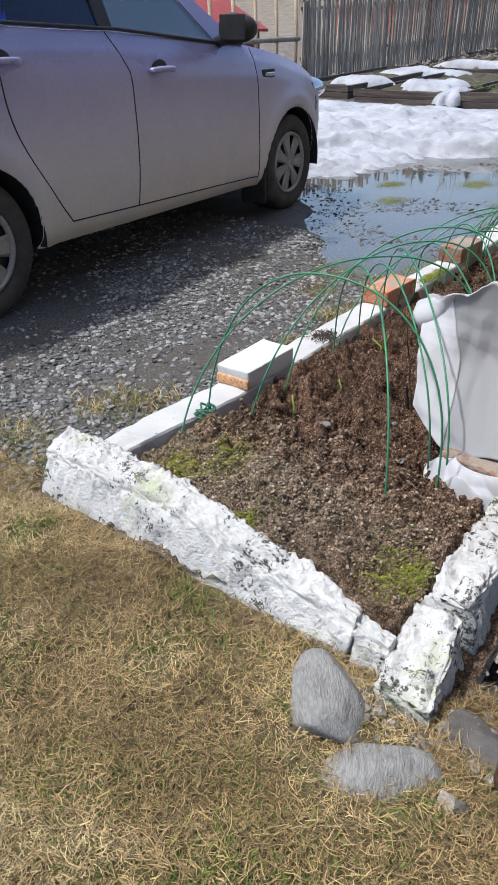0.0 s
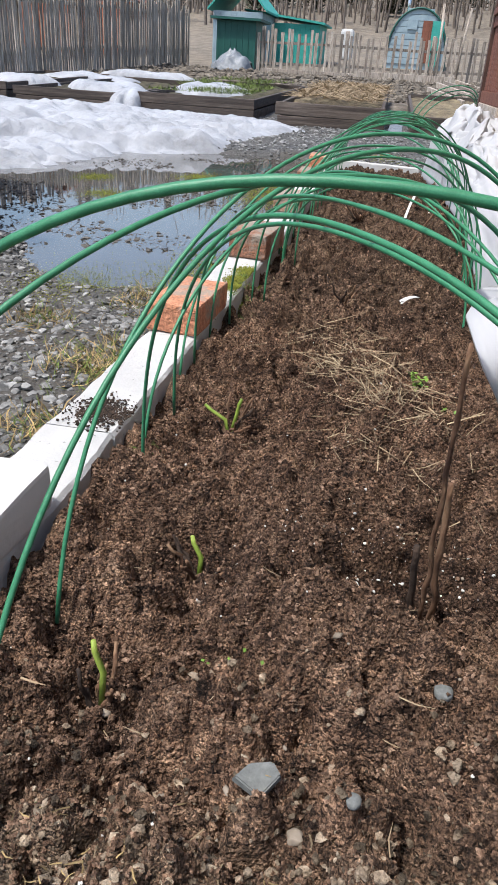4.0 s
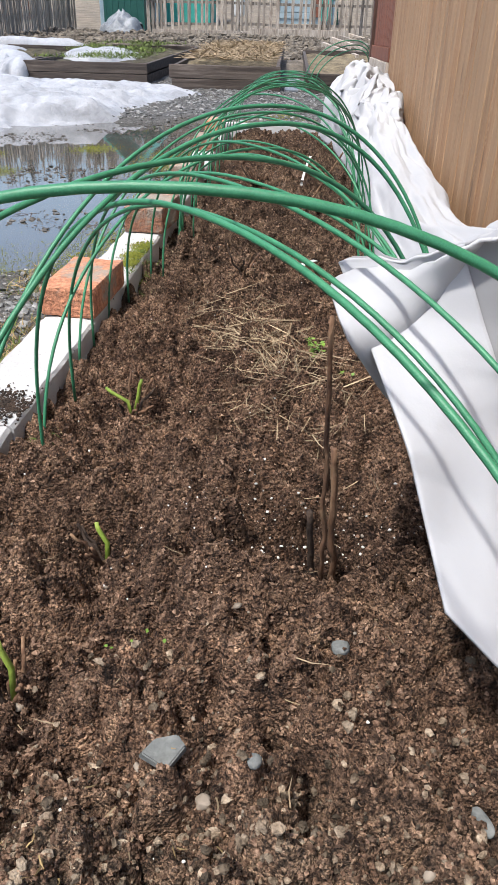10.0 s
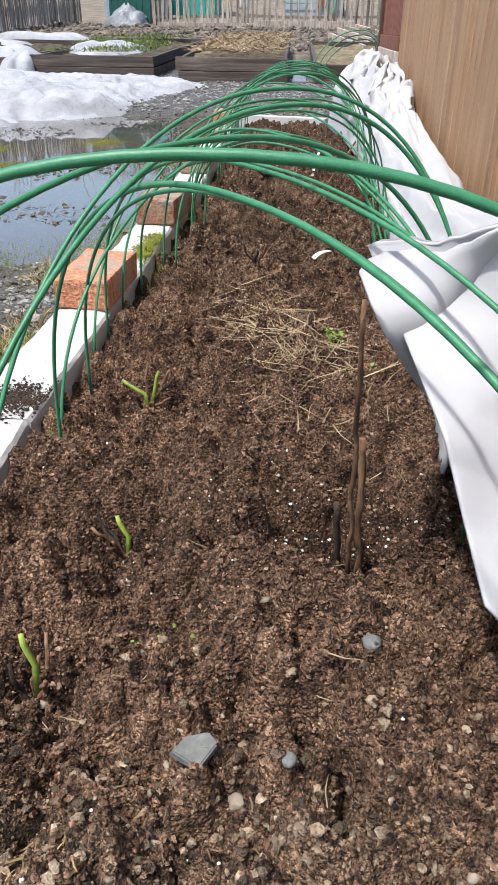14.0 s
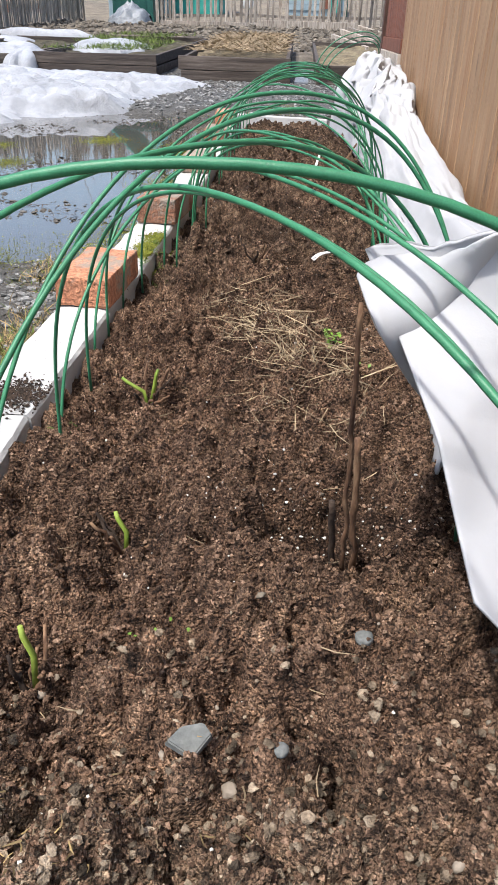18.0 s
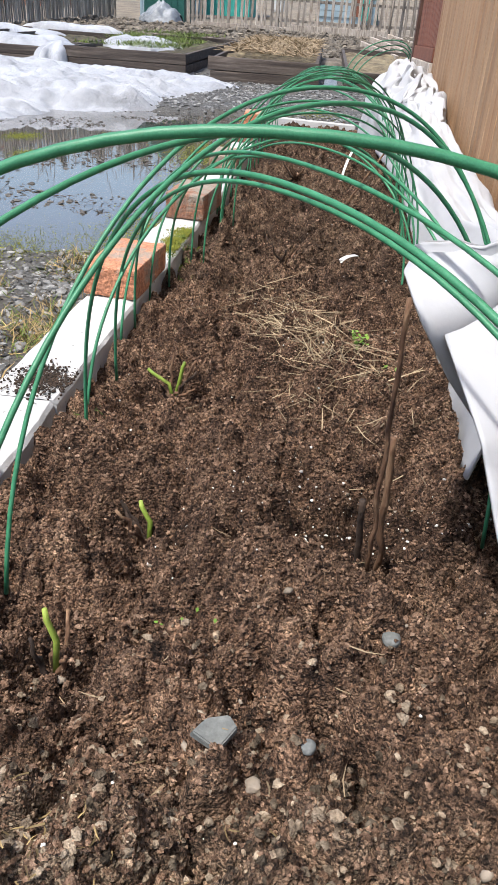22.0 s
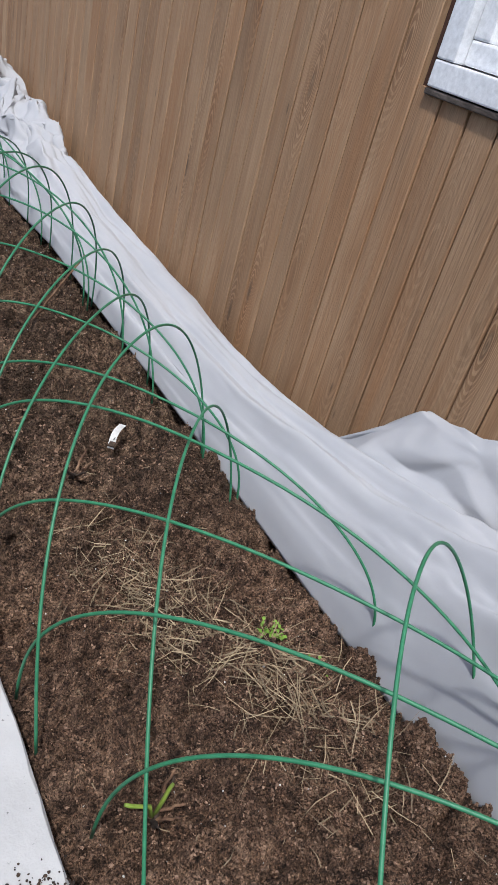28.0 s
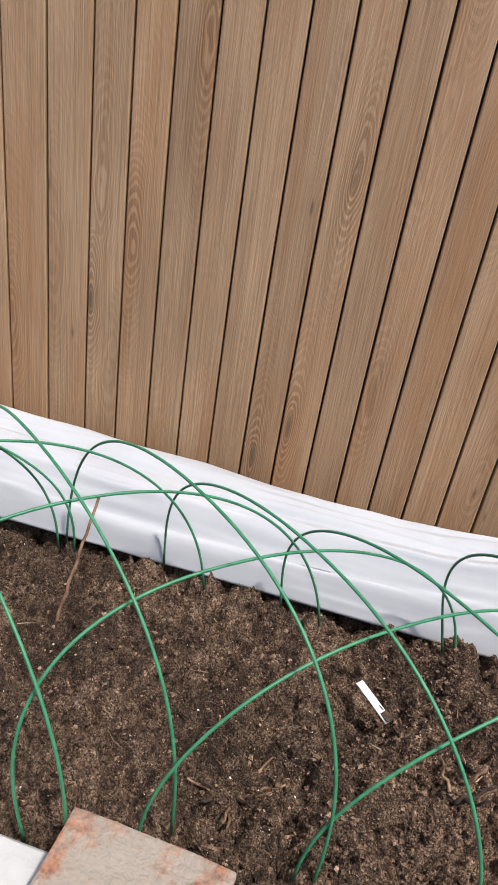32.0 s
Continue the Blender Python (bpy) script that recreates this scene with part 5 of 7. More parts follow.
def car():
    root = empty("car", "dusty grey-violet sedan parked on wet gravel", "car", (CX, .4, -.065))
    inv = root.matrix_world.inverted()

    def fix(o):
        o.matrix_parent_inverse = inv
        return o
    ys = np.linspace(-1.85, 2.46, 174)
    # height of the shoulder line and of the body's top edge, half width at the shoulder
    top = interp(ys, [-1.85, -1.6, -1.0, 0, .9, 1.15, 1.5, 1.9, 2.2, 2.4, 2.46], [.86, .98, 1.06, 1.02, .955, .94, .89, .80, .71, .60, .50])
    half = interp(ys, [-1.85, -1.7, -1.2, 0, 1.3, 1.8, 2.1, 2.3, 2.42, 2.46], [.60, .74, .835, .845, .84, .82, .76, .64, .46, .36])
    sill = interp(ys, [-1.85, -1.5, -.6, 1.2, 2.0, 2.46], [.30, .21, .17, .155, .18, .25])
    v = np.linspace(0, 1, 40)
    Y, V = np.meshgrid(ys, v, indexing="ij")
    Z = sill[:, None] + (top - sill)[:, None] * V
    # belly, crease and tuck of the side
    bulge = interp(v, [0, .06, .14, .3, .5, .72, .8, .9, 1.0], [-.075, -.035, -.018, 0, .006, .0, -.006, -.03, -.075])
    X = CX + half[:, None] + bulge[None]
    for cy in (CF, CR):
        r = np.hypot(Y - cy, Z - WZ)
        X = X + .022 * np.exp(-((r - .40) / .05) ** 2)
    keep = np.ones(Y.shape, bool)
    RA = .345
    for cy in (CF, CR):
        dy, dz = Y - cy, Z - WZ
        r = np.hypot(dy, dz)
        keep &= r > RA - .012
        near = (r > RA - .012) & (r < RA + .020)
        k = np.where(near, RA / np.maximum(r, 1e-6), 1)
        Y, Z = cy + dy * k, WZ + dz * k
    P = np.stack([X, Y, Z], -1).reshape(-1, 3)
    F = grid_faces(*X.shape)
    okv = keep.reshape(-1)
    F = F[okv[F].all(1)]
    cy_ = P[F].mean(1)[:, 1]
    for nm, a, b in (("rear_quarter_panel", -9, -.50), ("rear_door", -.50, .046), ("front_door", .046, 1.19), ("front_wing", 1.19, 9)):
        sel = F[(cy_ >= a) & (cy_ < b)]
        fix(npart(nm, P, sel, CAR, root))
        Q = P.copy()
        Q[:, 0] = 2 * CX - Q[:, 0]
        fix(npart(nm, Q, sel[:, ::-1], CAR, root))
    # bonnet, boot and scuttle across the top
    T, A = np.meshgrid(np.linspace(-1, 1, 30), np.arange(len(ys)), indexing="ij")
    xe = half[A] + bulge[-1]
    xx = CX + T * xe
    zz = top[A] + (.055 * (1 - np.abs(T) ** 2.2)) * interp(ys, [-1.85, 1.0, 1.9, 2.46], [.6, 1, 1, .3])[A]
    fix(npart("bonnet", np.stack([xx, ys[A], zz], -1).reshape(-1, 3), grid_faces(*xx.shape), CAR, root))
    # front bumper face
    S, T = np.meshgrid(np.linspace(-1, 1, 30), np.linspace(0, 1, 12), indexing="ij")
    fx = CX + S * (half[-1] - .05)
    fix(npart("front_bumper", np.stack([fx, 2.465 + .05 * (1 - S ** 2) + .03 * np.sin(np.pi * T), .2 + .32 * T], -1).reshape(-1, 3), grid_faces(30, 12), CAR, root))
    fix(npart("rear_bumper", np.stack([CX + S * .58, -1.86 - .04 * (1 - S ** 2), .28 + .6 * T], -1).reshape(-1, 3), grid_faces(30, 12), CAR, root))
    fix(part("underbody", bbox(CX - .60, CX + .60, -1.7, 2.3, .12, .22, .02), BLACKP, root, "dark underbody"))
    for cy in (CF, CR):
        for sgn in (1, -1):
            a = np.linspace(-.15, np.pi + .15, 26)
            rr = np.stack([np.cos(a) * (RA + .004), np.sin(a) * (RA + .004)], 1)
            x0, x1 = CX + sgn * .835, CX + sgn * .56
            vv = np.concatenate([np.stack([np.full(26, x), cy + rr[:, 0], WZ + rr[:, 1]], 1) for x in (x0, x1)])
            ff = np.array([[i, i + 1, i + 27, i + 26] for i in range(25)])
            fix(npart("wheel_arch_liner", vv, ff, BLACKP, root, "black plastic arch liner"))
    # door seams
    def side(y, z):
        i = np.clip(np.searchsorted(ys, y), 0, len(ys) - 1)
        vv = np.clip((z - sill[i]) / (top[i] - sill[i]), 0, 1)
        x = CX + half[i] + np.interp(vv, v, bulge)
        for cy in (CF, CR):
            x += .022 * math.exp(-((math.hypot(y - cy, z - WZ) - .40) / .05) ** 2)
        return x
    seams = ([(.046 - .09 * max(0, (z - .85) / .18), z) for z in np.linspace(.245, 1.02, 20)],
             [(1.19 - .02 * math.sin((z - .2) * 3), z) for z in np.linspace(.185, .93, 20)],
             [(y, .262 - .045 * (y + .45) / 1.6) for y in np.linspace(-.42, 1.185, 20)],
             [(-.42 - .30 * math.sin(min(1, (z - .262) / .55) * 1.5), z) for z in np.linspace(.262, 1.04, 20)],
             [(2.0 - .03 * (z - .3), z) for z in np.linspace(.46, .74, 8)])
    for s in seams:
        fix(tubepart("door_seam", [(side(y, z) - .0005, y, z) for y, z in s], .0038, BLACKP, root, "dark door gap", 6))
    # greenhouse: roof, pillars and panes
    yb = [(-1.45, 1.03), (-.62, 1.055), (-.05, 1.03), (.03, 1.028), (.86, .955), (1.10, .945)]
    rt = [(-1.05, 1.40), (-.60, 1.455), (-.06, 1.475), (.02, 1.473), (.30, 1.44), (.34, 1.43)]
    for sgn in (1, -1):
        def qp(i, inset=0.0):
            (a, za), (b, zb_) = yb[i], rt[i]
            return (CX + sgn * (.765 - inset), a, za), (CX + sgn * (.585 - inset), b, zb_)
        for nm, i, j, m_, ins in (("quarter_pillar", 0, 1, CAR, 0), ("rear_side_window", 1, 2, BLUEFILM, .012), ("centre_pillar", 2, 3, BLACKP, 0), ("front_side_window", 3, 4, CARGLASS, .012), ("windscreen_pillar", 4, 5, CAR, 0)):
            (p0, p1), (q0, q1) = qp(i, ins), qp(j, ins)
            vv = np.array([p0, q0, q1, p1, (p0[0] - sgn * .02, p0[1], p0[2]), (q0[0] - sgn * .02, q0[1], q0[2]), (q1[0] - sgn * .02, q1[1], q1[2]), (p1[0] - sgn * .02, p1[1], p1[2])])
            ff = np.array([[0, 1, 2, 3], [7, 6, 5, 4], [0, 4, 5, 1], [1, 5, 6, 2], [2, 6, 7, 3], [3, 7, 4, 0]])
            o = fix(npart(nm, vv, ff, m_, root, smooth=False))
            if m_ in (CARGLASS, BLUEFILM):
                o.visible_shadow = False
        # rubber strip along the belt line
        fix(tubepart("belt_strip", [(CX + sgn * .772, y, z + .004) for y, z in yb], .009, BLACKP, root, "black belt strip", 6))
    S, T = np.meshgrid(np.linspace(-1, 1, 16), np.linspace(0, 1, 14), indexing="ij")
    ry = interp(T, [0, .3, .7, 1], [-1.05, -.6, 0, .34])
    rz = interp(T, [0, .3, .7, 1], [1.40, 1.455, 1.475, 1.43]) + .045 * (1 - S ** 2)
    fix(npart("roof", np.stack([CX + S * .59, ry, rz], -1).reshape(-1, 3), grid_faces(16, 14), CAR, root))
    for nm, p, q in (("windscreen", yb[5], rt[5]), ("rear_window", yb[0], rt[0])):
        vv = np.stack([CX + S * (.76 - .17 * T), p[0] + (q[0] - p[0]) * T, p[1] + (q[1] - p[1]) * T + .03 * (1 - S ** 2)], -1)
        o = fix(npart(nm, vv.reshape(-1, 3), grid_faces(16, 14), CARGLASS, root))
        o.visible_shadow = False
    for sx in (-.36, .36):
        fix(part("seat", bbox(CX + sx - .24, CX + sx + .24, -.05, .12, .4, 1.18, .05), INTERIOR, root, "dark fabric seat"))
    fix(part("rear_seat", bbox(CX - .6, CX + .6, -1.05, -.85, .4, 1.15, .05), INTERIOR, root, "dark rear bench"))
    # wheel arches hold wheels with seven-spoke covers
    for cy, sgn in ((CF, 1), (CR, 1), (CF, -1), (CR, -1)):
        hub = Vector((CX + sgn * .765, cy, WZ))
        wheel = new("wheel")
        wheel.parent = root
        wheel.matrix_parent_inverse = inv
        wheel.matrix_world = Matrix.Translation(hub) @ pose(0, 0, 0, 0, 0, 0 if sgn > 0 else 180)
        prof = [(-.17, .20), (-.175, .245), (-.165, .285), (-.13, WR), (-.05, WR + .001), (.02, WR - .002), (.045, .285), (.052, .245), (.045, .205), (.02, .195)]
        n = 56
        a = np.linspace(0, 2 * np.pi, n, endpoint=False)
        vv = np.array([[(x, r * math.cos(t), r * math.sin(t)) for x, r in prof] for t in a]).reshape(-1, 3)
        i = np.arange(n * len(prof)).reshape(n, len(prof))
        j = np.roll(i, -1, 0)
        ff = np.stack([i[:, :-1], j[:, :-1], j[:, 1:], i[:, 1:]], -1).reshape(-1, 4)
        npart("tyre", vv, ff, RUBBER, wheel, "dirty black tyre")
        prof = [(.018, .198), (.046, .192), (.048, .178), (.030, .170)]
        vv = np.array([[(x, r * math.cos(t), r * math.sin(t)) for x, r in prof] for t in a]).reshape(-1, 3)
        i = np.arange(n * len(prof)).reshape(n, len(prof))
        j = np.roll(i, -1, 0)
        ff = np.stack([i[:, :-1], j[:, :-1], j[:, 1:], i[:, 1:]], -1).reshape(-1, 4)
        npart("rim", vv, ff, RIM, wheel)
        bm = bmesh.new()
        bmesh.ops.create_cone(bm, cap_ends=True, segments=40, radius1=.185, radius2=.185, depth=.004, matrix=pose(.006, 0, 0, 0, 90, 0))
        part("brake_disc", bm, BLACKP, wheel, "dark brake behind the cover")
        for k in range(7):
            bm = bmesh.new()
            w0, w1 = .026, .050
            pr = [(.03, w0), (.07, w0 * 1.05), (.12, w1 * .8), (.175, w1)]
            lo = [bm.verts.new((.030, s * ww, r)) for r, ww in pr for s in (-1, 1)]
            hi = [bm.verts.new((.044 - .006 * (r > .1), s * ww * .72, r)) for r, ww in pr for s in (-1, 1)]
            for q in range(3):
                bm.faces.new((hi[2 * q], hi[2 * q + 1], hi[2 * q + 3], hi[2 * q + 2]))
                bm.faces.new((lo[2 * q], hi[2 * q], hi[2 * q + 2], lo[2 * q + 2]))
                bm.faces.new((lo[2 * q + 1], lo[2 * q + 3], hi[2 * q + 3], hi[2 * q + 1]))
            bmesh.ops.recalc_face_normals(bm, faces=bm.faces)
            o = part("spoke", bm, RIM, wheel)
            o.rotation_euler = (k * 2 * math.pi / 7 + .2, 0, 0)
        bm = bmesh.new()
        bmesh.ops.create_cone(bm, cap_ends=True, segments=24, radius1=.042, radius2=.034, depth=.02, matrix=pose(.038, 0, 0, 0, 90, 0))
        part("hub_cap", bm, RIM, wheel)
    # handles, mirror, repeater, mud flap
    for hy, hz in ((.27, .855), (-.70, .925)):
        x = side(hy, hz)
        h = fix(tubepart("door_handle", [(x + .012 + .024 * math.sin(t * math.pi) ** .5, hy - .09 + .18 * t, hz + .004 * math.sin(t * 3)) for t in np.linspace(0, 1, 14)], [.011] + [.0145] * 12 + [.011], CAR, root, "body-coloured door handle", 10))
        # convex dark patch in place of the shade in the handle's recess
        bm = bmesh.new()
        bmesh.ops.create_uvsphere(bm, u_segments=20, v_segments=10, radius=.04)
        for q in bm.verts:
            q.co = Vector((q.co.x * .12 + x - .001, q.co.y * 1.5 + hy, q.co.z * .95 + hz + .008))
        fix(part("handle_recess_shade", bm, BLACKP, root, "dark patch for the shaded recess behind the handle", True))
    bm = bmesh.new()
    bmesh.ops.create_uvsphere(bm, u_segments=28, v_segments=16, radius=.5)
    for q in bm.verts:
        p = Vector([math.copysign(abs(2 * c) ** .82, c) / 2 for c in q.co])
        q.co = Vector((p.x * .19 - 1.395, p.y * .13 * (1.1 if p.y > 0 else .6) + .84 + .06 * p.x, p.z * (.145 - .05 * p.x) + 1.025))
    m_ = fix(part("wing_mirror", bm, BLACKP, root, "dark wing mirror housing", True))
    bm = bbox(-1.47, -1.31, .782, .790, .972, 1.092, .004)
    o = part("mirror_glass", bm, BLACKP, m_, "dark mirror glass")
    fix(tubepart("mirror_foot", [(-1.56, .87, .955), (-1.50, .86, .975), (-1.44, .85, .995)], .03, BLACKP, root, "black mirror foot"))
    x = side(1.30, .785)
    o = fix(part("side_repeater_surround", bbox(x - .006, x + .006, 1.235, 1.375, .765, .812, .005), BLACKP, root, "black surround"))
    o2 = part("side_repeater", bbox(x + .002, x + .012, 1.26, 1.365, .775, .797, .006), CHROME, o, "chrome side repeater")
    fix(part("mud_flap", bbox(CX + .66, CX + .84, CF - .375, CF - .36, .04, .26, .005), BLACKP, root, "black mud flap"))
    bm = bmesh.new()
    bmesh.ops.create_uvsphere(bm, u_segments=24, v_segments=12, radius=1)
    for q in bm.verts:
        q.co = Vector((q.co.x * .16 + CX + .60, q.co.y * .30 + 2.08, q.co.z * .085 + .65))
    fix(part("headlight", bm, CHROME, root, "clear headlight", True))
    fix(tubepart("bumper_gap", [(side(2.0, .62) + .002, 2.0 - .0, .46), (side(2.03, .55), 2.03, .58), (side(2.0, .68), 1.99, .70)], .006, BLACKP, root, "dark bumper gap", 6))
    root.matrix_world = pose(CX - .03, .396, -.089, 0, 0, 3.8) @ Matrix.Scale(1.04, 4)
    return root


car()

# ---- stones by the corner ----
def boulder(name, at, size, rz, mat, seed, label, flat=.8, sub=3, tilt=0, cuts=0):
    bm = bmesh.new()
    bmesh.ops.create_icosphere(bm, subdivisions=sub + 1, radius=1)
    for q in bm.verts:
        p = q.co.copy()
        p = Vector((math.copysign(abs(p.x) ** flat, p.x), math.copysign(abs(p.y) ** flat, p.y), math.copysign(abs(p.z) ** flat, p.z)))
        p += noise.noise_vector(q.co * 1.3 + Vector((seed, 0, seed))) * .20 + noise.noise_vector(q.co * 6 + Vector((seed, 0, 0))) * .03
        for k in range(cuts):       # broken-off faces
            d = Vector((math.sin(k * 2.4 + seed), math.cos(k * 2.4 + seed), .8 * math.sin(k * 1.7 + seed * 2))).normalized()
            over = p.dot(d) - (.74 + .09 * math.sin(k * 3.1 + seed))
            if over > 0:
                p -= d * over * .85
        q.co = Vector((p.x * size[0], p.y * size[1], p.z * size[2]))
    ob = part(name, bm, mat, None, "", True)
    ob.matrix_world = pose(*at, tilt, 0, rz)
    return tagged(ob, label, "stone")


boulder("stone", (.882, -1.862, -.10), (.072, .128, .075), 36, BANDSTONE, 1, "smooth banded grey river stone leaning on the border", .78, tilt=-10, cuts=2)
boulder("stone", (1.062, -1.955, -.095), (.125, .074, .052), 26, BANDSTONE, 14, "flat layered angular grey stone in dry grass", .9, cuts=7)
boulder("rock", (1.175, -1.80, -.105), (.07, .085, .05), 30, DARKSTONE, 7, "dark angular rock beside the border", .7, cuts=6)
boulder("rock", (1.30, -1.90, -.09), (.08, .06, .06), 60, DARKSTONE, 9, "dark broken rock beside the border", .7, cuts=6)
boulder("rock", (1.115, -1.765, -.09), (.026, .022, .02), 10, WHITEWALL, 12, "small whitewashed broken lump by the border", .7, cuts=5)
bm = bmesh.new()
lo = [bm.verts.new((px, py, 0)) for px, py in ((-.022, -.002), (.003, -.017), (.021, .004), (.013, .015), (-.009, .011))]
hi = [bm.verts.new((v_.co.x * .88, v_.co.y * .88, .009 + .12 * v_.co.y)) for v_ in lo]
bm.faces.new(lo[::-1])
bm.faces.new(hi)
for i in range(5):
    bm.faces.new((lo[i], lo[(i + 1) % 5], hi[(i + 1) % 5], hi[i]))
bmesh.ops.bevel(bm, geom=list(bm.edges), offset=.0012, segments=2, affect='EDGES')
ob = part("stone", bm, FLATSTONE, None)
ob.matrix_world = pose(.408, -1.094, float(soil_z(np.array(.408), np.array(-1.094))) + .004, 16, 6, 10)
tagged(ob, "flat angular grey-green stone on the soil", "stone")
boulder("pebble", (.446, -1.118, float(soil_z(np.array(.446), np.array(-1.118))) + .003), (.0075, .0068, .006), 0, PEBBLE, 23, "round tan pebble on the soil", .9, 2)
boulder("pebble", (.486, -1.103, float(soil_z(np.array(.486), np.array(-1.103))) + .003), (.007, .0065, .0055), 0, FLATSTONE, 25, "round grey pebble on the soil", .9, 2)
boulder("pebble", (.566, -.95, float(soil_z(np.array(.566), np.array(-.95))) + .002), (.009, .009, .006), 0, FLATSTONE, 27, "grey lump of mortar on the soil", .8, 2)
boulder("pebble", (.674, -1.124, float(soil_z(np.array(.674), np.array(-1.124))) + .002), (.006, .013, .004), 20, FLATSTONE, 29, "long grey stone on the soil", .8, 2)
boulder("pebble", (.278, .995, -.036), (.007, .010, .006), 20, PEBBLE, 31, "pale flat stone on dark soil", .8, 2)
boulder("pebble", (.40, 1.11, -.036), (.006, .006, .005), 20, PEBBLE, 33, "small pale stone on dark soil", .8, 2)
tagged(tubepart("post", [(1.225, -1.86, -.2), (1.228, -1.86, .2), (1.23, -1.86, .55)], .016, TWIG, None), "thin brown wooden stake stuck by the rocks", "stake")


# ---- plants and sticks in the bed ----
def stick(pts, rad, mat, label, name="stick", cat="stick"):
    return tagged(new(name, tubemesh(name, pts, rad, mat, 8)), label, cat)


def wobble(a, b, n, amp, seed):
    r = np.random.RandomState(seed)
    t = np.linspace(0, 1, n)[:, None]
    return np.array(a) + (np.array(b) - np.array(a)) * t + r.uniform(-amp, amp, (n, 3)) * np.sin(np.pi * t)


stick(wobble((.556, -.775, -.1), (.533, -.875, .346), 22, .0025, 1), np.linspace(.0032, .0024, 22) * (1 + .16 * np.sin(np.arange(22) * 2.3)), TWIG, "long upright brown rose stem in a hollow")
stick(wobble((.572, -.775, -.1), (.552, -.80, .166), 16, .003, 2), np.linspace(.0046, .0038, 16) * (1 + .14 * np.sin(np.arange(16) * 2.1)), TWIG, "thick cut brown stem with torn bark")
stick(wobble((.546, -.77, -.1), (.530, -.81, .087), 12, .002, 3), np.linspace(.0045, .0038, 12), DARKTWIG, "short dark wet cut stem")
stick(wobble((.488, 1.268, -.07), (.648, 1.236, .203), 16, .002, 4), np.linspace(.0042, .003, 16), TWIG, "leaning brown twig over the soil")


def stump(x, y, seed, shoots, label, spread=.05, n=5):
    z = float(soil_z(np.array(x), np.array(y)))
    root = empty("rose_stump", label, "plant", (x, y, z), group="cut rose stumps")
    r = np.random.RandomState(seed)
    inv = root.matrix_world.inverted()
    for k in range(n):
        a = r.uniform(0, 6.28)
        l_ = r.uniform(.04, .075)
        e = (x + math.cos(a) * spread * r.uniform(.5, 1.2), y + math.sin(a) * spread * r.uniform(.5, 1.2), z + .012 + l_ * r.uniform(.35, .85))
        o = tubepart("twig", wobble((x + r.uniform(-.01, .01), y + r.uniform(-.01, .01), z - .01), e, 8, .005, seed * 7 + k), np.linspace(.0040, .0020, 8), (TWIG, DARKTWIG, TWIG)[k % 3], root)
        o.matrix_parent_inverse = inv
    for dx, dy, hz in shoots:
        e = (x + dx, y + dy, z + hz)
        mid = (x + dx * .3 + .006, y + dy * .3, z + hz * .55)
        o = tubepart("shoot", [(x, y, z - .01), mid, (x + dx * .8, y + dy * .8, z + hz * .85), e], [.0036, .0036, .0034, .0028], SHOOT, root, "fresh green shoot")
        o.matrix_parent_inverse = inv
    return root


stump(.224, -.982, 5, [(-.006, .004, .085)], "cut rose stump with one curved green shoot", .035, 4)
stump(.268, -.752, 6, [(-.012, .01, .06)], "cut rose stump with a short green tip", .05, 6)
stump(.214, -.333, 7, [(.02, .0, .075), (-.05, .01, .05)], "cut rose stump with green and brown stems", .05, 6)
stump(.295, .82, 8, [], "cut brown rose stump with splayed pale twigs", .085, 13)
stump(.30, 1.9, 9, [], "cut brown rose stump in dark soil", .07, 7)
stump(.36, .45, 10, [], "low dry cut stump in the bed", .06, 5)


def leafy(x, y, seed, label, n=26, size=.016, h=.05):
    z = float(soil_z(np.array(x), np.array(y)))
    r = np.random.RandomState(seed)
    chunks = []
    for k in range(n):
        a, el = r.uniform(0, 6.28), r.uniform(.2, 1.2)
        c = np.array([x + r.normal(0, .014), y + r.normal(0, .014), z + r.uniform(.01, h)])
        d = np.array([math.cos(a) * math.cos(el), math.sin(a) * math.cos(el), math.sin(el)])
        s = np.array([-math.sin(a), math.cos(a), 0])
        l_ = size * r.uniform(.6, 1.3)
        v = np.array([c, c + d * l_ * .5 + s * l_ * .35, c + d * l_ + np.array([0, 0, -.2 * l_]), c + d * l_ * .5 - s * l_ * .35])
        chunks.append((v, np.array([[0, 1, 2, 3]])))
    v, f = merged(chunks)
    root = empty("seedling", label, "plant", (x, y, z))
    o = npart("leaf_cluster", v, f, LEAF, root)
    o.matrix_parent_inverse = root.matrix_world.inverted()
    return root


leafy(.543, -.14, 3, "small bright green leafy seedling among straw", 80, .011, .045)
leafy(.612, -.205, 4, "tiny green sprout among straw", 8, .010, .02)
leafy(.357, -.985, 5, "tiny green sprout in brown soil", 5, .0065, .012)


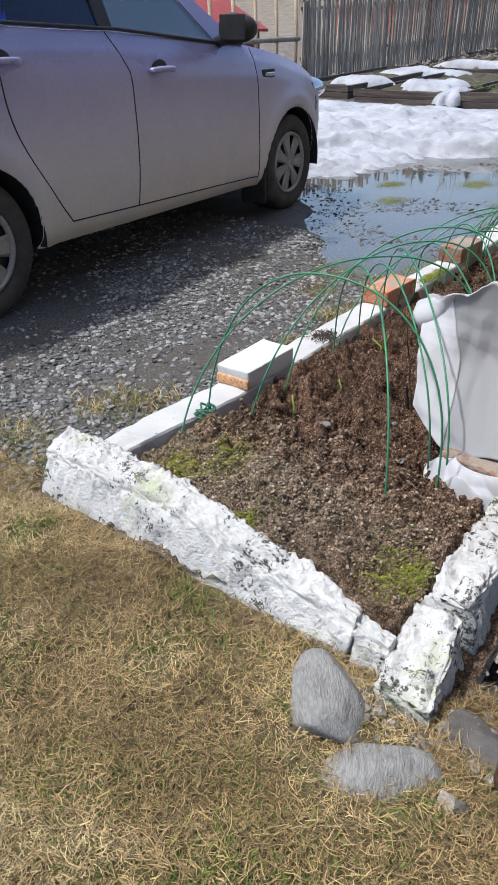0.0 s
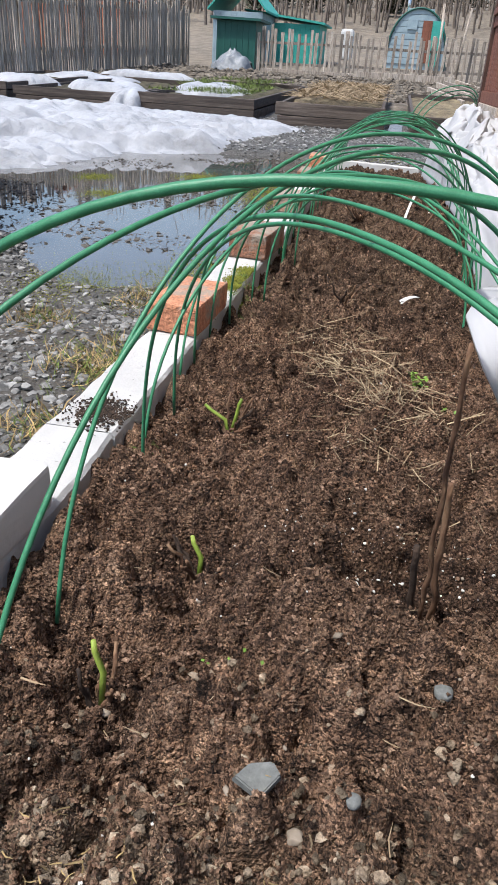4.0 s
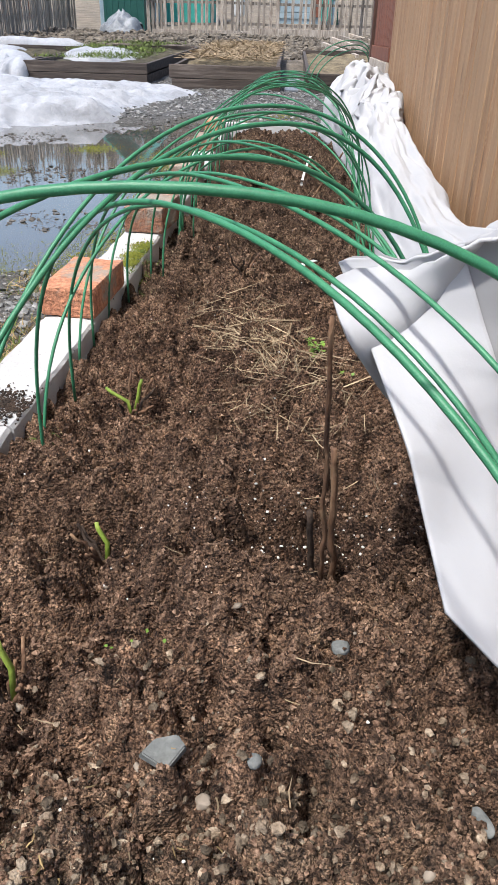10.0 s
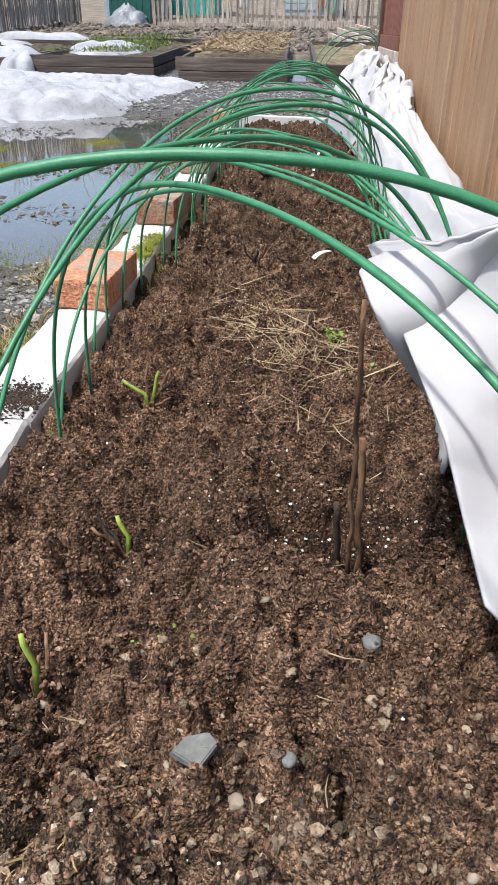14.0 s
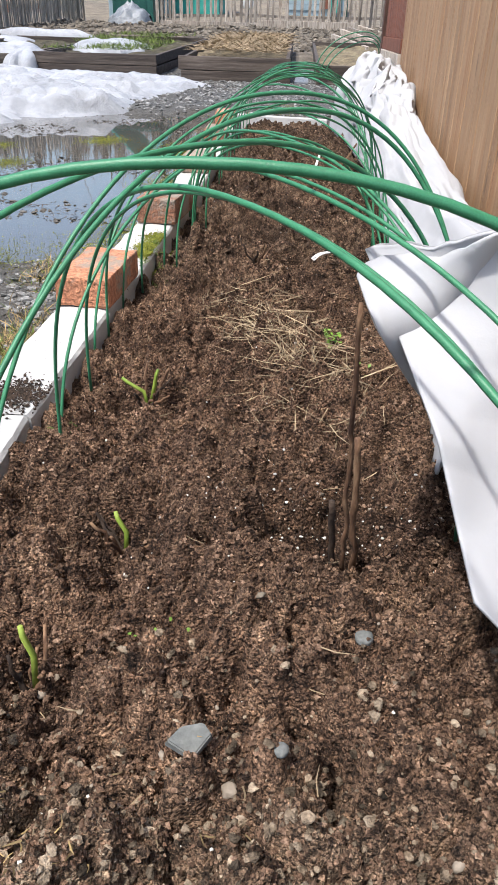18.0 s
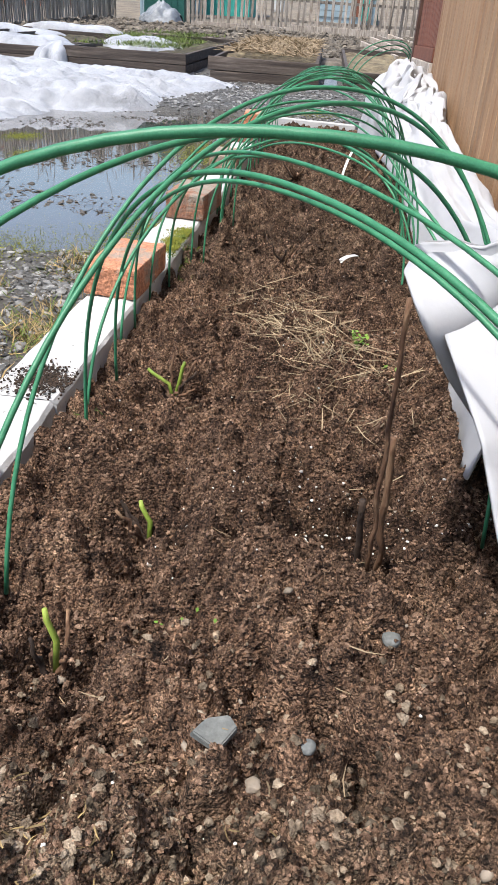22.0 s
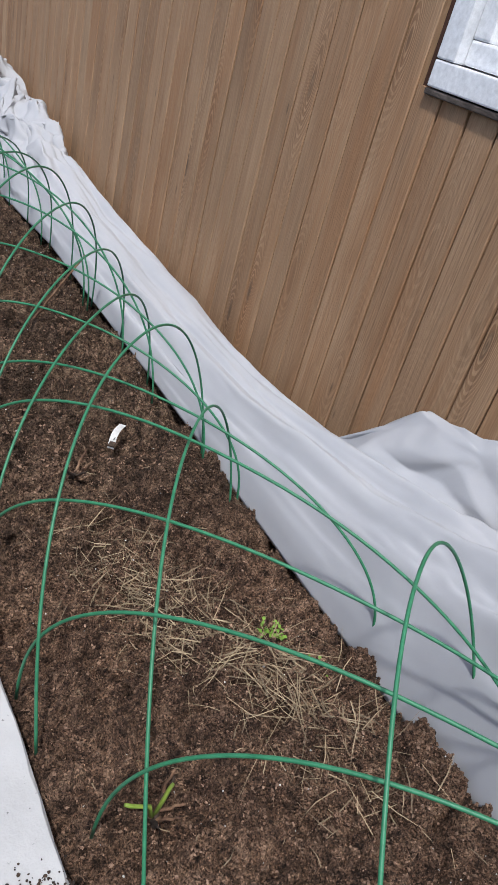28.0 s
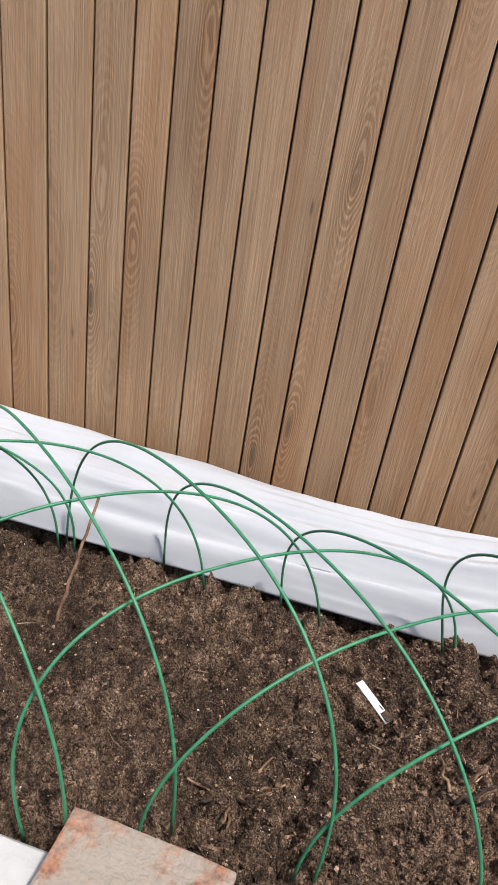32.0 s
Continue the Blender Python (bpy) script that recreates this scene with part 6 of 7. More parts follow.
def marker(a, b, bend, label):
    """A plastic plant label lying on the soil."""
    a, b = np.array(a), np.array(b)
    d = (b - a) / np.linalg.norm(b - a)
    s = np.array([-d[1], d[0], 0]) * .009
    chunks = []
    t = np.linspace(0, 1, 9)[:, None]
    c = a + (b - a) * t + np.array([0, 0, 1]) * (np.sin(np.pi * t) * bend) + s / .009 * np.sin(np.pi * t) * .005
    v = np.concatenate([c - s, c + s, c + s - [0, 0, .0015], c - s - [0, 0, .0015]])
    n = 9
    f = []
    for i in range(n - 1):
        for q in range(4):
            p = (q + 1) % 4
            f.append([q * n + i, q * n + i + 1, p * n + i + 1, p * n + i])
    f += [[0, n, 2 * n, 3 * n], [n - 1, 2 * n - 1, 3 * n - 1, 4 * n - 1]]
    root = empty("plant_label", label, "plant label", tuple(a), group="plant labels")
    o = npart("strip", v, np.array(f), LABELW, root, smooth=False)
    o.matrix_parent_inverse = root.matrix_world.inverted()
    o = part("soil_smear", bbox(-.014, .011, -.0085, .0085, -.002, .0014, .0005, .0012, 7, 2), DARKSOIL, root, "wet soil stuck on the foot")
    o.matrix_world = Matrix.Translation(Vector(a + (b - a) * .12 + np.array([0, 0, bend * .4 + .0015]))) @ pose(0, 0, 0, 0, 0, math.degrees(math.atan2(d[1], d[0])))
    o = part("inscription", bbox(-.006, .006, -.001, .001, 0, .0008), BLACKP, root, "faded dark writing")
    o.matrix_world = Matrix.Translation(Vector(a + (b - a) * .28 + np.array([0, 0, bend * .75 + .002]))) @ pose(0, 0, 0, 0, 0, math.degrees(math.atan2(d[1], d[0])))
    return root


marker((.500, .566, -.040), (.560, .634, -.020), .008, "curved white plastic plant label on the soil")
marker((.508, 1.79, -.01), (.542, 1.87, .10), .006, "white plastic plant label leaning in the soil")

# ---- straw, grit, crumbs, gravel and grass ----
def stuff(name, v, f, mat, label, cat, smooth=True):
    ob = new(name, nmesh(name, v, f, mat, smooth))
    return tagged(ob, label, cat, kind="stuff")


n = 700
k = rng.uniform(0, 1, n)
x, y = .33 + .22 * k + rng.normal(0, .055, n), .20 - .60 * k + rng.normal(0, .085, n)
m_ = (x > .15) & (x < .72)
x, y = x[m_], y[m_]
v, f = blades(x, y, soil_z(x, y) + .010, rng.uniform(.02, .12, len(x)), rng.uniform(.0009, .0021, len(x)), rng.uniform(-.02, .2, len(x)), curl=.3)
stuff("straw", v, f, STRAW, "pale dry straw scattered on the soil", "straw")
n = 420
x, y = rng.uniform(.12, .95, n), rng.uniform(-1.6, 3.8, n)
v, f = blades(x, y, soil_z(x, y) + .006, rng.uniform(.008, .04, n), rng.uniform(.0009, .002, n), rng.uniform(0, .3, n), curl=.5)
stuff("dry_bits", v, f, STRAW, "thin dry root and stalk bits on soil", "straw")
# crumbs: finer and denser where the camera lingers
r2 = np.random.RandomState(17)
n = 165000
x, y = r2.uniform(.08, .98, n), -1.36 + 2.0 * r2.uniform(0, 1, n) ** 1.9
k = (fbm(x * 9, y * 9, 3, 71) > r2.uniform(-1.5, .4, n))
x, y = x[k], y[k]
sz = .0010 + .0026 * r2.uniform(0, 1, len(x)) ** 2.6
v, f = lumps(x, y, soil_z(x, y) + sz * .35, sz, .95, .45, r2, True)
stuff("soil_crumbs", v, f, CRUMB, "loose brown soil crumbs on the bed", "soil", False)
n = 15000
x, y = r2.uniform(.08, .98, n), -1.36 + 2.4 * r2.uniform(0, 1, n) ** 1.5
k = fbm(x * 7, y * 7, 3, 73) > r2.uniform(-.9, .6, n)
for cx, cy, r_, d_ in HOLES:
    k &= ((x - cx) ** 2 + (y - cy) ** 2) > (r_ * .7) ** 2
x, y = x[k], y[k]
sz = .0022 + .0036 * r2.uniform(0, 1, len(x)) ** 2.5
v, f = lumps(x, y, soil_z(x, y) + sz * .2, sz, .85, .5, r2)
stuff("soil_clods", v, f, SOIL, "uneven brown soil clods on the bed", "soil", False)
n = 26000
x, y = r2.uniform(.08, .95, n), .45 + 3.4 * r2.uniform(0, 1, n) ** 1.6
sz = .0016 + .0045 * r2.uniform(0, 1, n) ** 4
v, f = lumps(x, y, soil_z(x, y) + sz * .35, sz, .8, .45, r2, True)
stuff("soil_crumbs", v, f, CRUMB, "loose brown soil crumbs on the far bed", "soil", False)
n = 6000
x, y = r2.uniform(.10, .90, n), .3 + 2.8 * r2.uniform(0, 1, n) ** 1.4
k = fbm(x * 6, y * 6, 3, 75) > r2.uniform(-.8, .5, n)
x, y = x[k], y[k]
sz = .003 + .009 * r2.uniform(0, 1, len(x)) ** 2.5
v, f = lumps(x, y, soil_z(x, y) + sz * .2, sz, .8, .5, r2)
stuff("soil_clods", v, f, SOIL, "dark soil clods on the far bed", "soil", False)
n = 13000
x, y = r2.uniform(.08, 1.0, n), r2.normal(-1.38, .17, n)
k = (y > -1.62) & (y < -.95)
x, y = x[k], y[k]
sz = .0014 + .0042 * r2.uniform(0, 1, len(x)) ** 3
v, f = lumps(x, y, soil_z(x, y) + sz * .35, sz, .8, .35, r2)
stuff("sandy_crumbs", v, f, SANDCRUMB, "grey sandy crumbs at the near end of the bed", "soil", False)
n = 1100
x, y = r2.uniform(.1, .98, n), r2.uniform(-1.6, 2.5, n)
x[:260], y[:260] = r2.normal(.53, .075, 260), r2.normal(-.70, .05, 260)
sz = .0008 + .0019 * r2.uniform(0, 1, n) ** 3
v, f = lumps(x, y, soil_z(x, y) + sz * .6, sz, .8, .2, r2)
stuff("grit", v, f, GRIT, "small white grit and perlite in soil", "grit")
n = 230
x, y = r2.uniform(.1, .92, n), -1.62 + 1.0 * r2.uniform(0, 1, n) ** 2.2
sz = .0018 + .0042 * r2.uniform(0, 1, n) ** 3
v, f = lumps(x, y, soil_z(x, y) + sz * .3, sz, .7, .3, r2)
stuff("pebbles", v, f, PEBBLE, "small pale pebbles in the soil", "pebbles")
n = 1300
x, y = r2.normal(.012, .030, n), r2.normal(-.43, .028, n)
k = np.abs(x) < .06
x, y, n = x[k], y[k], int(k.sum())
sz = .0009 + .0024 * r2.uniform(0, 1, n) ** 2.5
v, f = lumps(x, y, np.full(n, .003), sz, .8, .3, r2)
stuff("spilled_soil", v, f, DARKSOIL, "dark soil spilled on the white border", "soil", False)
# gravel
r3 = np.random.RandomState(23)
n = 30000
x, y = r3.uniform(-2.3, -.075, n), r3.uniform(-1.75, 1.3, n)
k = (pool(x, y) < .2) & (fbm(x * 2.2, y * 2.2, 3, 51) > r3.uniform(-1.0, .1, n)) & (r3.uniform(0, 1, n) > np.clip((-1.15 - x) / .6, 0, .75))
x, y = x[k], y[k]
sz = .0038 + .0125 * r3.uniform(0, 1, len(x)) ** 2.6
v, f = lumps(x, y, ground_z(x, y) + sz * .15, sz, .55, .22, r3)
stuff("gravel", v, f, GRAVEL, "loose grey crushed gravel between bed and car", "gravel", False)
n = 11000
x, y = r3.uniform(-2.6, 1.3, n), r3.uniform(3.6, 8.6, n)
k = (pool(x, y) < .25)
x, y = x[k], y[k]
sz = .008 + .016 * r3.uniform(0, 1, len(x)) ** 2
v, f = lumps(x, y, ground_z(x, y) + sz * .1, sz, .5, .22, r3)
stuff("gravel", v, f, GRAVEL, "loose grey gravel beyond the bed", "gravel", False)
n = 14000
x, y = r3.uniform(-3.2, -.1, n), r3.uniform(.6, 5.2, n)
k = (fbm(x * 2.0, y * 2.6, 4, 55) > .2 - .12 * np.clip((y - 2.6) / .8, 0, 1)) & (r3.uniform(0, 1, n) < .7) | (pool(x, y) < .5) & (fbm(x * 3, y * 3, 2, 57) > 0)
x, y = x[k], y[k]
sz = .003 + .015 * r3.uniform(0, 1, len(x)) ** 4
v, f = lumps(x, y, np.full(len(x), WL) + sz * .12, sz, .4, .4, r3, True)
stuff("puddle_debris", v, f, DARKSTONE, "dark wet stones and debris in the puddle", "gravel", False)
n = 5000
x, y = r3.uniform(-3.0, -.12, n), r3.uniform(.7, 5.1, n)
k = (fbm(x * 2.0, y * 2.6, 4, 55) > .34) & (pool(x, y) > .1)
x, y = x[k], y[k]
v, f = blades(x, y, np.full(len(x), WL + .001), r3.uniform(.015, .06, len(x)), r3.uniform(.002, .005, len(x)), r3.uniform(0, .25, len(x)), r3, .7)
stuff("water_weeds", v, f, DARKTWIG, "dark drowned stalks and weeds in the puddle", "weeds")
n = 420
x, y = r3.uniform(1.08, 1.35, n), r3.uniform(-1.98, -1.05, n)
x[:140], y[:140] = r3.normal(.99, .07, 140), r3.normal(-1.83, .03, 140)
sz = .004 + .016 * r3.uniform(0, 1, n) ** 2.5
v, f = lumps(x, y, ground_z(x, y) + sz * .3, sz, .7, .35, r3)
stuff("rubble", v, f, RUBBLE, "grey-brown rubble and mortar bits by the corner", "rubble", False)
# lawn
r4 = np.random.RandomState(29)
n = 150000
x, y = r4.uniform(-.75, 1.35, n), r4.uniform(-2.55, -1.62, n)
k = ((y < -1.72) | (x < -.2) | (x > 1.1)) & (fbm(x * 8, y * 8, 3, 83) > r4.uniform(-1.2, .25, n))
x, y = x[k], y[k]
v, f = blades(x, y, ground_z(x, y) + r4.uniform(0, .012, len(x)), .008 + .034 * r4.uniform(0, 1, len(x)) ** 1.6, r4.uniform(.0008, .0019, len(x)), r4.uniform(-.1, .7, len(x)), r4, .8)
stuff("dry_grass", v, f, DRYGRASS, "matted dry winter lawn grass", "grass")


def tufts(centres, n, spread, length, name, mat, label, lift=(.5, 1.4), zf=ground_z, wd=(.0015, .003)):
    xs_, ys_ = [], []
    for cx, cy, q in centres:
        m = int(n * q)
        xs_.append(r4.normal(cx, spread * q ** .5, m))
        ys_.append(r4.normal(cy, spread * q ** .5, m))
    x, y = np.concatenate(xs_), np.concatenate(ys_)
    v, f = blades(x, y, zf(x, y), r4.uniform(length * .4, length * 1.2, len(x)), r4.uniform(*wd, len(x)), r4.uniform(*lift, len(x)), r4, .6)
    return stuff(name, v, f, mat, label, "grass")


cs = [(r4.uniform(-.7, 1.3), r4.uniform(-2.5, -1.78), r4.uniform(.3, 1)) for _ in range(260)]
tufts(cs, 120, .04, .022, "lawn_tufts", GREENGRASS, "short fresh green tufts in the dry lawn", (.3, 1.3))
cs = [(-.17, .15, 1.6), (-.20, .05, 1), (-.17, .60, 1.3), (-.25, .68, 1), (-.45, -1.15, 1.2), (-.30, -1.05, .8), (-.24, 3.3, 1.5), (-.25, 3.6, 1), (-.5, .35, .6), (-.2, -.3, .5), (-.3, -1.55, 1), (-.55, -1.5, 1)]
tufts(cs, 330, .07, .05, "gravel_tufts", DRYGRASS, "yellowish grass tufts in the gravel", (.1, 1.0))
tufts(cs, 200, .07, .04, "gravel_tufts", GREENGRASS, "green grass tufts in the gravel", (.2, 1.0))
tufts([(.085, .36, 1), (.08, .47, 1), (.06, .55, .8), (.085, .62, .6)], 130, .018, .018, "border_tufts", GREENGRASS, "bright green grass growing over the border", (.0, 1.1), lambda x, y: np.where(x < .065, .002, soil_z(x, y)))
tufts([(.13, -1.33, .5), (.3, -1.5, .8), (.5, -1.52, .6), (.2, -1.18, .4), (.12, -.52, .3), (.8, -1.45, .8)], 60, .035, .02, "bed_tufts", GREENGRASS, "small green sprouts at the edge of the bed", (.1, 1.2), soil_z)
tufts([(.26, -1.42, 1.5), (.18, -1.32, 1.4), (.32, -1.34, 1.0), (.14, -1.46, 1.4), (.2, -1.50, 1.0)], 320, .07, .012, "bed_thatch", DRYGRASS, "dry thatch at the edge of the bed", (-.1, .4), lambda x, y: soil_z(x, y) + .007, (.0008, .0016))


def moss(centres, n, spread, zf, label):
    xs_ = np.concatenate([r4.normal(c[0], spread * c[2], int(6 * n * c[2])) for c in centres])
    ys_ = np.concatenate([r4.normal(c[1], spread * c[2] * 1.4, int(6 * n * c[2])) for c in centres])
    sz = r4.uniform(.0010, .0028, len(xs_))
    v, f = lumps(xs_, ys_, zf(xs_, ys_) + r4.uniform(0, .006, len(xs_)), sz, .7, .3, r4, True)
    stuff("moss", v, f, MOSS, label, "moss", False)


moss([(.05, .62, 1), (.04, .44, .7), (.035, .52, .7)], 260, .02, lambda x, y: np.where(x < .065, .001, soil_z(x, y)), "bright green moss on the white border")
moss([(-.24, 2.95, 2.4), (-.27, 3.3, 2.4), (-.2, 2.2, 1.5), (-.22, .95, 2), (-.17, 1.25, 1.4), (-.6, .75, 1.5), (-.1, 5.1, 2), (.3, 5.6, 2), (-1.2, 2.6, 1), (-.9, 3.6, 1.3), (-1.5, 3.2, 1)], 260, .06, lambda x, y: np.maximum(ground_z(x, y), WL), "green-brown moss at the edge of the puddle")
moss([(.29, -1.40, 1), (.86, -1.54, 1.1), (.18, -1.50, .7), (.24, -1.54, .8), (.5, -1.62, .5), (.9, -1.5, .5)], 200, .03, lambda x, y: soil_z(x, y) + .002, "green moss on the soil by the border")

# ---- raised beds behind the yard ----
def raised_bed(at, wx, wy, h, rz, label, fill, seed):
    z = float(ground_z(np.array(at[0]), np.array(at[1])))
    root = empty("raised_bed", label, "raised bed", (at[0], at[1], z - .03), rz, "raised beds")
    t = .045
    root.matrix_world = root.matrix_world @ pose(0, 0, 0, 2.0, 0, 0)
    for q in range(2):          # two planks on edge, one above the other
        z0, z1 = h * q / 2 + .003 * q, h * (q + 1) / 2 - .003
        for nm, b in (("front_board", bbox(-.03 * q, wx + .02, .004 * q, t, z0, z1, .006, .005, seed + q, 2)), ("back_board", bbox(0, wx, wy - t, wy, z0, z1, .006, .005, seed + q, 2)),
                      ("side_board", bbox(0, t, t + .002, wy - t - .002, z0, z1 - .01, .006, .005, seed + 3 + q, 2)), ("side_board", bbox(wx - t, wx, t + .002, wy - t - .002, z0, z1 - .01, .006, .005, seed + 5 + q, 2))):
            part(nm, b, BEDWOOD, root)
    x, y = np.meshgrid(np.linspace(t, wx - t, 40), np.linspace(t, wy - t, 50), indexing="ij")
    zz = h - .07 + .03 * fbm(x * 5 + seed, y * 5, 3, seed)
    npart("earth", np.stack([x, y, zz], -1).reshape(-1, 3), grid_faces(40, 50), fill, root, "earth with dry stalks")
    return root


BEDSOIL = mat_basic("bed_earth_dry", [(.3, (.07, .055, .035)), (.55, (.18, .145, .09)), (.75, (.27, .23, .14))], 9, .95, .8, 40, dist=.03)
BEDGREEN = mat_basic("bed_earth_green", [(.3, (.03, .027, .017)), (.55, (.075, .065, .04)), (.75, (.15, .135, .085))], 6, .95, .8, 40, dist=.03)
raised_bed((-2.90, 8.10), 1.48, 3.9, .25, -2, "weathered board raised bed with snow and green weeds", BEDGREEN, 3)
raised_bed((-1.05, 7.72), 1.25, 4.3, .29, 1, "weathered board raised bed covered with straw", BEDSOIL, 5)
raised_bed((.52, 7.72), 1.7, 4.6, .24, 1, "low weathered raised bed with bare earth", BEDSOIL, 7)
raised_bed((-4.75, 8.35), 1.5, 3.7, .22, -3, "weathered board raised bed under old snow", BEDGREEN, 9)
raised_bed((-6.35, 8.7), 1.3, 3.5, .22, -3, "far weathered raised bed under old snow", BEDGREEN, 11)
ob = part("board", bbox(0, .16, 0, 1.5, 0, .02, .003), PLASTIC, None)
ob.matrix_world = pose(.27, 7.75, float(ground_z(np.array(.3), np.array(8.2))) - .01, 1.8, 0, 0)
tagged(ob, "wet grey plastic sheet lying between the raised beds", "sheet")
snow_patch(-2.3, 9.6, .55, .65, .10, .27, .2, 3, "patch of old snow on a raised bed")
snow_patch(-3.08, 8.45, .26, .55, .16, .15, .1, 5, "heap of old snow between two raised beds")
snow_patch(-3.9, 9.4, .55, .5, .08, .24, .1, 7, "long patch of old snow on a raised bed")
snow_patch(-5.0, 11.6, 1.0, .5, .12, .28, .1, 9, "long heap of old snow by the fence")
snow_patch(-5.2, 9.5, .55, .3, .1, .25, -.1, 11, "thin strip of snow on a raised bed")
snow_patch(-4.6, 13.4, .9, .25, .06, .36, -.1, 13, "thin strip of snow on the dug soil")
for k, (a, b) in enumerate(((.60, 7.66), (.66, 7.68), (.72, 7.70))):
    th = np.linspace(0, np.pi, 30)
    pts = np.stack([a + .38 * (1 - np.cos(th)) * (1 - .1 * k) - .1, np.full(30, b) + .25 * (1 - np.cos(th)) / 2, .05 + (.34 - .05 * k) * np.sin(th) ** .8 + .22 * (1 - np.cos(th)) / 2], 1)
    tagged(new("garden_hoop", tubemesh("garden_hoop", pts, .0065, HOOP, 6)), "green hoop standing over a far raised bed", "garden hoop", "hoops over the far bed")
# straw on the middle bed, and clods of the dug plot
r5 = np.random.RandomState(31)
n = 4000
x, y = r5.uniform(-.95, .12, n), r5.uniform(7.9, 11.8, n)
v, f = blades(x, y, .275 + .036 * (y - 7.8) + r5.uniform(0, .03, n), r5.uniform(.08, .2, n), r5.uniform(.005, .01, n), r5.uniform(-.1, .4, n), r5, .6)
stuff("bed_straw", v, f, STRAW, "dry straw heaped on a raised bed", "straw")
n = 5000
x, y = r5.uniform(-2.85, -1.5, n), r5.uniform(8.2, 11.9, n)
k = fbm(x * 1.5, y * 1.5, 3, 81) > -.1
x, y = x[k], y[k]
v, f = blades(x, y, .25 + .036 * (y - 8.1), r5.uniform(.03, .10, len(x)), r5.uniform(.004, .009, len(x)), r5.uniform(.1, 1.0, len(x)), r5, .6)
stuff("bed_weeds", v, f, GREENGRASS, "low green weeds on a raised bed", "weeds")
n = 9000
x, y = r5.uniform(-6.2, 5.5, n), r5.uniform(12.3, 19.4, n)
sz = .03 + .06 * r5.uniform(0, 1, n) ** 2
v, f = lumps(x, y, ground_z(x, y) + sz * .2, sz, .7, .3, r5)
CLOD = mat_basic("dry_clods", [(.3, (.06, .05, .04)), (.55, (.15, .128, .1)), (.75, (.25, .22, .18))], 8, .95, .6, 40, spread=.4, island=True)
stuff("clods", v, f, CLOD, "dry clods of the dug vegetable plot", "soil", False)


# ---- fences ----
def fence(name, p0, p1, height, pitch, width, label, seed, gap=.2, rails=(.3, .8), posts=2.2, mats=GREYWOOD, pointed=False):
    r = np.random.RandomState(seed)
    p0, p1 = np.array(p0), np.array(p1)
    length = float(np.hypot(*(p1 - p0)))
    ang = math.atan2(*(p1 - p0)[::-1])
    z0 = float(ground_z(np.array(p0[0]), np.array(p0[1]))) - .02
    root = empty(name, label, "fence", (p0[0], p0[1], z0), math.degrees(ang))
    d = (p1 - p0) / length

    def gz(u):
        q = p0 + d * u
        return float(ground_z(np.array(q[0]), np.array(q[1]))) - z0
    meshes = []
    for k in range(10):
        h = height * r.uniform(.86, 1.04)
        ww = width * r.uniform(.75, 1.15)
        bm = bbox(-ww / 2, ww / 2, -.011, .011, 0, h, .002)
        if pointed:
            for q in bm.verts:
                if q.co.z > h - .01 and abs(q.co.x) > ww * .3:
                    q.co.z -= ww * .5
        me = bpy.data.meshes.new("picket")
        bm.to_mesh(me)
        bm.free()
        me.materials.append(mats)
        meshes.append(me)
    u = 0.0
    while u < length:
        o = new("picket", meshes[r.randint(10)])
        o.parent = root
        o.location = (u, r.uniform(-.008, .008), gz(u) + r.uniform(-.02, .10))
        o.rotation_euler = (0, r.normal(0, .018), 0)
        u += pitch * r.uniform(.8, 1.2 + gap)
    for f_ in rails:
        bm = bmesh.new()
        seg = max(2, int(length / 2))
        for s in range(seg):
            a, b = length * s / seg, length * (s + 1) / seg
            za, zb_ = gz(a) + height * f_ + r.uniform(-.03, .03), gz(b) + height * f_ + r.uniform(-.03, .03)
            vs = [bm.verts.new(c) for c in ((a, .014, za - .03), (b, .014, zb_ - .03), (b, .014, zb_ + .03), (a, .014, za + .03), (a, .05, za - .03), (b, .05, zb_ - .03), (b, .05, zb_ + .03), (a, .05, za + .03))]
            for q in ((0, 1, 2, 3), (7, 6, 5, 4), (3, 2, 6, 7), (4, 5, 1, 0)):
                bm.faces.new([vs[i] for i in q])
        part("rail", bm, mats, root)
    u = .1
    while u < length:
        o = part("post", bbox(u - .05, u + .05, .052, .15, gz(u) - .1, gz(u) + height * 1.05, .008), mats, root)
        u += posts
    return root


fence("paling_fence", (-6.75, 9.9), (-5.8, 20.6), 1.55, .075, .058, "tall close-set fence of weathered grey palings", 3, .05)
f2 = fence("picket_fence", (-3.6, 19.6), (6.5, 19.6), 1.02, .125, .075, "weathered grey picket fence with gaps and rails", 5, .35, (.25, .72))
for k, (a, b, h) in enumerate(((-3.4, -1.0, .12), (-.9, 1.5, .18))):
    o = part("board", bbox(a, b, 18.9 - .4 * k, 18.95 - .4 * k, 0, h, .006), GREYWOOD, None)
    o.location.z = float(ground_z(np.array(0.0), np.array(18.7)))
    tagged(o, "weathered board lying along the fence foot", "board")
for px, h in ((1.0, 1.75), (1.55, 1.7), (2.25, 1.55)):
    z = float(ground_z(np.array(px), np.array(19.3)))
    tagged(tubepart("pole", [(px, 19.35, z - .1), (px + .03, 19.35, z + h * .5), (px + .12 * (px > 1.4), 19.35, z + h)], .028, GREYWOOD, None), "thin weathered pole standing at the fence", "pole")
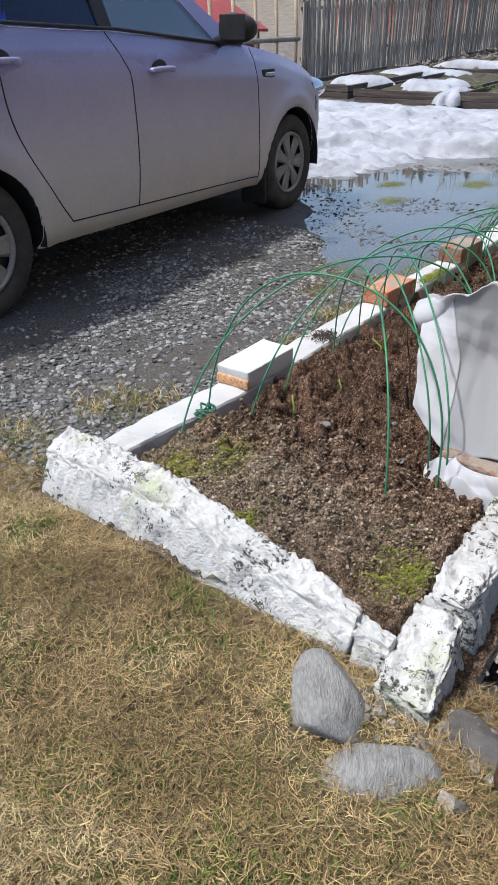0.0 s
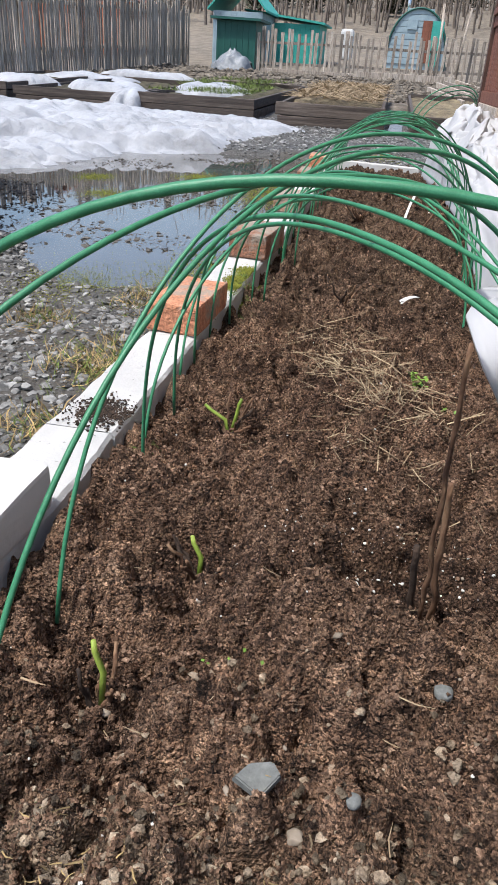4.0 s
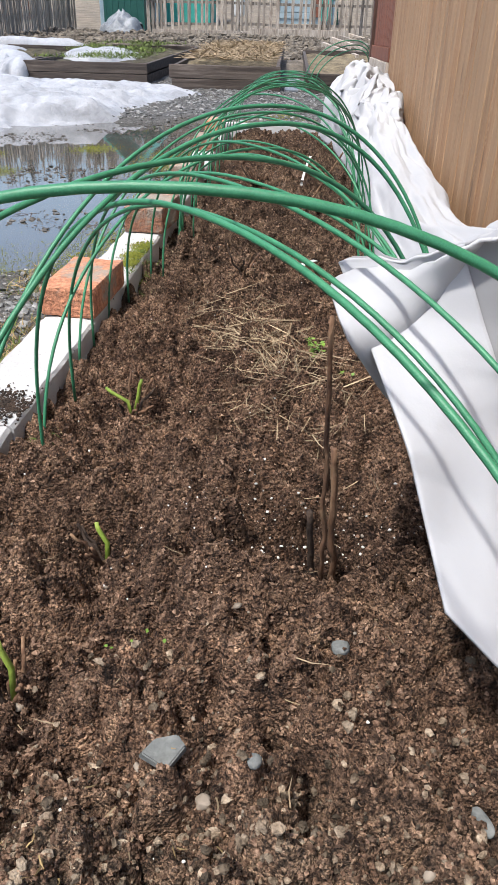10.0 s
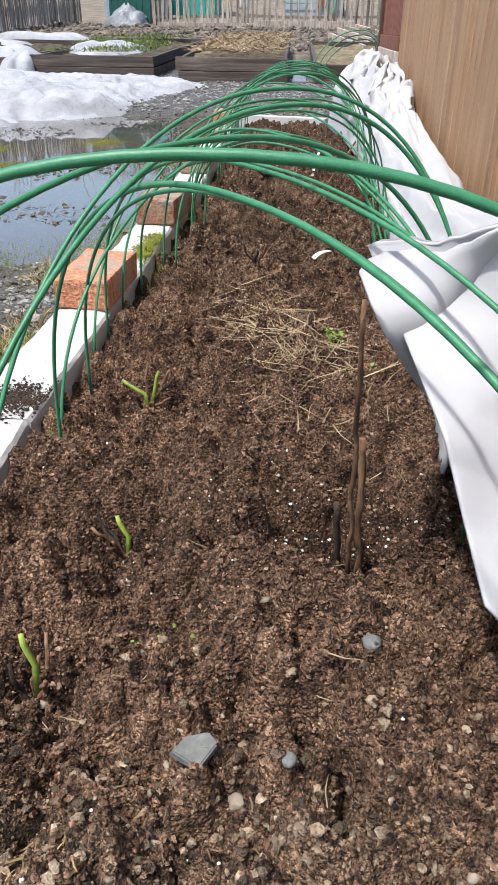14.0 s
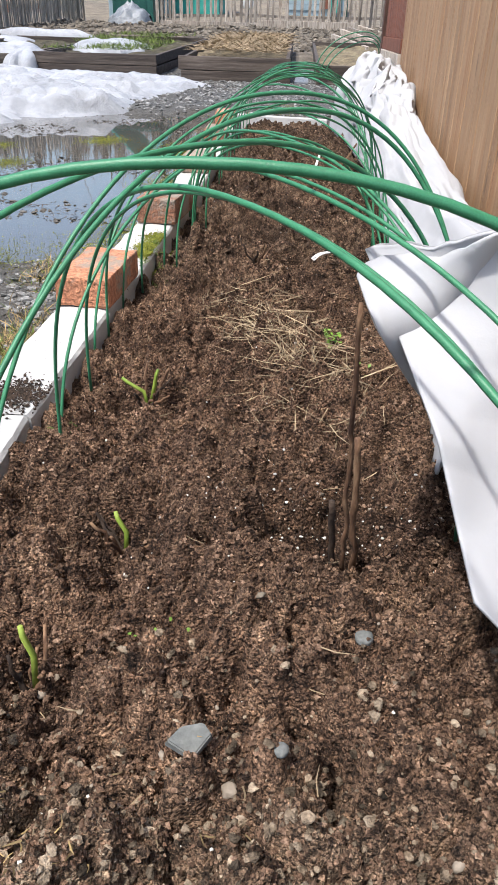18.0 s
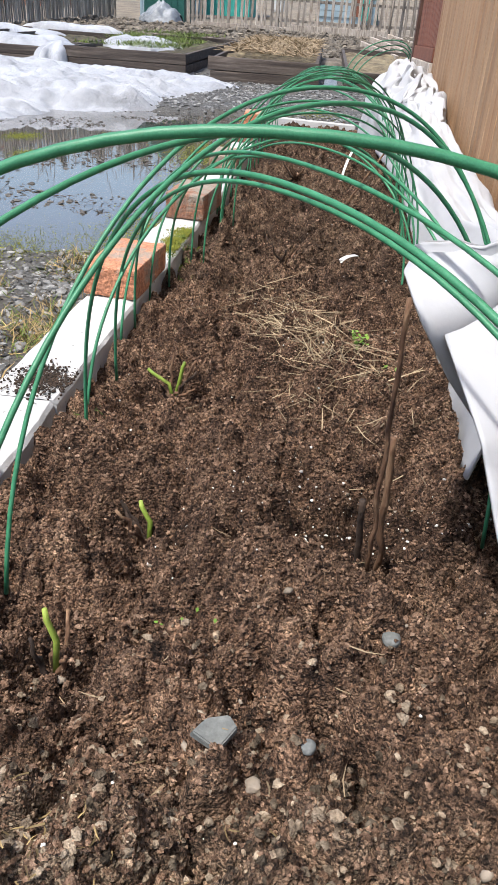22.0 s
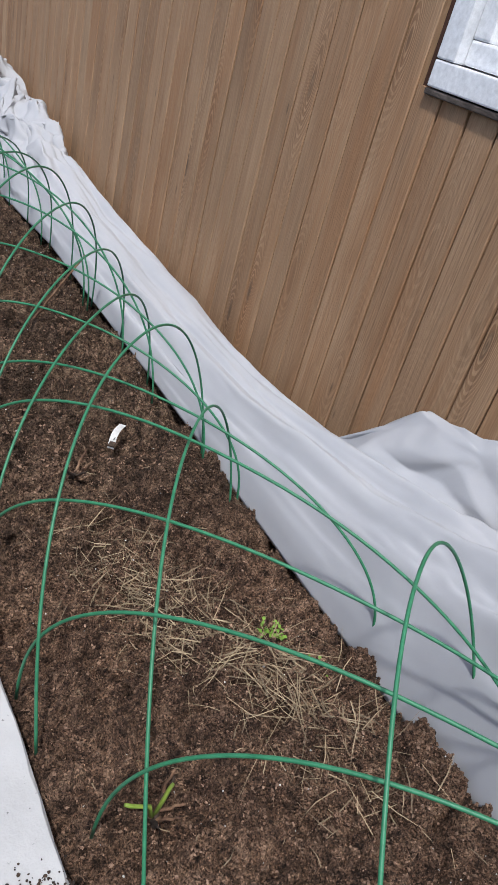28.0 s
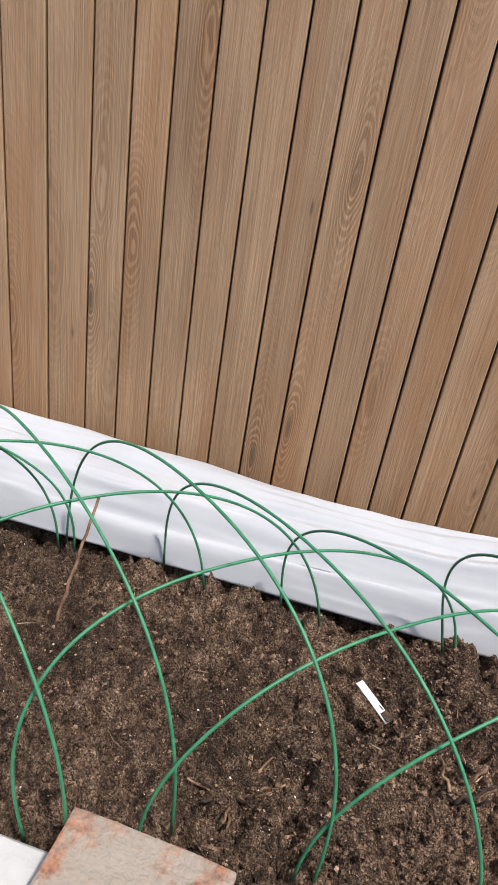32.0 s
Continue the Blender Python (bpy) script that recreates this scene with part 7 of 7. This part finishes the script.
for k in range(4):
    a = (1.05 + .22 * k, 12.0 + 1.7 * k)
    z = float(ground_z(np.array(a[0]), np.array(a[1])))
    o = part("board", bbox(-.03, .03, 0, 2.6, 0, .10, .006), GREYWOOD, None)
    o.matrix_world = pose(a[0] + .3, a[1], z, 3.4, 0, 12)
    tagged(o, "weathered edging board of the dug plot", "board", "edging boards")

# ---- sheds and hut beyond the fence ----
def hut():
    gz = float(ground_z(np.array(.5), np.array(26.0)))
    root = empty("arched_hut", "blue-grey arched metal hut with an open teal door", "hut", (.47, 26.0, gz))
    a = np.linspace(0, np.pi, 30)
    R, H = .98, 1.75
    prof = np.stack([-R * np.cos(a), H * np.sin(a) ** .75], 1)
    ys = np.linspace(0, 3.0, 8)
    v = np.array([[(p[0], y, p[1]) for p in prof] for y in ys]).reshape(-1, 3)
    npart("arched_roof", v, grid_faces(8, 30), BLUEGREY, root)
    bm = bmesh.new()
    bm.faces.new([bm.verts.new((p[0] * .97, .03, p[1] * .97)) for p in prof])
    part("front_wall", bm, BLUEGREY, root)
    for i in range(9):
        z = .15 + .18 * i
        half = R * .93 * max(.1, 1 - (z / H) ** 2.6) ** .5
        part("wall_board", bbox(-half, half, -.0, .026, z, z + .165, .006), BLUEGREY, root)
    tubepart("roof_edge", [(p[0] * 1.01, -.02, p[1] * 1.01) for p in prof], .035, GREENMETAL, root, "dark edge trim", 6)
    part("doorway", bbox(.12, .42, -.03, -.004, .2, 1.42), REDWOOD, root, "brown door leaf")
    part("door", bbox(.43, .80, -.06, -.03, .1, 1.42, .006), TEAL, root, "teal open door")
    part("vent", bbox(-.38, -.06, -.04, -.004, 1.15, 1.45, .006), BLUEGREY, root)
    tubepart("chimney", [(-.42, .6, 1.3), (-.42, .6, 1.9), (-.42, .6, 2.35)], .055, CHROME, root, "metal chimney pipe", 10)
    return root


hut()


def shed(at, wx, wy, h, roof, wallmat, roofmat, label, lean=.3, doors=True):
    gz = float(ground_z(np.array(at[0]), np.array(at[1])))
    root = empty("shed", label, "shed", (at[0], at[1], gz - .1))
    part("wall", bbox(0, wx, 0, wy, 0, h), wallmat, root)
    for i in range(int(wx / .16)):
        part("wall_rib", bbox(i * .16 + .03, i * .16 + .07, -.012, -.001, .02, h - .02, .004), wallmat, root)
    bm = bmesh.new()
    o_ = .15
    if roof == "gable":
        pts = [(-o_, h), (wx / 2, h + lean), (wx + o_, h)]
    else:
        pts = [(-o_, h + lean), (wx + o_, h)]
    for i in range(len(pts) - 1):
        (xa, za), (xb, zb_) = pts[i], pts[i + 1]
        vs = [bm.verts.new(c) for c in ((xa, -o_, za), (xb, -o_, zb_), (xb, wy + o_, zb_), (xa, wy + o_, za), (xa, -o_, za + .06), (xb, -o_, zb_ + .06), (xb, wy + o_, zb_ + .06), (xa, wy + o_, za + .06))]
        for q in ((3, 2, 1, 0), (4, 5, 6, 7), (0, 1, 5, 4), (2, 3, 7, 6), (1, 2, 6, 5), (3, 0, 4, 7)):
            bm.faces.new([vs[i_] for i_ in q])
    part("roof", bm, roofmat, root)
    return root


shed((-4.75, 19.55), 1.05, 1.2, 1.28, "lean", GREENMETAL, GREENMETAL, "dark green sheet-metal shed in the fence corner", .02)
shed((-5.6, 22.5), 1.5, 2.2, 1.5, "gable", BLUEGREY, TEAL, "small shed with a blue-green gable roof", .9)
shed((-4.9, 24.5), 2.3, 2.0, 1.25, "lean", TEAL, TEAL, "low teal-painted shed behind the fence", .28)
shed((-14.0, 23.5), 5.5, 3.5, 1.6, "gable", mat_basic("red_brick_far", [(.3, (.28, .09, .05)), (.7, (.4, .17, .1))], 6, .9, .3, 30), REDWOOD, "reddish timber cottage beyond the fence", 1.2)
S, T = np.meshgrid(np.linspace(0, 2 * np.pi, 50), np.linspace(0, 1, 20), indexing="ij")
rr = 1 - T ** 2 * .9
zb = float(ground_z(np.array(-4.0), np.array(18.7)))
P = np.stack([-4.1 + .55 * rr * np.cos(S) * (1 + .12 * vnoise(S * 3, T * 4, 3)), 18.7 + .4 * rr * np.sin(S), zb + .5 * T + .06 * fbm(S * 2, T * 5, 2, 5)], -1)
tagged(npart("tarpaulin_heap", P.reshape(-1, 3), grid_faces(50, 20), PLASTIC, None), "pile wrapped in grey plastic film by the fence", "pile")
tagged(part("barrel", bbox(-1.9, -1.5, 24.2, 24.6, 1.0, 1.85, .08), LABELW, None), "white plastic tank behind the fence", "tank")
# timber stack and a frame of pale poles beyond the paling fence
for k in range(14):
    row, col = divmod(k, 4)
    z = float(ground_z(np.array(-9.0), np.array(8.0))) + .12 + .2 * row
    o = tubepart("log", [(-8.6 - .19 * col, 5.2, z), (-8.6 - .19 * col, 7.4, z + .01), (-8.6 - .19 * col, 9.6, z)], .095, (REDWOOD, GREYWOOD, PLANK)[k % 3], None, "", 10)
    tagged(o, "weathered log in a stack beyond the fence", "log", "stacked logs")
for k in range(9):
    y0 = 9.75 - .55 * k
    z = float(ground_z(np.array(-6.9), np.array(y0)))
    tagged(tubepart("pole", [(-6.8 - .05 * k, y0, z - .1), (-6.8 - .05 * k, y0 + .02, z + .8), (-6.82 - .05 * k, y0, z + 1.75)], .03, PALETWIG, None), "pale upright pole of an open frame", "pole", "poles of the frame")
tagged(tubepart("pole", [(-6.76, 9.8, .85), (-7.0, 7.5, .82), (-7.2, 5.3, .8)], .04, GREYWOOD, None), "grey cross rail of an open pole frame", "pole")
shed((-13.5, 6.5), 3.2, 7.0, 1.1, "gable", REDWOOD, mat_basic("red_roof_sheet", [(.3, (.22, .035, .03)), (.7, (.32, .06, .05))], 5, .6, .3, 30), "low shed with a red roof beyond the fence", .9)
# ---- woods on the slope behind ----
r6 = np.random.RandomState(37)
n = 1500
x, y = r6.uniform(-55, 45, n), r6.uniform(44, 85, n)
h = r6.uniform(3, 5.5, n)
z = rise(y)
chunks = []
a = np.linspace(0, 2 * np.pi, 4, endpoint=False)
for i in range(n):
    rr = .05 + .05 * r6.uniform()
    lx, ly = r6.normal(0, .25), r6.normal(0, .25)
    ring = np.stack([np.cos(a), np.sin(a)], 1)
    v = np.concatenate([np.column_stack([x[i] + ring[:, 0] * rr, y[i] + ring[:, 1] * rr, np.full(4, z[i] - .2)]), np.column_stack([x[i] + lx + ring[:, 0] * rr * .3, y[i] + ly + ring[:, 1] * rr * .3, np.full(4, z[i] + h[i])])])
    chunks.append((v, np.array([[0, 1, 5, 4], [1, 2, 6, 5], [2, 3, 7, 6], [3, 0, 4, 7]])))
v, f = merged(chunks)
stuff("bare_woods", v, f, BRUSH, "bare grey trunks of a far birch wood", "woods")
n = 26000
i = r6.randint(0, len(x), n)
bx, by, bz = x[i] + r6.normal(0, .5, n), y[i] + r6.normal(0, .5, n), z[i] + h[i] * r6.uniform(.1, 1, n)
v, f = blades(bx, by, bz, r6.uniform(.5, 1.6, n), r6.uniform(.02, .06, n), r6.uniform(.2, 1.3, n), r6, .3)
stuff("bare_branches", v, f, BRUSH, "bare twiggy branches of a far wood", "woods")
chunks = []
for k in range(45):
    cx, cy = r6.uniform(-50, 45), r6.uniform(52, 85)
    hh = r6.uniform(4, 7.5)
    cz = float(rise(cy))
    m = 420
    t = r6.uniform(.05, 1, m)
    a = r6.uniform(0, 6.28, m)
    rad = (1 - t) * hh * .2 + .05
    v, f = blades(cx + np.cos(a) * rad * .3, cy + np.sin(a) * rad * .3, cz + t * hh, rad * 1.1 + .2, np.full(m, .18), r6.uniform(-.6, .1, m), r6, .2)
    chunks.append((v, f))
v, f = merged(chunks)
stuff("conifers", v, f, CONIFER, "dark spruces of a far wood", "woods")
